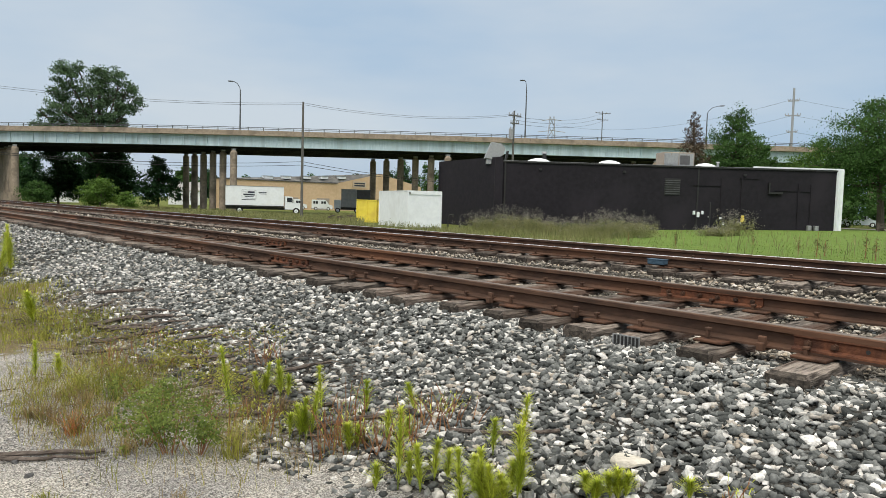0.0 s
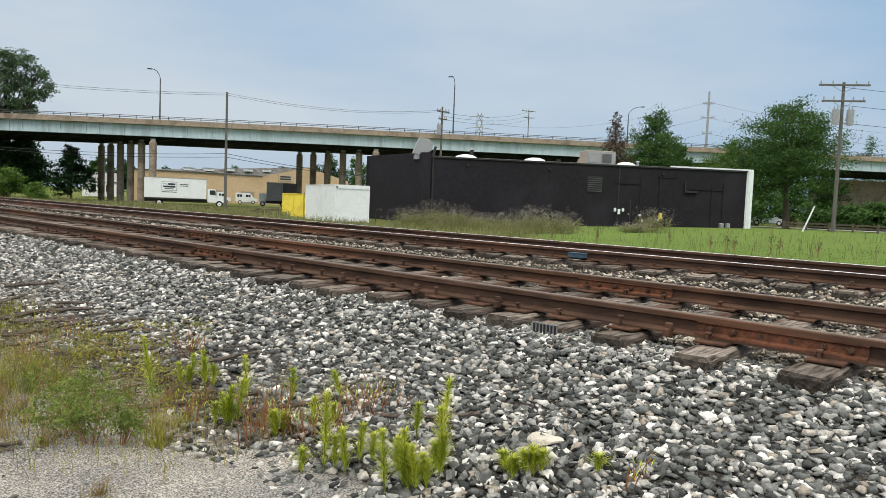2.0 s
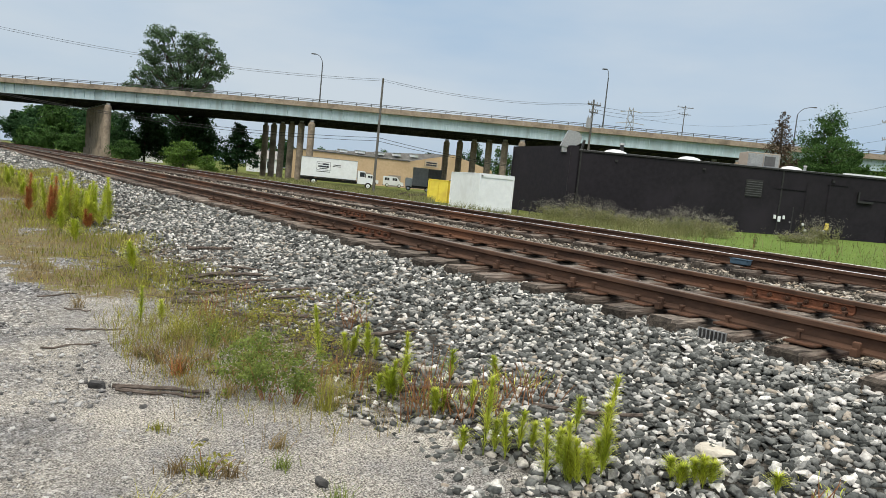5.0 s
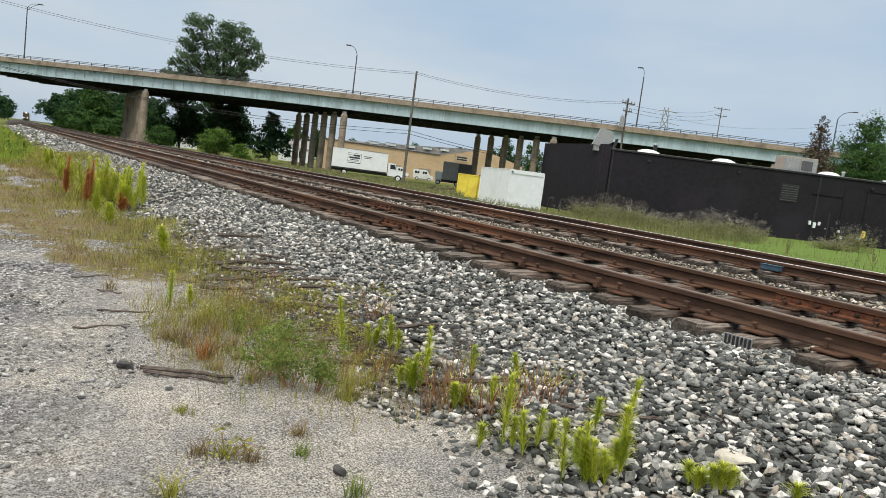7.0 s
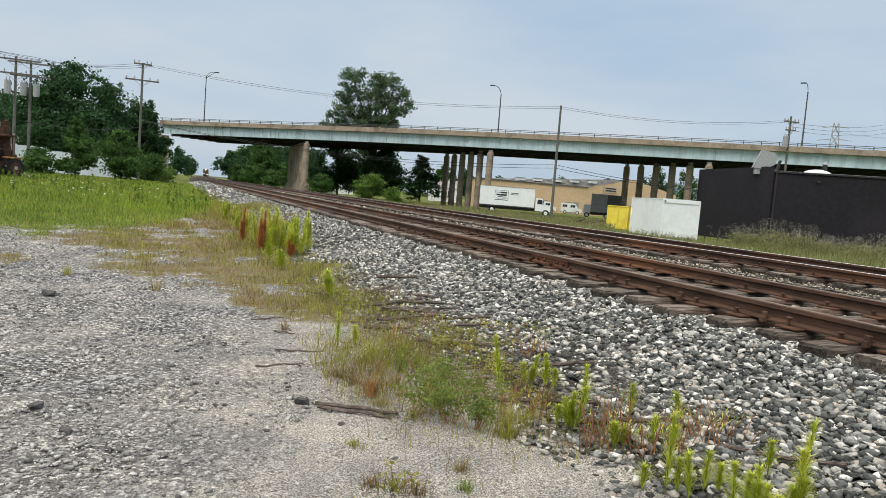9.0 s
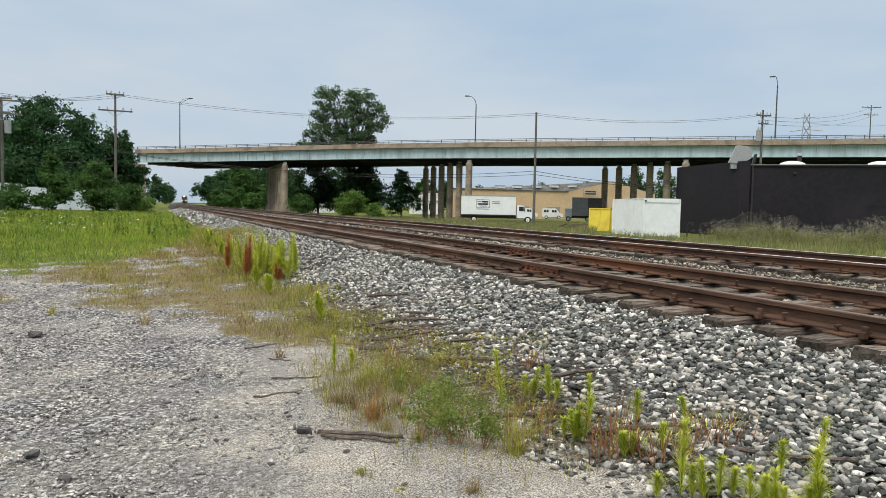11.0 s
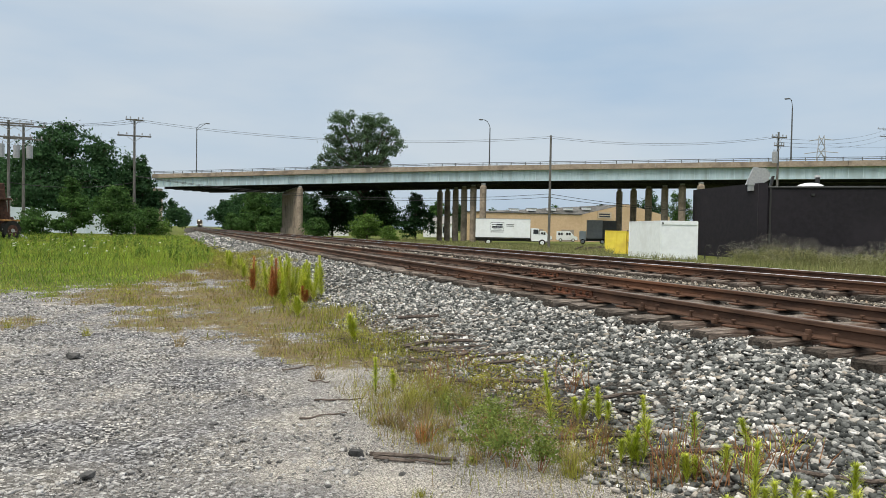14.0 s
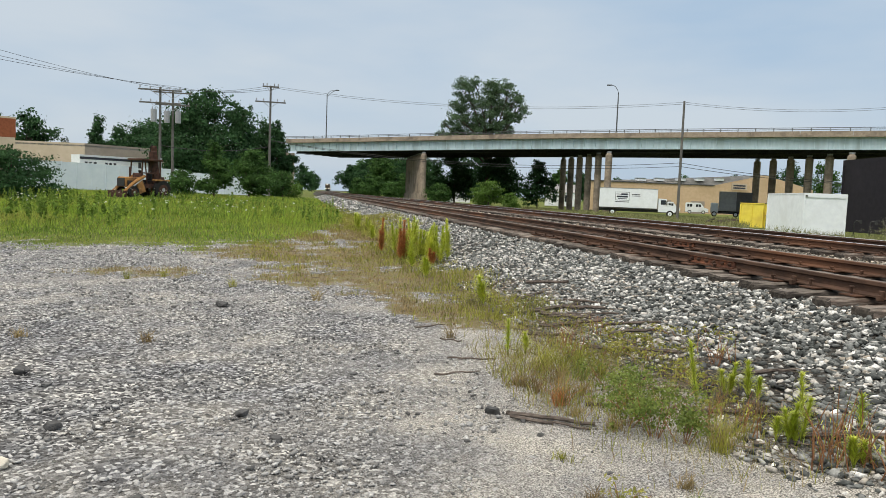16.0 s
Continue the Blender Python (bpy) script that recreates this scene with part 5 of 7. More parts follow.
def warehouse():
    K, Lf, Rg = at_az(30.85, 160), at_az(21.5, 150), at_az(37.5, 176)
    dep = Rg - K
    back = Lf + dep
    t = thing("warehouse", "long tan warehouse with low grey gabled roof", "building")
    ez = 5.35
    rz = 8.0
    part("front_wall", slab(Lf, K, -1.2, ez, 0.3), M["tan"], t)
    mid = (K + Rg) / 2
    g = bmesh.new()
    v = [g.verts.new(c) for c in ((K.x, K.y, -1.2), (Rg.x, Rg.y, -1.2), (Rg.x, Rg.y, ez), (mid.x, mid.y, rz), (K.x, K.y, ez))]
    n = Vector((-dep.y, dep.x, 0)).normalized() * 0.3
    w = [g.verts.new(q.co + n) for q in v]
    g.faces.new(v)
    g.faces.new(w[::-1])
    for i in range(5):
        g.faces.new((v[i], v[(i + 1) % 5], w[(i + 1) % 5], w[i]))
    bmesh.ops.recalc_face_normals(g, faces=g.faces)
    part("gable_wall", g, M["tan"], t)
    lm = (Lf + back) / 2
    rl = rz - 2.0
    for p0_, p1_ in ((K, Lf), (Rg, back)):
        r = bmesh.new()
        q = [r.verts.new(c) for c in ((p0_.x, p0_.y, ez + 0.02), (p1_.x, p1_.y, ez + 0.02), (lm.x, lm.y, rl + 0.05), (mid.x, mid.y, rz + 0.05))]
        fc = r.faces.new(q)
        bmesh.ops.solidify(r, geom=[fc], thickness=0.2)
        part("roof_slope", r, M["grey_roof"], t)
    u = (Lf - K).normalized()
    m = pose(K.x, K.y, 0, 0, 0, math.degrees(math.atan2(dep.y, dep.x)))
    D = dep.length
    sg = part("sign_board", boxm(4.2, 8.0, -0.15, -0.01, 4.6, 6.0, m=m), M["beige"], t, "pale sign board with dark unreadable lettering")
    for z in (5.35, 4.85):
        part("lettering", boxm(4.6, 7.6, -0.17, -0.151, z, z + 0.32, m=m), M["ink"], sg)
    ang = math.degrees(math.atan2(-u.y, -u.x))
    m2 = pose(Lf.x, Lf.y, 0, 0, 0, ang)
    LL = (K - Lf).length
    part("gutter", boxm(0, LL, -0.2, -0.01, ez - 0.1, ez + 0.1, m=m2), M["van_dark"], t)
    for f in (0.55, 0.82):
        part("loading_door", boxm(LL * f, LL * f + 3.0, -0.06, -0.01, -1.0, 1.9, m=m2), M["beige_dark"], t)
    for f in (0.15, 0.3, 0.47, 0.62, 0.78):
        p = Lf + (K - Lf) * f + dep * 0.3
        rv = thing("roof_vent", "white rooftop ventilator on the warehouse", "roof vent", pose(p.x, p.y, 5.5 + 1.1 * f))
        part("housing", boxm(-0.9, 0.9, -0.7, 0.7, 0, 0.55, bevel=0.05), M["white_paint"], rv)
        part("cap", boxm(-1.0, 1.0, -0.8, 0.8, 0.551, 0.65), M["steel_grey"], rv)


warehouse()


def simple_house(az0, az1, d, z, label):
    a, b = at_az(az0, d), at_az(az1, d)
    u = b - a
    W = u.length
    t = thing("house", label, "house", pose(a.x, a.y, -0.4, 0, 0, math.degrees(math.atan2(u.y, u.x))))
    part("wall", boxm(0, W, 0, 7, 0, z * 0.62), M["white_paint"], t)
    bm = bmesh.new()
    v = [bm.verts.new(c) for c in ((-0.3, -0.3, z * 0.62), (W + 0.3, -0.3, z * 0.62), (W + 0.3, 3.5, z), (-0.3, 3.5, z), (-0.3, 7.3, z * 0.62), (W + 0.3, 7.3, z * 0.62))]
    bm.faces.new((v[0], v[1], v[2], v[3]))
    bm.faces.new((v[3], v[2], v[5], v[4]))
    bm.faces.new((v[0], v[3], v[4]))
    bm.faces.new((v[1], v[5], v[2]))
    part("roof", bm, M["grey_roof"], t)
    for f in (0.25, 0.65):
        part("window", boxm(W * f, W * f + 0.9, -0.03, -0.001, 1.0, z * 0.5), M["glass_dark"], t)


simple_house(10.0, 12.2, 165, 4.6, "small white house behind the bridge column")
simple_house(18.2, 20.6, 170, 5.2, "small white shed behind the overpass columns")


# ---- near side field: far buildings, fence, machine ----
def left_buildings():
    K, A, B = at_az(-16.75, 112), at_az(-23, 118), at_az(-10.4, 119)
    t = thing("commercial_building", "flat-roofed beige commercial building beyond the field", "building")
    part("front_wall", slab(A, K, 0, 6.35, 0.4), M["beige"], t)
    part("side_wall", slab(K, B, 0, 6.35, 0.4), M["beige_dark"], t)
    bk = A + (B - K)
    part("roof", prism([K, B, bk, A], 6.0, 6.2), M["grey_roof"], t)
    part("coping", slab(A, K, 6.351, 6.45, 0.45), M["beige"], t)
    part("coping", slab(K, B, 6.351, 6.45, 0.45), M["beige_dark"], t)
    b0, b1 = at_az(-30, 72), at_az(-21.15, 72)
    t2 = thing("brick_building", "red brick building with beige lower wall", "building")
    part("lower_wall", slab(b0, b1, 0, 4.7, 4), M["beige"], t2)
    part("brick_band", slab(b0, b1 + (b1 - b0).normalized() * 0.05, 4.701, 6.3, 4.05), M["brick_red"], t2)
    part("coping", slab(b0, b1 + (b1 - b0).normalized() * 0.1, 6.301, 6.45, 4.1), M["beige"], t2)
    c0, c1 = at_az(-17.1, 100), at_az(-12.2, 104)
    u = c1 - c0
    W = u.length
    t3 = thing("parked_trailer", "white trailer with dark stripe and lettering behind the fence", "trailer", pose(c0.x, c0.y, 0.4, 0, 0, math.degrees(math.atan2(u.y, u.x))))
    part("body", boxm(0, W, 0, 2.5, 0.9, 4.0), M["white_paint"], t3)
    part("stripe", boxm(0, W, -0.03, -0.001, 3.55, 3.85), M["ink"], t3)
    part("roof_edge", boxm(-0.02, W + 0.02, -0.03, 2.53, 4.001, 4.1), M["white_paint"], t3)
    for x in (0.6, 3.1):
        for k in range(3):
            part("lettering", boxm(x + k * 0.55, x + k * 0.55 + 0.35, -0.02, -0.001, 2.75, 3.25), M["ink"], t3)
    part("chassis", boxm(0.5, W - 0.5, 0.4, 2.1, 0.4, 0.89), M["dark"], t3)


left_buildings()


def white_fence(az0, az1, d0, d1, top0, top1, n):
    t = thing("fence", "pale blue-white panel fence across the field", "fence")
    for k in range(n):
        f0, f1 = k / n, (k + 1) / n
        a, b = at_az(az0 + (az1 - az0) * f0, d0 + (d1 - d0) * f0), at_az(az0 + (az1 - az0) * f1, d0 + (d1 - d0) * f1)
        zt = top0 + (top1 - top0) * (f0 + f1) / 2
        part("panel", slab(a, b - (b - a) * 0.03, 0.1, zt, 0.06), M["pale_blue"], t)
        part("post", tubem((a.x, a.y, 0), (a.x, a.y, zt + 0.08), 0.07), M["pale_blue"], t)


white_fence(-23, -9.8, 84, 92, 3.3, 3.0, 14)
white_fence(-9.8, -3.6, 92, 94, 2.75, 2.35, 7)


def backhoe():
    c = at_az(-13.2, 55)
    g = float(ground_z(c.x, c.y))
    t = thing("backhoe", "rusty yellow backhoe loader standing in tall grass", "backhoe", pose(c.x, c.y, g, 0, 0, 50))
    part("hood", boxm(-1.75, -0.55, -0.45, 0.45, 0.75, 1.45, bevel=0.07), M["backhoe"], t)
    part("grille", boxm(-1.80, -1.755, -0.38, 0.38, 0.8, 1.35), M["dark"], t)
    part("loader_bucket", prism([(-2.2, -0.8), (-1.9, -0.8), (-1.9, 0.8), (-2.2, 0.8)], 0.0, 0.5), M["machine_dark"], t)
    for y in (-0.62, 0.62):
        bm = bmesh.new()
        pipe(bm, [(-2.0, y, 0.35), (-1.3, y, 1.0), (-0.35, y, 1.55)], 0.11)
        part("loader_arm", bm, M["backhoe"], t)
        part("lift_cylinder", tubem((-1.4, y, 0.7), (-0.5, y, 1.35), 0.06), M["steel_grey"], t)
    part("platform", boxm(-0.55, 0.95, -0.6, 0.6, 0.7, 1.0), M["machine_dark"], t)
    bm = bmesh.new()
    box(bm, -0.62, -0.1, -0.66, -0.45, 0.5, 1.55, m=pose(0, 0, 0, 0, -18, 0), bevel=0.03)
    part("side_tank", bm, M["backhoe"], t)
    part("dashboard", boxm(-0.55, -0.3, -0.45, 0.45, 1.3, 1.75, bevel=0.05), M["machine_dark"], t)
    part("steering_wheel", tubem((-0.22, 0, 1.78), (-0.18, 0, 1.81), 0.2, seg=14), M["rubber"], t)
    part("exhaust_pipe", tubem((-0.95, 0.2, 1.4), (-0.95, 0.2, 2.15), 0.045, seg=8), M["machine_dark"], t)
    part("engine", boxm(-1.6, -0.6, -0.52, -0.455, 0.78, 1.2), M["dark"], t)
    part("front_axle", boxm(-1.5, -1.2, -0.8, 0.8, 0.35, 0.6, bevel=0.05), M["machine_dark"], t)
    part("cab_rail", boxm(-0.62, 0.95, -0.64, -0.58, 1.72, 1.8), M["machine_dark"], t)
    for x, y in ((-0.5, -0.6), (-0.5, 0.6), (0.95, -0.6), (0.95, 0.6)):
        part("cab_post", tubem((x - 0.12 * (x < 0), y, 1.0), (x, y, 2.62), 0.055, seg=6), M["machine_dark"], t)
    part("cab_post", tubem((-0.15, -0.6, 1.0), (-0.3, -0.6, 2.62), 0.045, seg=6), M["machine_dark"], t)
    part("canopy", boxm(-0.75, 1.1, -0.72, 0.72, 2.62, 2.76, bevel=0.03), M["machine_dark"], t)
    part("seat", boxm(0.05, 0.5, -0.28, 0.28, 1.15, 1.3, bevel=0.04), M["rubber"], t)
    part("seat_back", boxm(0.42, 0.54, -0.28, 0.28, 1.3, 1.75, bevel=0.04), M["rubber"], t)
    part("mirror", boxm(-0.95, -0.78, -0.8, -0.72, 2.05, 2.45), M["dark"], t)
    bm = bmesh.new()
    box(bm, 0.78, 1.2, -0.2, 0.2, 0.7, 3.3, m=pose(0, 0, 0, 0, -3, 0), bevel=0.04)
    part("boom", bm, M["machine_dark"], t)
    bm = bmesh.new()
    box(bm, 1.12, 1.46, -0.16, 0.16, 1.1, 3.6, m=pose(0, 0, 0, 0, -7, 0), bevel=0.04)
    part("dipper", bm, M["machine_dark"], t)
    for x in (0.8, 1.32):
        part("ram", tubem((x, -0.1, 1.3), (x + 0.1, -0.1, 2.9), 0.06), M["steel_grey"], t)
    bm = bmesh.new()
    pipe(bm, [(0.85, 0, 3.0), (0.6, 0, 3.35), (0.55, 0, 3.65), (0.75, 0, 3.8), (0.95, 0, 3.5)], 0.035)
    part("hose", bm, M["rubber"], t)
    bm = bmesh.new()
    box(bm, 1.35, 1.85, -0.3, 0.3, 0.75, 1.25, m=pose(0, 0, 0, 0, -10, 0), bevel=0.08)
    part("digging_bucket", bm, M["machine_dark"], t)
    part("swing_frame", boxm(0.95, 1.35, -0.4, 0.4, 0.45, 1.05), M["backhoe"], t)
    part("stabiliser", tubem((1.3, -0.5, 0.65), (2.25, -0.7, 0.08), 0.07), M["steel_grey"], t)
    bm = bmesh.new()
    box(bm, 0.3, 1.55, -0.95, -0.5, 1.22, 1.34, bevel=0.04)
    part("fender", bm, M["backhoe"], t)
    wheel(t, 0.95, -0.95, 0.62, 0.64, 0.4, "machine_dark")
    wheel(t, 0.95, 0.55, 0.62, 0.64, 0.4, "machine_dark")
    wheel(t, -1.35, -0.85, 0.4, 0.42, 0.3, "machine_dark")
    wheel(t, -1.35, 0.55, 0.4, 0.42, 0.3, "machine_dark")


backhoe()


# ---- poles and wires ----
def utility_pole(az, d, top, arms=(), label="grey wooden utility pole", transformers=0, turn=0.0, r=0.16, lean=0.0):
    p = at_az(az, d)
    g = float(ground_z(p.x, p.y))
    t = thing("utility_pole", label, "utility pole", pose(p.x, p.y, g, 0, lean, -az + turn), group="utility poles")
    h = top - g
    part("pole", tubem((0, 0, -0.3), (0, 0, h), r, r * 0.65, seg=10), M["pole_wood"], t)
    for dz, w in arms:
        a = part("crossarm", boxm(-w, w, -0.22, -0.1, h - dz - 0.07, h - dz + 0.07), M["pole_wood"], t)
        for f in (-0.92, -0.45, 0.45, 0.92):
            bm = bmesh.new()
            tube(bm, (f * w, -0.16, h - dz + 0.07), (f * w, -0.16, h - dz + 0.16), 0.025)
            tube(bm, (f * w, -0.16, h - dz + 0.16), (f * w, -0.16, h - dz + 0.34), 0.075, 0.05)
            part("insulator", bm, M["porcelain"], a)
        for s in (-1, 1):
            part("brace", tubem((s * w * 0.5, -0.12, h - dz), (0, -0.12, h - dz - 0.6), 0.025, seg=5), M["steel_grey"], t)
    for k in range(transformers):
        x = (-0.55, 0.55, 0)[k % 3]
        can = part("transformer", tubem((x, -0.25, h - 3.4), (x, -0.25, h - 2.2), 0.28, seg=14), M["porcelain"], t, "grey cylindrical transformer")
        for q in (-0.12, 0.12):
            part("bushing", tubem((x + q, -0.25, h - 2.19), (x + q, -0.25, h - 1.95), 0.05, seg=6), M["porcelain"], can)
    return t


def wire(a, b, sag, r=0.014, label="thin black overhead wire strung between poles"):
    bm = bmesh.new()
    a, b = Vector(a), Vector(b)
    pts = []
    for k in range(17):
        f = k / 16
        q = a.lerp(b, f)
        q.z -= sag * 4 * f * (1 - f)
        pts.append(q)
    pipe(bm, pts, r, 5)
    tagged(link("overhead_wire", bm, M["wire"]), label, "wire", "overhead wires")


utility_pole(28.07, 75, 11.4, (), "tall grey wooden utility pole by the parking yard", lean=0.0)
utility_pole(44.8, 86, 12.7, ((0.6, 0.9), (1.5, 0.6)), "wooden utility pole behind the dark building", 1, 35)
utility_pole(74.05, 65, 12.0, ((0.25, 1.9), (1.5, 1.6)), "wooden utility pole with two crossarms on the lawn", 2, 20, 0.17)
utility_pole(-3.95, 80, 12.2, ((0.12, 0.85), (1.75, 1.6)), "wooden utility pole at the edge of the field", 0, 0)
utility_pole(-11.9, 76, 10.65, ((0.3, 2.0), (1.55, 1.9)), "wooden utility pole carrying transformers", 1, -10)
utility_pole(-11.0, 80, 10.95, ((0.3, 1.9), (1.55, 1.7)), "wooden utility pole carrying transformers", 2, -10)
utility_pole(7.2, 230, 8.2, ((0.3, 1.6), (1.2, 1.6)), "distant utility pole with transformer beside the line", 1, 0)
utility_pole(51.7, 190, 26.5, ((0.5, 2.2), (2.2, 1.6)), "distant utility pole beyond the overpass", 0, 30)
utility_pole(70.0, 260, 27, ((0.5, 2.2),), "distant utility pole beyond the overpass", 0, 30)

P28, P45, P74, PM4, PM12 = at_az(28.07, 75, 11.3), at_az(44.8, 86, 12.3), at_az(74.05, 65, 11.9), at_az(-3.95, 80, 12.2), at_az(-11.9, 76, 10.5)
for k in range(2):
    o = Vector((0, 0, -0.18 * k))
    wire(PM4 + o, P28 + o, 1.2)
    wire(P28 + o, P45 + o, 0.8)
for dz in (-6.0, -6.35):
    wire(P28 + Vector((0, 0, dz)), P45 + Vector((0, 0, -8.2)), 0.6, 0.025)
    wire(PM4 + Vector((0, 0, -4.6 + dz * 0.2)), P28 + Vector((0, 0, dz)), 1.2, 0.022)
for k, (dx, we) in enumerate(((-1.6, (-44.0, 40.0, 16.5)), (0.0, (-44.0, 41.0, 14.5)), (1.6, (-44.0, 42.0, 13.4)))):
    wire(PM12 + Vector((dx, 0, 0.25)), Vector(we), 1.3, 0.016)
    wire(PM12 + Vector((dx, 0, 0.25)), PM4 + Vector((dx * 0.6, 0, -0.2)), 0.5, 0.016)
wire(PM12 + Vector((0, 0, -5.5)), PM4 + Vector((0, 0, -6.5)), 0.5, 0.03)
for k in range(3):
    wire(P74 + Vector((0, 0, -0.3 - 1.4 * k)), Vector((120, -20, 13 - 1.5 * k)), 0.8, 0.018)
    wire(at_az(65.2, 220, 33 - 4.5 * k), Vector((330, 60, 34 - 4.5 * k)), 2.0, 0.03)
    wire(at_az(65.2, 220, 33 - 4.5 * k), at_az(47.8, 320, 38 - 4.5 * k), 5.0, 0.03)
    wire(at_az(51.7, 190, 26 - k), at_az(44.8, 86, 12 - 0.4 * k), 1.0, 0.02)


def mast():
    p = at_az(65.2, 220)
    t = thing("transmission_mast", "tall grey steel power mast with short arms", "power mast", pose(p.x, p.y, -0.5, 0, 0, -65))
    part("pole", tubem((0, 0, 0), (0, 0, 36.5), 0.5, 0.28, seg=10), M["steel_grey"], t)
    for z, w in ((33.0, 1.4), (29.0, 1.9), (24.5, 1.3)):
        a = part("arm", boxm(-w, w, -0.15, 0.15, z - 0.15, z + 0.15), M["steel_grey"], t)
        for s in (-1, -0.6, 0.6, 1):
            part("insulator", tubem((s * w, 0, z + 0.15), (s * w, 0, z + 0.6), 0.12, seg=6), M["porcelain"], a)


def lattice_tower():
    p = at_az(47.8, 320)
    t = thing("lattice_tower", "distant grey lattice power pylon", "power pylon", pose(p.x, p.y, -0.5, 0, 0, -47))
    for sx in (-1, 1):
        for sy in (-1, 1):
            part("leg", tubem((sx * 4, sy * 4, 0), (sx * 0.9, sy * 0.9, 42), 0.22, 0.14, seg=5), M["steel_grey"], t)
    for k in range(9):
        z0, z1 = k * 4.66, (k + 1) * 4.66
        w0, w1 = 4 - 3.1 * z0 / 42, 4 - 3.1 * z1 / 42
        for s in (-1, 1):
            part("brace", tubem((-w0, s * w0, z0), (w1, s * w1, z1), 0.1, seg=4), M["steel_grey"], t)
            part("brace", tubem((w0, s * w0, z0), (-w1, s * w1, z1), 0.1, seg=4), M["steel_grey"], t)
    for z, w in ((40, 4.5), (35, 6.0)):
        for s in (-1, 1):
            part("arm", tubem((0, 0, z + 0.8), (s * w, 0, z), 0.16, seg=5), M["steel_grey"], t)


mast()
lattice_tower()


# ---- lawn by the dark building ----
def rail_fence():
    a, b = at_az(70.9, 70), at_az(83, 66)
    t = thing("rail_fence", "low dark wooden rail fence along the lawn", "fence")
    u = b - a
    n = 8
    for k in range(n + 1):
        p = a + u * (k / n)
        g = float(ground_z(p.x, p.y))
        part("post", boxm(p.x - 0.08, p.x + 0.08, p.y - 0.08, p.y + 0.08, g - 0.1, g + 0.75), M["dead_wood"], t)
    for z in (0.35, 0.6):
        part("rail", slab(a, b, z, z + 0.12, 0.06), M["dead_wood"], t)


rail_fence()
g_ = at_az(72.1, 62)
tagged(link("marker_post", tubem((0, 0, 0), (0.75, 0, 2.1), 0.06, seg=8), M["white_paint"], m=pose(g_.x, g_.y, float(ground_z(g_.x, g_.y)) - 0.1, 0, 0, -72)), "leaning white marker post in the lawn", "marker post")


def side_road():
    a, b = at_az(67.5, 78), at_az(84, 74)
    u = (b - a).normalized()
    n = Vector((-u.y, u.x, 0))
    bm = bmesh.new()
    pts = [a - u * 6, b, b + n * 7, a - u * 6 + n * 7]
    lo = [bm.verts.new((p.x, p.y, 0.02 + float(ground_z(p.x, p.y)) + 0.12)) for p in pts]
    bm.faces.new(lo)
    bmesh.ops.recalc_face_normals(bm, faces=bm.faces)
    tagged(link("road", bm, M["asphalt"]), "pale grey side road behind the lawn", "road", kind="structure")


side_road()


def parked_car(az, d, turn, mat, label):
    p = at_az(az, d)
    t = thing("parked_car", label, "car", pose(p.x, p.y, float(ground_z(p.x, p.y)) + 0.1, 0, 0, -az + turn))
    bm = bmesh.new()
    prof = [(-2.2, 0.3), (2.2, 0.3), (2.2, 0.8), (1.3, 0.95), (0.7, 1.45), (-1.0, 1.45), (-1.7, 0.98), (-2.2, 0.9)]
    f = [bm.verts.new((x, -0.85, z)) for x, z in prof]
    k = [bm.verts.new((x, 0.85, z)) for x, z in prof]
    for i in range(len(prof)):
        bm.faces.new((f[i], f[(i + 1) % len(prof)], k[(i + 1) % len(prof)], k[i]))
    bm.faces.new(f)
    bm.faces.new(k[::-1])
    bmesh.ops.recalc_face_normals(bm, faces=bm.faces)
    b = part("body", bm, mat, t)
    part("window", boxm(-0.95, 0.65, -0.865, -0.851, 0.98, 1.38), M["glass_dark"], b)
    for x in (-1.35, 1.35):
        wheel(t, x, -0.88, 0.32, 0.32, 0.2)


parked_car(69.8, 104, 0, M["pale_blue"], "pale blue parked car glimpsed beyond the tree")


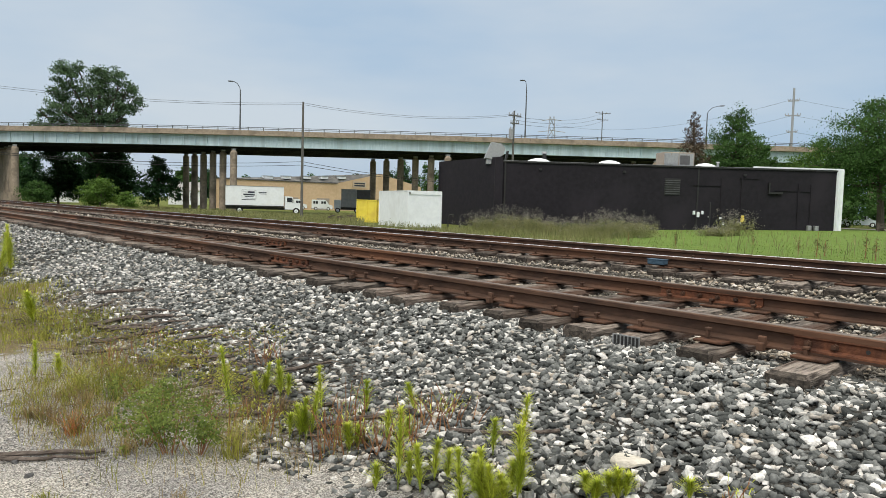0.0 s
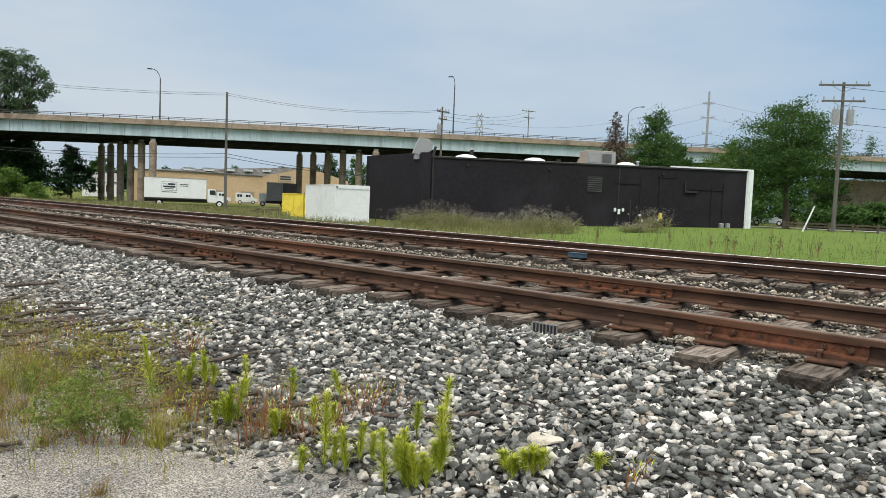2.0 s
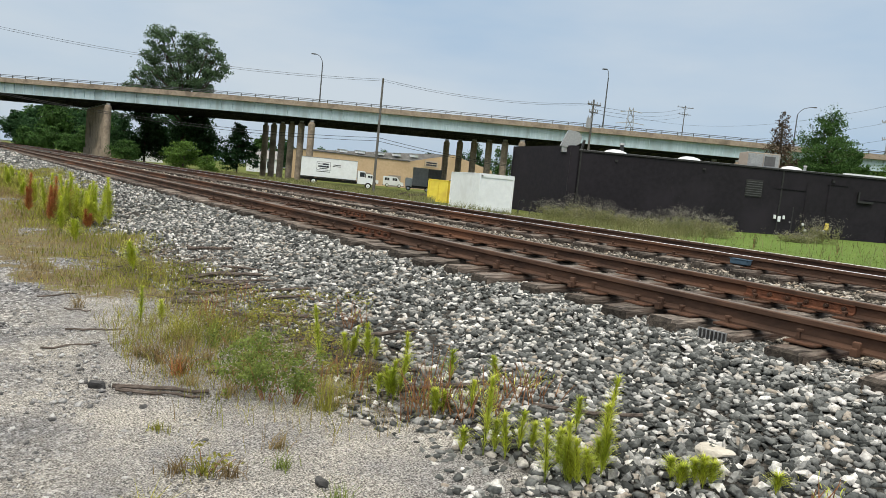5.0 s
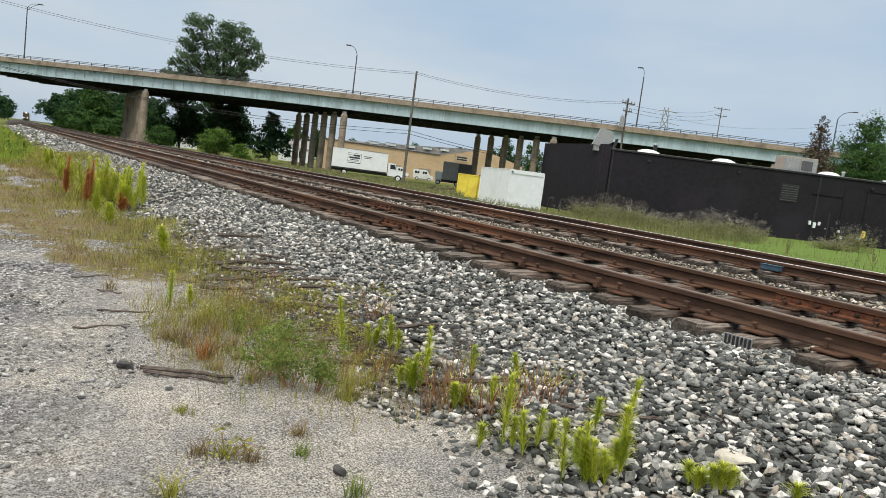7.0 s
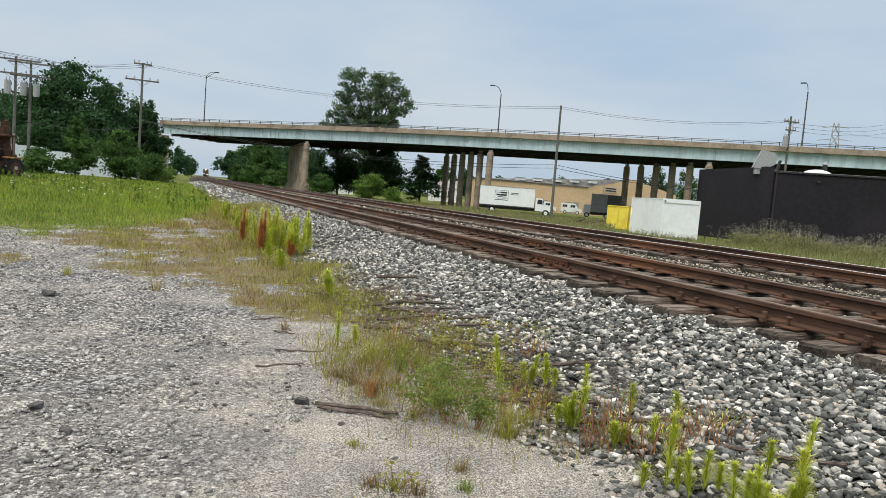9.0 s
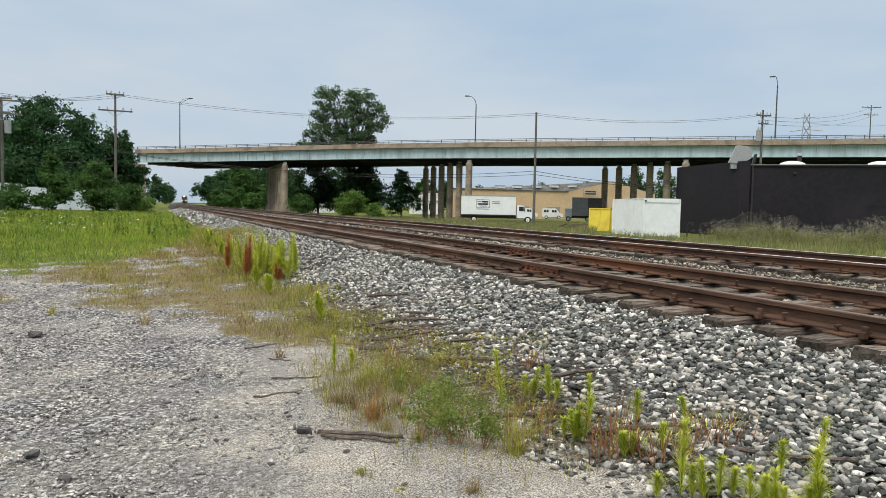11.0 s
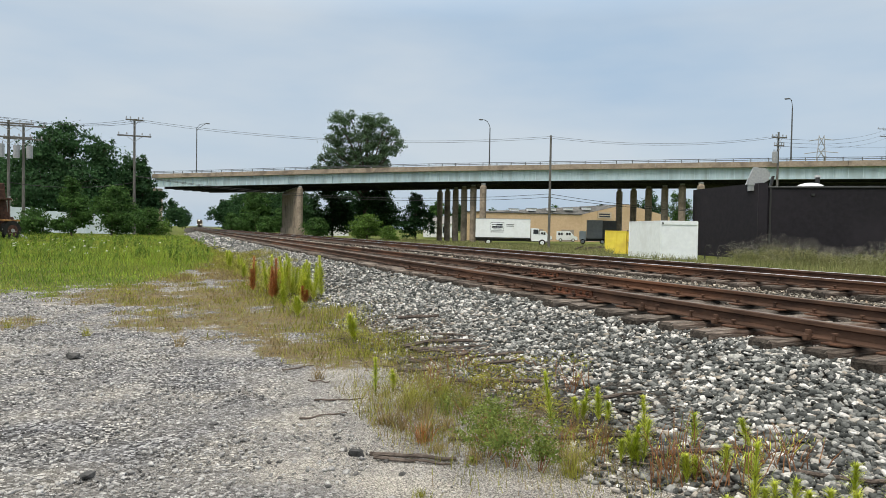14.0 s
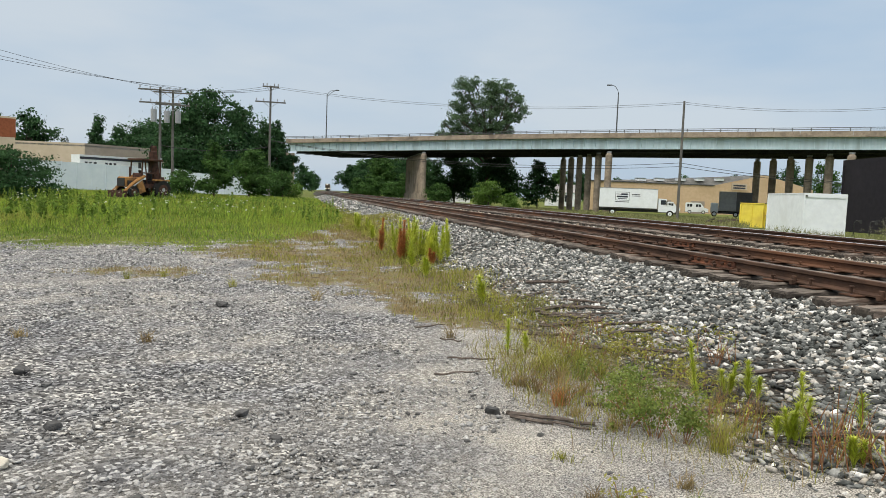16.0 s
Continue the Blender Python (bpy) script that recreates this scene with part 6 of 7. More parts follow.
def freight_train():
    y0 = 470.0
    for k in range(6):
        y = y0 + k * 17.5
        x = float(track_x(y)) + R3 + GAUGE / 2
        x2 = float(track_x(y + 17.5)) + R3 + GAUGE / 2
        m = pose(x, y, MAIN_Z, 0, 0, -math.degrees(math.atan2(x2 - x, 17.5)))
        if k == 0:
            t = thing("locomotive", "distant dark freight locomotive with lit headlights", "locomotive", m)
            part("cab", boxm(-1.5, 1.5, 1.2, 4.5, 1.1, 4.6, bevel=0.1), M["train_orange"], t)
            part("nose", boxm(-1.2, 1.2, 0, 1.2, 1.1, 3.1, bevel=0.1), M["train_orange"], t)
            part("body", boxm(-1.3, 1.3, 4.6, 16.5, 1.1, 4.4), M["train_orange"], t)
            part("frame", boxm(-1.5, 1.5, -0.3, 16.8, 0.35, 1.09), M["dark"], t)
            for yy in (1.5, 3.2, 12.5, 14.2):
                part("wheel", tubem((-0.8, yy, 0.46), (0.8, yy, 0.46), 0.455, seg=14), M["dark"], t)
            for sx, z in ((-0.22, 4.2), (0.22, 4.2), (-0.95, 1.6), (0.95, 1.6)):
                part("headlight", tubem((sx, 1.15 if z > 3 else -0.1, z), (sx, 1.0 if z > 3 else -0.25, z), 0.2, seg=12), M["headlight"], t)
        else:
            t = thing("freight_car", "distant grey covered freight car", "freight car", m, group="freight cars")
            part("body", boxm(-1.5, 1.5, 0.4, 16.8, 1.1, 4.4, bevel=0.1), M["van_grey"], t)
            part("frame", boxm(-1.3, 1.3, 0, 17.2, 0.4, 1.09), M["dark"], t)
            for yy in (1.5, 3.2, 13.5, 15.2):
                part("wheel", tubem((-0.8, yy, 0.46), (0.8, yy, 0.46), 0.455, seg=14), M["dark"], t)


freight_train()
# ---- trees ----
def leaf_cloud(rng, lobes, n, size, droop=0.0, sprays=0):
    """Small folded leaves in ellipsoid lobes: vertices and triangles. sprays: leafy twigs to each lobe, with gaps between them."""
    lob = np.array(lobes, float)
    vol = (lob[:, 3] * lob[:, 4] * lob[:, 5]) ** 0.67
    pick = rng.choice(len(lob), n, p=vol / vol.sum())
    d = rng.normal(size=(n, 3))
    d /= np.linalg.norm(d, axis=1)[:, None]
    rad = rng.random(n) ** 0.36 * (1 + 0.16 * rng.normal(size=n))
    if sprays:
        tips = rng.normal(size=(len(lob), sprays, 3))
        tips /= np.linalg.norm(tips, axis=2)[..., None]
        tips *= rng.uniform(0.45, 1.12, (len(lob), sprays))[..., None]
        wide = rng.uniform(0.2, 0.38, (len(lob), sprays))
        which = rng.integers(0, sprays, n)
        off = rng.normal(size=(n, 3)) * wide[pick, which][:, None] * np.array([0.8, 0.8, 0.5])
        rel = tips[pick, which] + off
        C = lob[pick, :3] + rel * lob[pick, 3:6]
        d = rel / np.maximum(np.linalg.norm(rel, axis=1), 1e-6)[:, None]
    else:
        C = lob[pick, :3] + d * rad[:, None] * lob[pick, 3:6]
    s = size * rng.uniform(0.55, 1.35, n)
    nrm = d + 0.9 * rng.normal(size=(n, 3)) + np.array([0, 0, 0.5])
    nrm /= np.linalg.norm(nrm, axis=1)[:, None]
    a = np.cross(nrm, rng.normal(size=(n, 3)))
    a /= np.linalg.norm(a, axis=1)[:, None]
    b = np.cross(nrm, a)
    k = s[:, None]
    V = np.stack([C - a * k, C + b * k * 0.55 + nrm * k * 0.18, C + a * k - nrm * k * droop, C - b * k * 0.55 + nrm * k * 0.18], 1).reshape(-1, 3)
    base = 4 * np.arange(n)[:, None]
    F = np.concatenate([base + np.array([0, 1, 2]), base + np.array([0, 2, 3])])
    return V, F


def tree(name, x, y, lobes, n, size, leaf, trunk_h, trunk_r, label, seed, category="tree", group="", limbs=True, sprays=18):
    """lobes: centre and half-axes, metres from the trunk's foot."""
    rng = np.random.default_rng(seed)
    rg = random.Random(seed)
    t = thing(name, label, category, pose(x, y, float(ground_z(x, y))), group=group)
    V, F = leaf_cloud(rng, lobes, int(n * 2.6), size * 0.66, sprays=sprays)
    quick_mesh("crown", V, F, [leaf], parent=t)
    bm = bmesh.new()
    prev, r = Vector((0, 0, -0.2)), trunk_r
    for i in range(1, 5):
        q = Vector((rg.uniform(-0.12, 0.12) * trunk_r * 4, rg.uniform(-0.12, 0.12) * trunk_r * 4, trunk_h * i / 4))
        tube(bm, prev, q, r * 1.0, r * 0.85, seg=9)
        prev, r = q, r * 0.85
    part("trunk", bm, M["bark"], t)
    if limbs:
        for L in lobes:
            c = Vector(L[:3])
            st = Vector((0, 0, min(trunk_h * rg.uniform(0.55, 1.0), c.z)))
            midp = st.lerp(c, 0.55) + Vector((0, 0, 0.08 * (c - st).length))
            bm = bmesh.new()
            tube(bm, st, midp, trunk_r * 0.42, trunk_r * 0.26, seg=6)
            tube(bm, midp, c, trunk_r * 0.26, trunk_r * 0.1, seg=6)
            for k in range(3):
                e = c + Vector((rg.uniform(-0.8, 0.8) * L[3], rg.uniform(-0.8, 0.8) * L[4], rg.uniform(-0.3, 0.8) * L[5]))
                tube(bm, midp.lerp(c, 0.6), e, trunk_r * 0.14, trunk_r * 0.04, seg=4)
            part("limb", bm, M["bark"], t)
    return t


def random_lobes(seed, w, z0, z1, n, taper=0.6, core=True):
    """A crown w metres wide between z0 and z1 made of n uneven lobes."""
    rg = random.Random(seed)
    out = []
    H = z1 - z0
    for i in range(n):
        f = (i + 0.5) / n
        z = z0 + H * (0.12 + 0.80 * f)
        reach = (w / 2) * (math.sin(math.pi * min(0.18 + 0.78 * f, 0.98)) ** 0.7) * (1 - (1 - taper) * f * f)
        a = rg.uniform(0, 6.28) + i * 2.4
        off = reach * rg.uniform(0.35, 0.72)
        s = reach * rg.uniform(0.36, 0.55) + 0.25
        out.append((off * math.cos(a), off * math.sin(a), z, s, s, s * rg.uniform(0.6, 0.85)))
    if core:
        out.append((0, 0, z0 + H * 0.5, w * 0.24, w * 0.24, H * 0.34))
        out.append((0, 0, z1 - H * 0.14, w * 0.15, w * 0.15, H * 0.14))
    return out


def place_tree(az, d, top, width, z0, n, leaf, label, seed, name="tree", size=0.26, lobes=14, trunk=None, taper=0.6, category="tree", tr=None, lift=0.0):
    p = at_az(az, d)
    g = float(ground_z(p.x, p.y))
    return tree(name, p.x, p.y, random_lobes(seed, width, z0 - g, top - g, lobes, taper), n, size, leaf, trunk or (top - g) * 0.6, tr or max(0.1, width * 0.022), label, seed, category)


# beyond the overpass
def tall_tree():
    """Three upright plumes and a spreading side limb on the right."""
    p = at_az(13.52, 140)
    rg = random.Random(9)
    L = []
    for cx, cz, s in ((-5.6, 23.8, 1.7), (-3.9, 24.6, 1.1), (-6.6, 22.3, 1.7), (-7.0, 19.5, 1.9), (-7.6, 16.7, 1.6), (-4.4, 20.4, 2.1), (-4.6, 17.2, 2.1), (-2.0, 18.6, 2.0), (-0.2, 23.2, 1.8), (1.6, 23.9, 1.9), (3.2, 22.8, 1.5), (0.2, 20.3, 2.1), (2.4, 20.0, 2.0), (5.2, 21.4, 1.6),
                      (6.5, 22.0, 0.9), (6.1, 19.2, 1.5), (4.5, 18.0, 1.8), (1.8, 17.3, 2.1), (-1.3, 15.8, 2.1), (-4.4, 15.0, 2.1), (-7.0, 14.6, 1.6), (4.1, 15.6, 1.4), (4.9, 14.2, 1.3), (2.2, 14.4, 1.6), (0.2, 13.6, 2.2), (-2.6, 13.0, 2.2), (-6.0, 12.6, 1.6), (-9.6, 15.6, 1.0), (-9.8, 13.0, 1.6)):
        L.append((cx * 0.9, rg.uniform(-2.5, 2.5), 12 + (cz - 12) * 0.95, s * 1.03, s * 1.1, s * 0.95))
    tree("tall_tree", p.x, p.y, L, 12000, 0.27, M["leaf_tall"], 12, 0.55, "tall loose-crowned deciduous tree rising behind the overpass", 31)


tall_tree()
for az, d, top, w, z0, sd in ((10.9, 143, 10.5, 10.0, -0.3, 41), (14.9, 136, 11.0, 10, -0.3, 42), (12.9, 150, 10.5, 10, -0.3, 43)):
    place_tree(az, d, top, w, z0, 4200, M["leaf"], "dense dark green tree under the overpass", sd, size=0.34, taper=0.9)
place_tree(17.5, 122, 8.0, 6.5, -0.3, 3800, M["leaf"], "dark green spreading tree beside the bridge columns", 44, size=0.25, taper=0.45)
place_tree(13.6, 108, 3.7, 6.0, -0.4, 2600, M["leaf_light"], "bright green rounded shrub below the overpass", 45, "shrub", 0.2, 10, 1.5, category="shrub")
place_tree(15.3, 108, 2.0, 4.0, -0.5, 1200, M["leaf_light"], "low bright green shrub below the overpass", 46, "shrub", 0.18, 8, 0.8, category="shrub")
place_tree(9.4, 150, 9.0, 6.0, -0.3, 2200, M["leaf"], "dark green tree behind the bridge pier", 48, size=0.3, taper=0.8)
place_tree(9.6, 118, 3.2, 5.0, -0.4, 1700, M["leaf_mid"], "rounded dark shrub beside the bridge pier", 47, "shrub", 0.2, 9, 1.2, category="shrub")
rg_ = random.Random(77)
for k in range(9):
    az = 2.75 + 0.75 * k
    place_tree(az, 235 + 12 * (k % 3) + (45 if k < 2 else 0), (10.5 if k < 1 else 14.5) + rg_.uniform(-1.2, 1.6), 12.5, -0.4, 2600, M["leaf_mid"] if k % 2 else M["leaf"], "distant green tree beside the railway line", 100 + k, size=0.6, lobes=11, taper=0.8)
for k in range(6):
    place_tree(3.2 + 0.9 * k, 205 - 6 * k, 4.6 + rg_.uniform(-0.6, 1.6), 6.5, -0.4, 1100, M["leaf_mid"], "distant shrub beside the railway line", 120 + k, "shrub", 0.4, 8, 2, category="shrub")
for k, (az, d, top) in enumerate(((-1.1, 300, 12.0), (-0.3, 340, 10), (-2.2, 260, 11))):
    place_tree(az, d, top, 9, 0, 1500, M["leaf"], "distant tree on the far side of the line", 130 + k, size=0.6, lobes=10, taper=0.8)
for k, (az, d, top, w) in enumerate(((23.8, 260, 9.6, 10), (25.0, 262, 9.0, 9), (26.0, 270, 9.3, 8), (28.8, 255, 10.8, 8), (32.3, 250, 11.2, 10), (33.6, 255, 11, 8), (36.2, 225, 14.5, 10), (38.0, 215, 14.0, 10), (35.0, 240, 12, 8), (19.4, 190, 9.5, 8), (20.9, 200, 9, 9))):
    place_tree(az, d, top, w, 0, 1500, M["leaf_mid"] if k % 2 else M["leaf"], "distant tree behind the tan warehouse", 140 + k, size=0.5, lobes=10, taper=0.8)

# field edge on the near side
place_tree(-8.6, 100, 14.4, 13.5, 0.4, 9500, M["leaf"], "large dense dark green tree at the field edge", 51, size=0.3, lobes=20, taper=0.75)
place_tree(-5.9, 102, 12.8, 9.0, 0.4, 4800, M["leaf"], "large dense dark green tree at the field edge", 52, size=0.3, lobes=16, taper=0.7)
place_tree(-4.2, 106, 11.2, 8.0, 0.4, 3600, M["leaf"], "dark green tree beside the overpass end", 53, size=0.3, lobes=14, taper=0.6)
place_tree(-3.3, 104, 10.6, 4.8, 0.4, 2900, M["leaf"], "dark green tree beside the overpass end", 54, size=0.3, lobes=12, taper=0.6)
place_tree(-12.9, 126, 11.2, 14, 0.4, 6500, M["leaf"], "dark green tree behind the beige building", 55, size=0.32, lobes=14, taper=0.8)
place_tree(-14.3, 128, 10.6, 9, 0.4, 3200, M["leaf"], "dark green tree behind the beige building", 155, size=0.32, lobes=12, taper=0.8)
place_tree(-15.9, 132, 12.2, 6, 0.4, 2400, M["leaf"], "slim dark green tree behind the beige building", 56, size=0.32, lobes=9, taper=0.5)
place_tree(-20.2, 130, 12.0, 11, 0.4, 3600, M["leaf"], "dark green tree behind the beige building", 57, size=0.34, lobes=12, taper=0.7)
place_tree(-22.3, 128, 12.0, 9, 0.4, 2600, M["leaf"], "dark green tree behind the brick building", 58, size=0.34, lobes=12, taper=0.7)
place_tree(-17.9, 140, 8.6, 4, 0.4, 900, M["needle"], "small dark conifer behind the beige building", 59, size=0.3, lobes=7, taper=0.3)
place_tree(-8.1, 70, 5.5, 3.6, 0.2, 3400, M["leaf_mid"], "upright green bush in the field", 61, "bush", 0.17, 12, 2.2, 0.35, category="bush")
place_tree(-5.5, 74, 5.0, 5.2, 0.3, 3600, M["leaf_mid"], "broad rounded green bush in the field", 62, "bush", 0.18, 12, 2.0, 0.8, category="bush")
place_tree(-10.4, 72, 2.6, 4.2, 0.2, 1700, M["leaf_mid"], "low green bush behind the backhoe", 63, "bush", 0.17, 9, 1.0, 0.8, category="bush")
place_tree(-2.9, 82, 3.2, 4.0, 0.2, 1700, M["leaf_mid"], "low green bush beside the utility pole", 64, "bush", 0.17, 9, 1.0, 0.8, category="bush")
place_tree(-21.7, 45, 2.9, 4.0, 0.1, 3600, M["leaf"], "dense dark green bush in the tall grass", 65, "bush", 0.12, 12, 1.2, 0.8, category="bush")
place_tree(-2.4, 85, 1.7, 4.0, 0.2, 1000, M["leaf_light"], "low mound of green scrub beside the tracks", 66, "bush", 0.16, 8, 0.6, 0.8, category="bush")

# lawn side
def lawn_tree():
    p = at_az(71.0, 77)
    g = float(ground_z(p.x, p.y))
    L = random_lobes(71, 12.6, 2.6, 12.9, 34, 0.6)
    tree("shade_tree", p.x, p.y, L, 17000, 0.155, M["leaf_mid"], 7.5, 0.36, "broad green maple tree on the lawn", 71)


lawn_tree()
place_tree(61.5, 82, 12.6, 9.6, 2.5, 9500, M["leaf_mid"], "bushy green tree behind the dark building", 72, size=0.165, lobes=16, taper=0.45)
place_tree(63.4, 84, 9.0, 4.0, 2.5, 1800, M["leaf_mid"], "bushy green tree behind the dark building", 73, size=0.22, lobes=9, taper=0.6)
place_tree(67.2, 84, 9.5, 6.0, 2.0, 4200, M["leaf_light"], "lighter green tree beside the lawn", 74, size=0.16, lobes=11, taper=0.55)
place_tree(47.9, 92, 7.2, 3.0, 2.0, 900, M["leaf_light"], "light green treetop behind the dark roof", 75, size=0.2, lobes=7)


def conifer(az, d, top, w, seed):
    p = at_az(az, d)
    g = float(ground_z(p.x, p.y))
    H = top - g
    rg = random.Random(seed)
    L = []
    for i in range(34):
        f = i / 33
        r = (w / 2) * (1 - f) ** 0.8 + 0.12
        a = i * 2.399
        L.append((0.55 * r * math.cos(a), 0.55 * r * math.sin(a), H * (0.1 + 0.88 * f), 0.55 * r + 0.1, 0.55 * r + 0.1, 0.35 + 0.2 * r))
    tree("conifer", p.x, p.y, L, 5200, 0.16, M["needle_brown"], H * 0.9, 0.2, "browning spruce tree behind the dark building", seed, limbs=False, sprays=0)


conifer(58.5, 78, 11.7, 6.0, 81)
for k, (az, d, top, w) in enumerate(((73.6, 140, 10.5, 8), (76.0, 190, 20, 9), (77.5, 190, 19, 9), (75.0, 88, 2.6, 5), (77.0, 90, 3.0, 5), (72.9, 90, 2.0, 4), (69.0, 104, 5.0, 8), (71.5, 108, 5.5, 8), (67.0, 106, 4.5, 7))):
    place_tree(az, d, top, w, 0, 1500, M["leaf_mid"], "distant tree beyond the lawn" if top > 5 else "low shrub behind the side road", 160 + k, "tree" if top > 5 else "shrub", 0.3, 9, taper=0.8, category="tree" if top > 5 else "shrub")


# ---- grass ----
def blades(rng, x, y, h, w, lean=0.35):
    """Bent two-segment blades: vertices and triangles."""
    n = len(x)
    z = ground_z(x, y) - 0.01
    a = rng.uniform(0, 2 * np.pi, n)
    side = np.stack([np.cos(a), np.sin(a), np.zeros(n)], -1) * w[:, None]
    b = a + np.pi / 2 + rng.normal(0, 0.6, n)
    bend = np.stack([np.cos(b), np.sin(b), np.zeros(n)], -1) * (h * lean * rng.uniform(0.2, 1.4, n))[:, None]
    P = np.stack([x, y, z], -1)
    up = np.zeros((n, 3))
    up[:, 2] = h
    mid = P + up * 0.55 + bend * 0.3
    tip = P + up + bend
    V = np.stack([P - side, P + side, mid + side * 0.75, mid - side * 0.75, tip], 1).reshape(-1, 3)
    k = 5 * np.arange(n)[:, None]
    F = np.concatenate([k + np.array([0, 1, 2]), k + np.array([0, 2, 3]), k + np.array([3, 2, 4])])
    return V, F


def grass(name, label, mat, x, y, h, w, seed, lean=0.35):
    V, F = blades(np.random.default_rng(seed), x, y, h, w, lean)
    tagged(quick_mesh(name, V, F, [mat]), label, "grass", kind="stuff")


def build_grass():
    rng = np.random.default_rng(21)
    # tall field
    n = 190000
    y = 12 + 76 * rng.random(n) ** 1.5
    x = 3.0 - rng.random(n) * (8 + 0.62 * y)
    d = np.hypot(x, y)
    keep = (rng.random(n) < smooth(0.1, 0.8, zone_green(x, y))) & (x - track_x(y) < 1.6)
    x, y, d = x[keep], y[keep], d[keep]
    patch = 0.6 + 0.4 * np.sin(x * 0.5 + 0.3 * y) * np.sin(0.23 * y - 0.4 * x) + 0.25 * patchy(0.6 * x, 0.6 * y)
    h = (0.035 + 0.36 * smooth(16, 30, y - 0.15 * x)) * np.maximum(patch, 0.15) * rng.uniform(0.4, 1.35, len(x)) * (1 - 0.5 * smooth(30, 55, d)) + 0.03
    w = 0.0022 + 0.0002 * d
    deep = rng.random(len(x)) < 0.2 + 0.45 * patchy(0.35 * x + 3, 0.35 * y)
    dull = ~deep & (rng.random(len(x)) < 0.22 + 0.3 * patchy(0.5 * x, 0.4 * y + 2))
    for sel, nm, lb, mt, sd in ((~deep & ~dull, "field_grass", "tall green grass and weeds in the field", M["grass_field"], 1), (deep, "field_weeds", "darker broad green weeds in the field", M["grass_deep"], 13), (dull, "ripe_grass", "ripening olive grass heads in the field", M["grass_olive"], 14)):
        grass(nm, lb, mt, x[sel], y[sel], h[sel] * (1.15 if sd == 13 else 1), w[sel] * (1.6 if sd == 13 else 1), sd, 0.6)
    # taller spikes in loose groups
    n = 900
    y = 19 + 34 * rng.random(n) ** 1.2
    x = 1.0 - rng.random(n) * (5 + 0.5 * y)
    keep = (zone_green(x, y) > 0.7) & (np.sin(0.7 * x + 0.3 * y) + np.sin(0.5 * y - 0.4 * x) + 0.6 * rng.normal(size=n) > 0.7 - 0.9 * smooth(-4, -12, x))
    x, y = x[keep], y[keep]
    hs = rng.uniform(0.45, 0.95, len(x)) * (1 - 0.25 * smooth(35, 50, y))
    lob = [(a, b, float(ground_z(a, b)) + c * 0.62, 0.045, 0.045, c * 0.38) for a, b, c in zip(x, y, hs)]
    V, F = leaf_cloud(rng, lob, 26 * len(x), 0.05)
    tagged(quick_mesh("seed_stalks", V, F, [M["grass_deep"]]), "dark upright leafy stalks standing in the field", "grass", kind="stuff")
    # dry turf
    n = 130000
    y = 6 + 26 * rng.random(n) ** 1.4
    x = rng.uniform(-5, 2.8, n)
    zd = zone_dry(x, y)
    keep = rng.random(n) < smooth(0.3, 0.95, zd) ** 1.3
    x, y = x[keep], y[keep]
    d = np.hypot(x, y)
    grn = 0.3 + 0.6 * patchy(0.8 * x + 5, 0.8 * y) + 0.25 * smooth(0.2, 1.4, x) > rng.random(len(x))
    h = rng.uniform(0.015, 0.09, len(x)) * np.where(y > 18, 1.6, 1) * np.where(grn, 1.15, 0.8) * (1 + 0.6 * patchy(1.7 * x, 1.7 * y))
    w = 0.0014 + 0.00022 * d
    grass("dry_grass", "short dry tan grass on the lot edge", M["grass_dry"], x[~grn], y[~grn], h[~grn], w[~grn], 3, 0.9)
    grass("short_grass", "short olive green grass on the lot edge", M["grass_olive"], x[grn], y[grn], h[grn], w[grn], 4, 0.7)
    # weed patch at the foot of the bank
    n = 22000
    y = rng.uniform(2.9, 7.4, n)
    x = 1.15 + 0.10 * (y - 4.6) * (y > 4.6) + 0.45 * smooth(4.4, 3.0, y) + rng.normal(0, 0.33, n)
    keep = (rng.random(n) < np.exp(-((y - 4.9) / 1.3) ** 2) * (0.6 + 0.6 * patchy(2.1 * x, 1.9 * y))) & (x > 0.6) & (x < 2.4)
    x, y = x[keep], y[keep]
    third = rng.integers(0, 3, len(x))
    h = rng.uniform(0.03, 0.15, len(x)) * (1.2 - 0.4 * np.abs(x - 1.2))
    w = rng.uniform(0.001, 0.0024, len(x))
    for k, (nm, lb, mt) in enumerate((("dry_grass", "dry tan grass among the weeds", M["grass_dry"]), ("short_grass", "olive green grass among the weeds", M["grass_olive"]), ("olive_weeds", "olive weeds among the wood splinters", M["weed_olive"]))):
        q = third == k
        grass(nm, lb, mt, x[q], y[q], h[q], w[q], 5 + k, 0.8)
    # dead stems, bark and splinters lying in the weeds
    n = 4600
    y = 3.1 + 6.5 * rng.random(n)
    x = 1.75 + rng.normal(0, 0.38, n) - 0.25 * smooth(5.2, 4.2, y) + 0.15 * smooth(4.0, 2.8, y)
    keep = (rng.random(n) < 0.55 + 0.5 * patchy(1.4 * x, 1.2 * y)) & (x > 0.95 + 0.55 * smooth(4.4, 3.4, y))
    x, y = x[keep], y[keep]
    n = len(x)
    a = rng.normal(-0.5, 1.1, n)
    half = (0.015 + 0.075 * rng.random(n) ** 2.5)
    wid = rng.uniform(0.0015, 0.0055, n) * (1 + 4 * half)
    ax = np.stack([np.cos(a), np.sin(a), rng.normal(0, 0.12, n)], -1) * half[:, None]
    sd = np.stack([-np.sin(a), np.cos(a), np.zeros(n)], -1) * wid[:, None]
    up = np.zeros((n, 3))
    up[:, 2] = wid
    P = np.stack([x, y, ground_z(x, y) + 0.012 + 0.03 * rng.random(n)], -1)
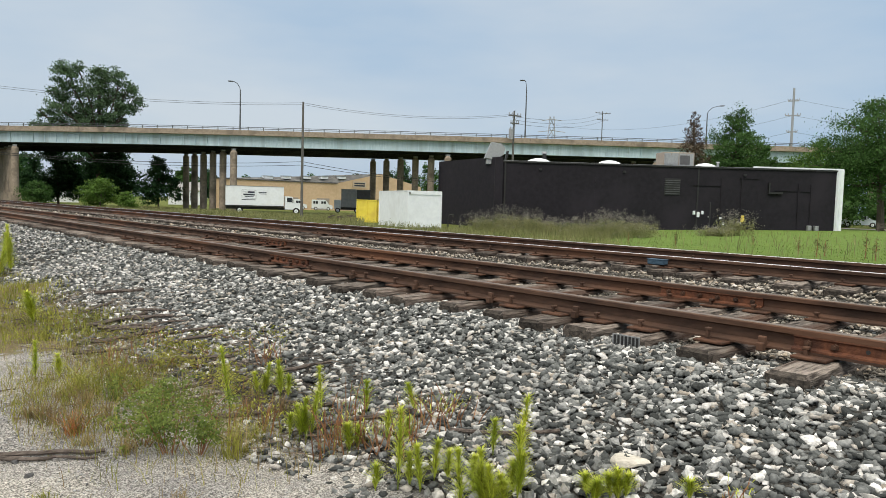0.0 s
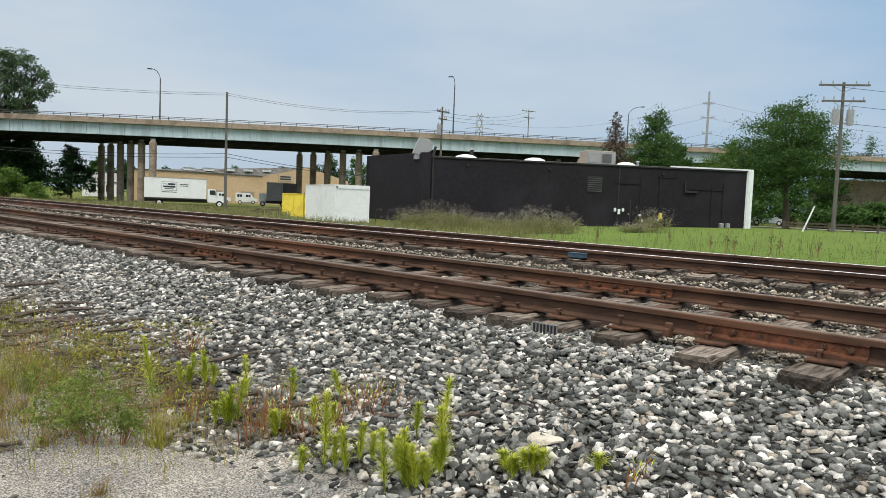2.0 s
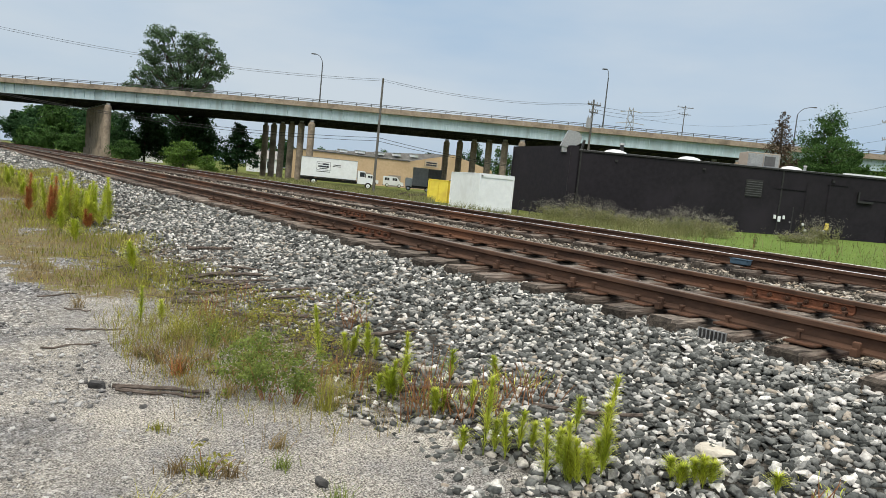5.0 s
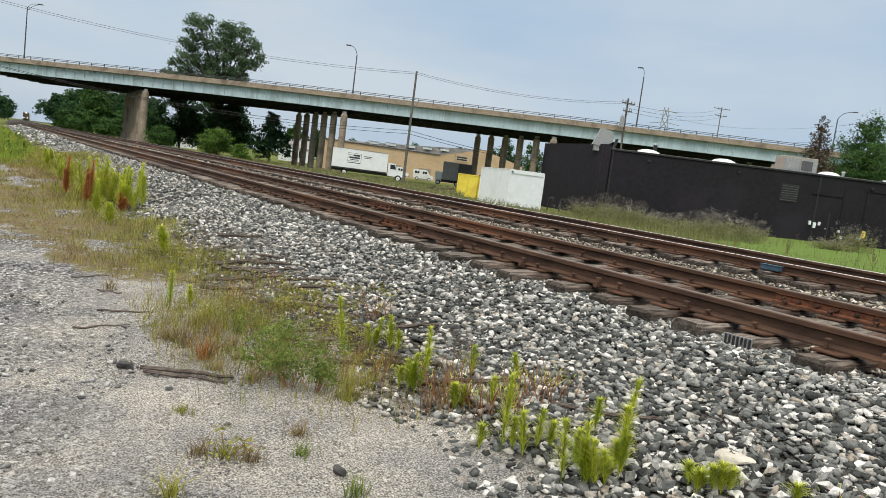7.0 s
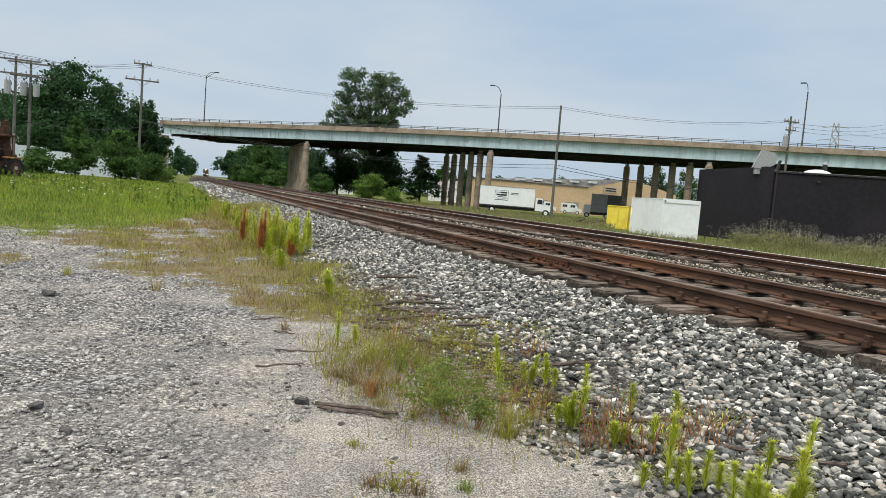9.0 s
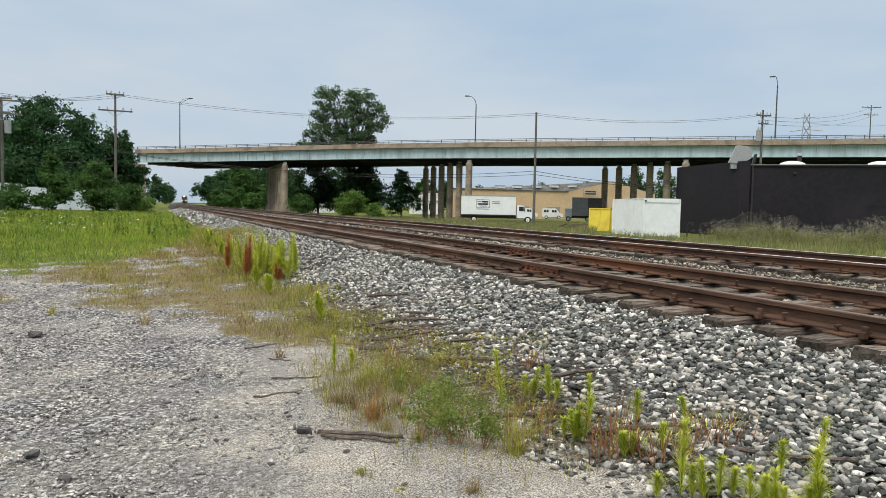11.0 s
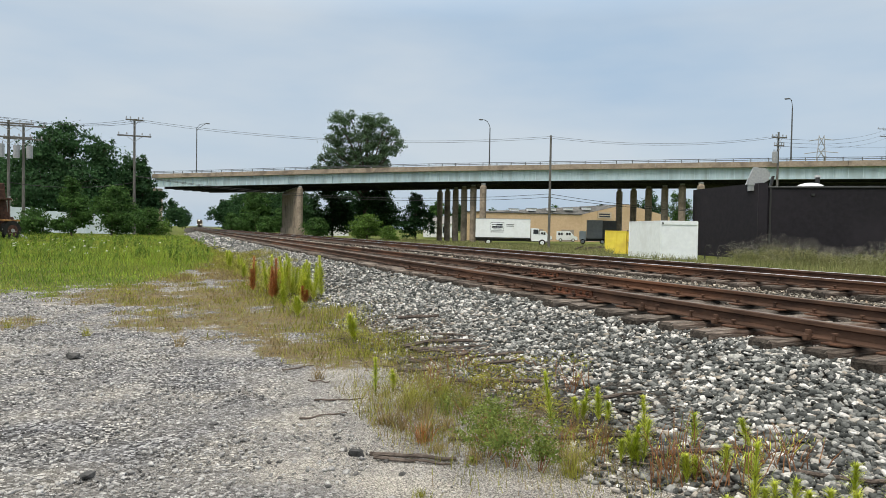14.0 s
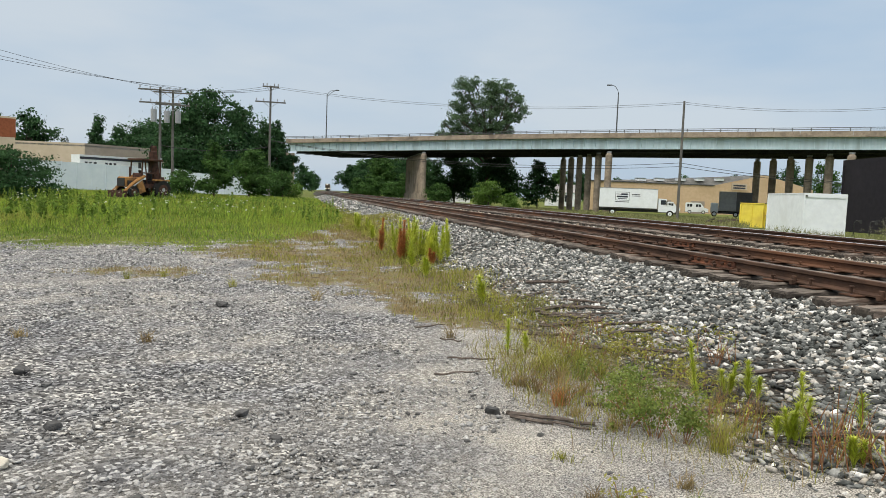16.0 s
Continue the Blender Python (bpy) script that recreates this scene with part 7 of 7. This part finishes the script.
    V = np.stack([P - ax - sd, P - ax + sd, P - ax + up, P + ax - sd * 0.5, P + ax + sd * 0.5, P + ax + up * 0.6], 1).reshape(-1, 3)
    F = np.concatenate([6 * np.arange(n)[:, None] + np.array(f) for f in ((0, 2, 1), (3, 4, 5), (0, 3, 2), (2, 3, 5), (1, 2, 4), (2, 5, 4))])
    tagged(quick_mesh("plant_litter", V, F, [M["litter"]]), "brown dead stems and bark splinters lying among weeds", "litter", kind="stuff")
    # strip along the bank further off
    n = 9000
    y = 7 + 50 * rng.random(n) ** 1.5
    x = track_x(y) + 1.55 + 0.35 * np.sin(y * 1.3) * np.cos(y * 0.47 + 1) + rng.normal(0, 0.28, n)
    d = np.hypot(x, y)
    grass("bank_weeds", "yellow-green weeds along the foot of the ballast", M["grass_olive"], x, y, rng.uniform(0.03, 0.13, n) * (1 + 0.7 * patchy(x, y)) + 0.07 * (y > 14) * rng.random(n), 0.0018 + 0.0003 * d, 9, 0.6)
    # far bank across the tracks
    n = 105000
    u = 12.0 + 36 * rng.random(n) ** 1.6
    y = -2 + 118 * rng.random(n)
    x = u + track_x(y)
    az = np.degrees(np.arctan2(x, np.maximum(y, 0.1)))
    keep = (rng.random(n) > 0.93 * smooth(50, 56, az) * smooth(14, 16.5, u)) & ~((az > 33) & (np.hypot(x, y) > 47) & (az < 40.5)) & ~((az > 40) & (np.hypot(x, y) > 53)) & ~((az > 22) & (az < 34.5) & (np.hypot(x, y) > 99))
    x, y, u, az = x[keep], y[keep], u[keep], az[keep]
    d = np.hypot(x, y)
    h = rng.uniform(0.12, 0.55, len(x)) * (1 + 0.5 * np.sin(0.21 * y) * np.sin(0.33 * x)) * np.where(u < 14, 0.7, 1)
    grass("bank_grass", "pale green uncut grass across the tracks", M["grass_bank"], x, y, h, 0.003 + 0.00028 * d, 10, 0.6)
    # mown lawn
    n = 7000
    x, y = rng.uniform(14, 30, n), rng.uniform(-6, 32, n)
    keep = (rng.random(n) < zone_lawn(x, y)) & (np.hypot(x, y) < 64)
    x, y = x[keep], y[keep]
    grass("lawn_grass", "short bright green mown lawn grass", M["grass_lawn"], x, y, rng.uniform(0.03, 0.06, len(x)), np.full(len(x), 0.015), 11, 0.6)


build_grass()


def stalk_plants():
    """Dark dock stalks on the lawn edge."""
    rng = np.random.default_rng(33)
    for az, d, h in ((57.5, 30, 0.7), (66.0, 26, 0.55), (67.2, 24, 0.75), (67.7, 24.5, 0.5), (70.2, 24, 0.8), (63.0, 33, 0.4), (70.8, 23, 0.6), (54.0, 33, 0.6), (73.3, 24, 0.6)):
        p = at_az(az, d)
        n = 80
        z = np.sort(rng.random(n)) * h
        V, F = leaf_cloud(rng, [(0, 0, h * 0.6, 0.10, 0.10, h * 0.42), (0.12, 0.05, h * 0.45, 0.08, 0.08, h * 0.3)], n, 0.032)
        t = thing("dock_plant", "brown-green dock plant standing on the lawn", "weed", pose(p.x, p.y, float(ground_z(p.x, p.y))), group="dock plants")
        tagged(quick_mesh("seed_head", V, F, [M["grass_bank"]], parent=t), kind="stuff")
        part("stem", tubem((0, 0, -0.02), (0.02, 0, h), 0.015, 0.006, seg=5), M["weed_stem"], t)


stalk_plants()


def thistle_bush(az, d, w, h, seed):
    """Dry flowering bush: many thin stems with pale heads."""
    rng = np.random.default_rng(seed)
    p = at_az(az, d)
    t = thing("flowering_bush", "tall dry bush with pale lilac seed heads", "bush", pose(p.x, p.y, float(ground_z(p.x, p.y))), group="bushes before the dark building")
    n = 170
    base = np.stack([rng.normal(0, w * 0.28, n), rng.normal(0, 0.5, n), np.zeros(n)], -1)
    tip = base + np.stack([rng.normal(0, 0.3, n), rng.normal(0, 0.3, n), h * rng.uniform(0.45, 1.05, n) * np.exp(-(base[:, 0] / (w * 0.6)) ** 2)], -1)
    side = np.tile(np.array([[0.008, 0, 0]]), (n, 1))
    V = np.stack([base - side, base + side, tip], 1).reshape(-1, 3)
    tagged(quick_mesh("stalk_tangle", V, np.arange(3 * n).reshape(-1, 3), [M["grass_bank"]], parent=t), kind="stuff")
    heads = [(*q, 0.15, 0.15, 0.13) for q in tip]
    V, F = leaf_cloud(rng, heads, 1500, 0.022)
    tagged(quick_mesh("bloom", V, F, [M["flower_grey"]], parent=t), kind="stuff")
    low = [(*(b * 0.45 + q * 0.55), 0.22, 0.22, 0.3) for b, q in zip(base, tip)]
    V, F = leaf_cloud(rng, low, 1500, 0.045)
    quick_mesh("foliage", V, F, [M["grass_bank"]], parent=t)


for k, (az, d, w, h) in enumerate(((42.6, 48, 2.4, 1.3), (44.4, 47, 3.0, 1.75), (46.2, 46, 2.8, 1.6), (48.0, 47, 2.2, 1.1), (49.8, 45, 2.4, 1.15), (51.6, 43, 3.0, 1.5), (53.3, 42, 3.2, 1.65), (54.9, 42, 2.4, 1.2), (61.8, 46, 0.7, 1.5), (60.4, 45, 0.7, 0.6))):
    thistle_bush(az, d, w, h, 200 + k)


def flowers():
    rng = np.random.default_rng(44)
    n = 320
    y = 22 + 34 * rng.random(n)
    x = -1 - rng.random(n) * (0.42 * y)
    keep = np.sin(x * 0.9) + np.sin(y * 0.6 + x * 0.3) + 0.8 * rng.normal(size=n) > 0.4
    x, y = x[keep], y[keep]
    lob = [(a, b, float(ground_z(a, b)) + c, 0.05, 0.05, 0.02) for a, b, c in zip(x, y, rng.uniform(0.4, 0.75, len(x)))]
    V, F = leaf_cloud(rng, lob, 1100, 0.017)
    tagged(quick_mesh("wild_flowers", V, F, [M["petal"]]), "small white wild flowers scattered in the field", "flowers", kind="stuff")


flowers()


# ---- weeds near the camera ----
def spear_leaves(rng, base, h, n, length, width, spread, curve=0.35, low=0.05):
    """Narrow upswept leaves spiralling round an upright stem."""
    f = low + (1 - low) * np.sort(rng.random(n)) ** 0.8
    a = np.arange(n) * 2.399 + rng.normal(0, 0.3, n)
    L = length * (1.15 - 0.75 * f) * rng.uniform(0.7, 1.25, n)
    out = np.stack([np.cos(a), np.sin(a), np.zeros(n)], -1)
    up = np.array([0, 0, 1.0])
    s = spread * rng.uniform(0.7, 1.3, n)
    P = base + np.stack([np.zeros(n), np.zeros(n), f * h], -1)
    d1 = out * s[:, None] + up
    d1 /= np.linalg.norm(d1, axis=1)[:, None]
    mid = P + d1 * (L * 0.55)[:, None]
    tip = mid + (d1 + out * curve - up * curve * 0.6) * (L * 0.45)[:, None]
    sd = np.cross(d1, out + 1e-3)
    sd /= np.maximum(np.linalg.norm(sd, axis=1), 1e-6)[:, None]
    w = (width * rng.uniform(0.7, 1.2, n))[:, None]
    V = np.stack([P - sd * w * 0.4, P + sd * w * 0.4, mid + sd * w, mid - sd * w, tip], 1).reshape(-1, 3)
    k = 5 * np.arange(n)[:, None]
    F = np.concatenate([k + np.array([0, 1, 2]), k + np.array([0, 2, 3]), k + np.array([3, 2, 4])])
    return V, F


def horseweed(x, y, h, seed, mat="weed_leaf", stems=1, label="upright yellow-green horseweed growing in gravel", broad=1.0):
    """Plumes of fine upswept leaves round upright stems, ending in a tuft."""
    rng = np.random.default_rng(seed)
    z = float(ground_z(x, y))
    t = thing("horseweed", label, "weed", pose(x, y, z), group="upright weeds")
    for k in range(stems):
        b = np.array([rng.normal(0, 0.04), rng.normal(0, 0.04), 0]) if k else np.zeros(3)
        hh = h * (0.9 if k == 0 else rng.uniform(0.5, 0.85))
        V, F = spear_leaves(rng, b, hh, int(120 + 420 * hh), (0.085 + 0.04 * hh) * (0.6 + 0.4 * broad) * (1.15 if broad > 1.5 else 1.0), 0.0019 * broad, 0.46 + 0.3 * (broad - 1), 0.7)
        V2, F2 = spear_leaves(rng, b + np.array([0, 0, hh * 0.9]), hh * 0.1, 40, 0.042, 0.0014 * broad, 0.7, 0.3)
        V, F = np.concatenate([V, V2]), np.concatenate([F, F2 + len(V)])
        lx, ly = rng.normal(0, 0.09, 2)
        V[:, 0] += lx * V[:, 2]
        V[:, 1] += ly * V[:, 2]
        quick_mesh("foliage", V, F, [M[mat]], parent=t)
        part("stem", tubem((*b[:2], -0.02), (b[0] + lx * hh * 0.97, b[1] + ly * hh * 0.97, hh * 0.97), 0.004, 0.002, seg=5), M["weed_dark"], t)


WEEDS = ((1.70, 4.11, 0.42, 1), (0.89, 5.53, 0.30, 1), (1.04, 5.54, 0.18, 2), (1.99, 4.03, 0.26, 3), (1.93, 4.14, 0.22, 3), (1.82, 3.34, 0.28, 3), (1.79, 3.38, 0.19, 3), (2.04, 3.61, 0.28, 1), (2.19, 3.36, 0.20, 1),
         (1.86, 3.01, 0.15, 3), (1.80, 2.51, 0.42, 1), (1.72, 2.57, 0.12, 1), (2.06, 2.97, 0.16, 2), (2.36, 3.11, 0.19, 1), (1.85, 2.41, 0.22, 2), (1.94, 2.43, 0.21, 2), (1.86, 2.15, 0.30, 1), (1.92, 2.09, 0.29, 2),
         (1.93, 2.03, 0.23, 3), (2.14, 2.12, 0.44, 2), (1.98, 2.02, 0.16, 3), (2.30, 2.43, 0.18, 1), (1.98, 2.21, 0.2, 2), (2.28, 1.84, 0.10, 1), (2.33, 1.74, 0.13, 4), (2.50, 1.51, 0.09, 1), (2.24, 1.78, 0.11, 2), (2.07, 2.04, 0.2, 2))
for k, (x, y, h, s) in enumerate(WEEDS):
    horseweed(x, y, h, 300 + k, stems=s)
for k in range(14):
    rg = random.Random(900 + k)
    horseweed(1.42 + rg.uniform(-0.38, 0.38), 13.3 + rg.uniform(-0.9, 0.9), rg.uniform(0.4, 0.95), 340 + k, stems=2, label="tall yellow-green weed beside the ballast", broad=1.9)
for k in range(7):
    rg = random.Random(930 + k)
    horseweed(1.0 + rg.uniform(-0.4, 0.4), 14.0 + rg.uniform(-0.8, 0.8), rg.uniform(0.4, 0.8), 360 + k, mat="weed_red", stems=3, label="tall rust-red weed beside the ballast", broad=1.7)
horseweed(1.37, 12.3, 0.32, 371, mat="weed_red", stems=3, label="tall rust-red weed beside the ballast", broad=1.7)
for k in range(16):
    rg = random.Random(950 + k)
    yy = rg.uniform(8, 30)
    horseweed(float(track_x(yy)) + 1.6 + rg.uniform(-0.4, 0.3), yy, rg.uniform(0.25, 0.6), 380 + k, stems=2, label="yellow-green weed beside the ballast", broad=2.2)


def bare_stems(x, y, h, n, seed, mat="weed_stem"):
    """A tuft of thin reddish stalks with few small leaves."""
    rng = np.random.default_rng(seed)
    t = thing("dry_stalks", "thin reddish-brown weed stalks in the gravel", "weed", pose(x, y, float(ground_z(x, y))), group="thin stalks")
    for k in range(n):
        b = rng.normal(0, 0.07, 2)
        e = b + rng.normal(0, 0.05, 2)
        hh = h * rng.uniform(0.5, 1.05)
        bm = bmesh.new()
        m_ = ((b[0] + e[0]) / 2 + rng.normal(0, 0.01), (b[1] + e[1]) / 2, hh * 0.55)
        tube(bm, (b[0], b[1], -0.02), m_, 0.0036, 0.0028, seg=4)
        tube(bm, m_, (e[0], e[1], hh), 0.0028, 0.0012, seg=4)
        part("stalk", bm, M[mat], t)
    V, F = spear_leaves(rng, np.zeros(3), h * 0.9, 26, 0.06, 0.0022, 0.8, low=0.2)
    V = V + np.repeat(np.stack([rng.normal(0, 0.06, 26), rng.normal(0, 0.06, 26), np.zeros(26)], -1), 5, axis=0)
    quick_mesh("foliage", V, F, [M["weed_leaf"] if seed % 2 else M["weed_dark"]], parent=t)


for k, (x, y, h) in enumerate(((1.78, 3.06, 0.25), (1.85, 3.09, 0.25), (2.06, 3.29, 0.28), (1.96, 3.04, 0.17), (2.41, 2.93, 0.19), (2.34, 2.93, 0.18), (2.01, 2.96, 0.17), (2.04, 2.78, 0.24), (2.18, 2.89, 0.22), (1.46, 5.76, 0.2), (1.59, 5.66, 0.22), (1.89, 6.02, 0.17),
                               (2.32, 4.83, 0.2), (2.26, 4.79, 0.15), (1.92, 3.15, 0.24), (2.44, 2.88, 0.16), (1.28, 5.3, 0.2), (1.7, 3.6, 0.2), (1.55, 3.75, 0.2), (2.52, 1.36, 0.15))):
    bare_stems(x, y, h, 9, 500 + k)


def leafy_clump(x, y, w, h, n, seed, mat="weed_dark", label="low bushy green clover weed on gravel"):
    rng = np.random.default_rng(seed)
    t = thing("clover_clump", label, "weed", pose(x, y, float(ground_z(x, y))), group="low leafy weeds")
    lob = [(rng.normal(0, w * 0.38), rng.normal(0, w * 0.38), h * rng.uniform(0.25, 0.8), w * 0.34, w * 0.34, h * 0.36) for _ in range(9)]
    V, F = leaf_cloud(rng, lob, int(n * 0.55), 0.0105, sprays=7)
    quick_mesh("foliage", V, F, [M[mat]], parent=t)
    bm = bmesh.new()
    for L in lob:
        tube(bm, (L[0] * 0.2, L[1] * 0.2, -0.02), L[:3], 0.003, 0.0015, seg=4)
    tagged(part("stem", bm, M["weed_stem"], t), kind="stuff")


for k, (x, y, w, h, n) in enumerate(((1.17, 3.62, 0.26, 0.28, 1700), (1.09, 3.80, 0.24, 0.22, 1100), (1.27, 3.50, 0.2, 0.2, 1200), (1.26, 4.08, 0.26, 0.22, 1100), (1.42, 4.06, 0.26, 0.2, 900), (1.32, 4.51, 0.28, 0.2, 900), (1.47, 4.50, 0.26, 0.2, 800), (1.86, 5.12, 0.3, 0.14, 600), (2.05, 5.28, 0.3, 0.13, 600), (2.02, 5.70, 0.3, 0.1, 500),
                                     (1.90, 4.39, 0.28, 0.12, 500), (1.71, 3.87, 0.26, 0.13, 500), (1.86, 4.70, 0.3, 0.13, 600), (1.66, 5.33, 0.3, 0.15, 600), (1.48, 5.29, 0.28, 0.14, 500), (2.38, 5.60, 0.28, 0.09, 300), (2.54, 5.38, 0.26, 0.1, 300), (1.75, 6.4, 0.4, 0.16, 500), (1.6, 7.6, 0.4, 0.2, 500), (0.62, 2.82, 0.14, 0.1, 160), (1.9, 5.9, 0.3, 0.12, 400))):
    leafy_clump(x, y, w, h, n, 600 + k, "weed_dark" if k < 7 else ("weed_olive" if k % 2 else "grass_olive"), "low bushy green clover weed on gravel" if k < 7 else "sprawling olive weed among wood splinters")


def grass_tuft(x, y, h, n, seed, mat, label):
    rng = np.random.default_rng(seed)
    a = rng.uniform(0, 2 * np.pi, n)
    r = np.abs(rng.normal(0, 0.035, n))
    t = thing("grass_tuft", label, "grass tuft", pose(x, y, 0), group="grass tufts")
    X, Y = x + r * np.cos(a), y + r * np.sin(a)
    V, F = blades(rng, X, Y, h * rng.uniform(0.5, 1.1, n), rng.uniform(0.0012, 0.003, n), 0.9)
    V = V - np.array([x, y, 0])
    quick_mesh("tuft", V, F, [M[mat]], parent=t)


for k, (x, y, h, mat) in enumerate(((0.84, 4.18, 0.17, "weed_red"), (0.87, 4.22, 0.2, "grass_dry"), (0.75, 4.61, 0.14, "grass_dry"), (0.79, 4.48, 0.16, "grass_dry"), (0.70, 4.66, 0.1, "grass_dry"), (0.86, 3.98, 0.09, "grass_dry"), (0.99, 3.74, 0.12, "grass_dry"), (1.40, 3.36, 0.26, "grass_olive"), (1.44, 3.42, 0.2, "grass_dry"), (1.06, 4.40, 0.15, "grass_dry"),
                                    (1.14, 4.96, 0.22, "grass_olive"), (1.09, 5.19, 0.21, "grass_olive"), (1.28, 5.03, 0.22, "grass_olive"), (1.2, 4.75, 0.2, "weed_dark"), (1.0, 5.0, 0.2, "grass_olive"), (1.38, 4.85, 0.2, "grass_olive"), (1.02, 4.7, 0.18, "grass_dry"), (0.61, 2.81, 0.1, "grass_olive"), (0.70, 2.74, 0.09, "grass_dry"), (0.52, 2.86, 0.08, "grass_dry"), (0.92, 2.73, 0.1, "weed_dark"),
                                    (0.35, 2.52, 0.12, "grass_olive"), (1.0, 2.35, 0.1, "weed_dark"), (0.98, 2.95, 0.1, "grass_dry"), (0.55, 3.35, 0.06, "grass_olive"), (1.6, 3.55, 0.15, "grass_olive"), (1.75, 3.95, 0.2, "grass_dry"), (1.85, 3.75, 0.16, "grass_dry"), (1.62, 4.3, 0.18, "grass_dry"),
                                    (-3.0, 9.9, 0.2, "grass_olive"), (-2.6, 10.2, 0.15, "grass_olive"), (-1.6, 9.2, 0.15, "grass_olive"), (-0.6, 8.2, 0.2, "grass_dry"), (-2.9, 6.2, 0.1, "grass_dry"), (-1.9, 6.0, 0.12, "grass_dry"), (0.55, 6.2, 0.15, "grass_dry"))):
    grass_tuft(x, y, h, 60, 700 + k, mat, "dry tan grass tuft on the gravel" if mat == "grass_dry" else ("rust-red grass tuft on the gravel" if mat == "weed_red" else "green grass tuft on the gravel"))


# ---- single ballast stones ----
def stone_pieces():
    rng = np.random.default_rng(99)
    meshes = []
    for k in range(10):
        V, F = stones(rng, np.zeros((1, 3)), np.ones(1), 2)
        me = bpy.data.meshes.new("stone")
        me.from_pydata([tuple(v) for v in V], [], [tuple(int(i) for i in f) for f in F])
        me.materials.append(M["stone_piece"])
        meshes.append(me)
    for k in range(300):
        u, y = rng.uniform(PICK[0], PICK[1]), rng.uniform(PICK[2], PICK[3])
        s = 0.013 + 0.015 * rng.random() ** 1.5
        x = u + float(track_x(y))
        o = new("stone", meshes[k % 10])
        o.parent = ballast
        o.matrix_basis = pose(x, y, float(ground_z(x, y)) + s * rng.uniform(0.1, 0.9), rng.uniform(0, 360), rng.uniform(0, 360), rng.uniform(0, 360)) @ Matrix.Diagonal((s * 1.05, s, s * 0.85, 1))


stone_pieces()
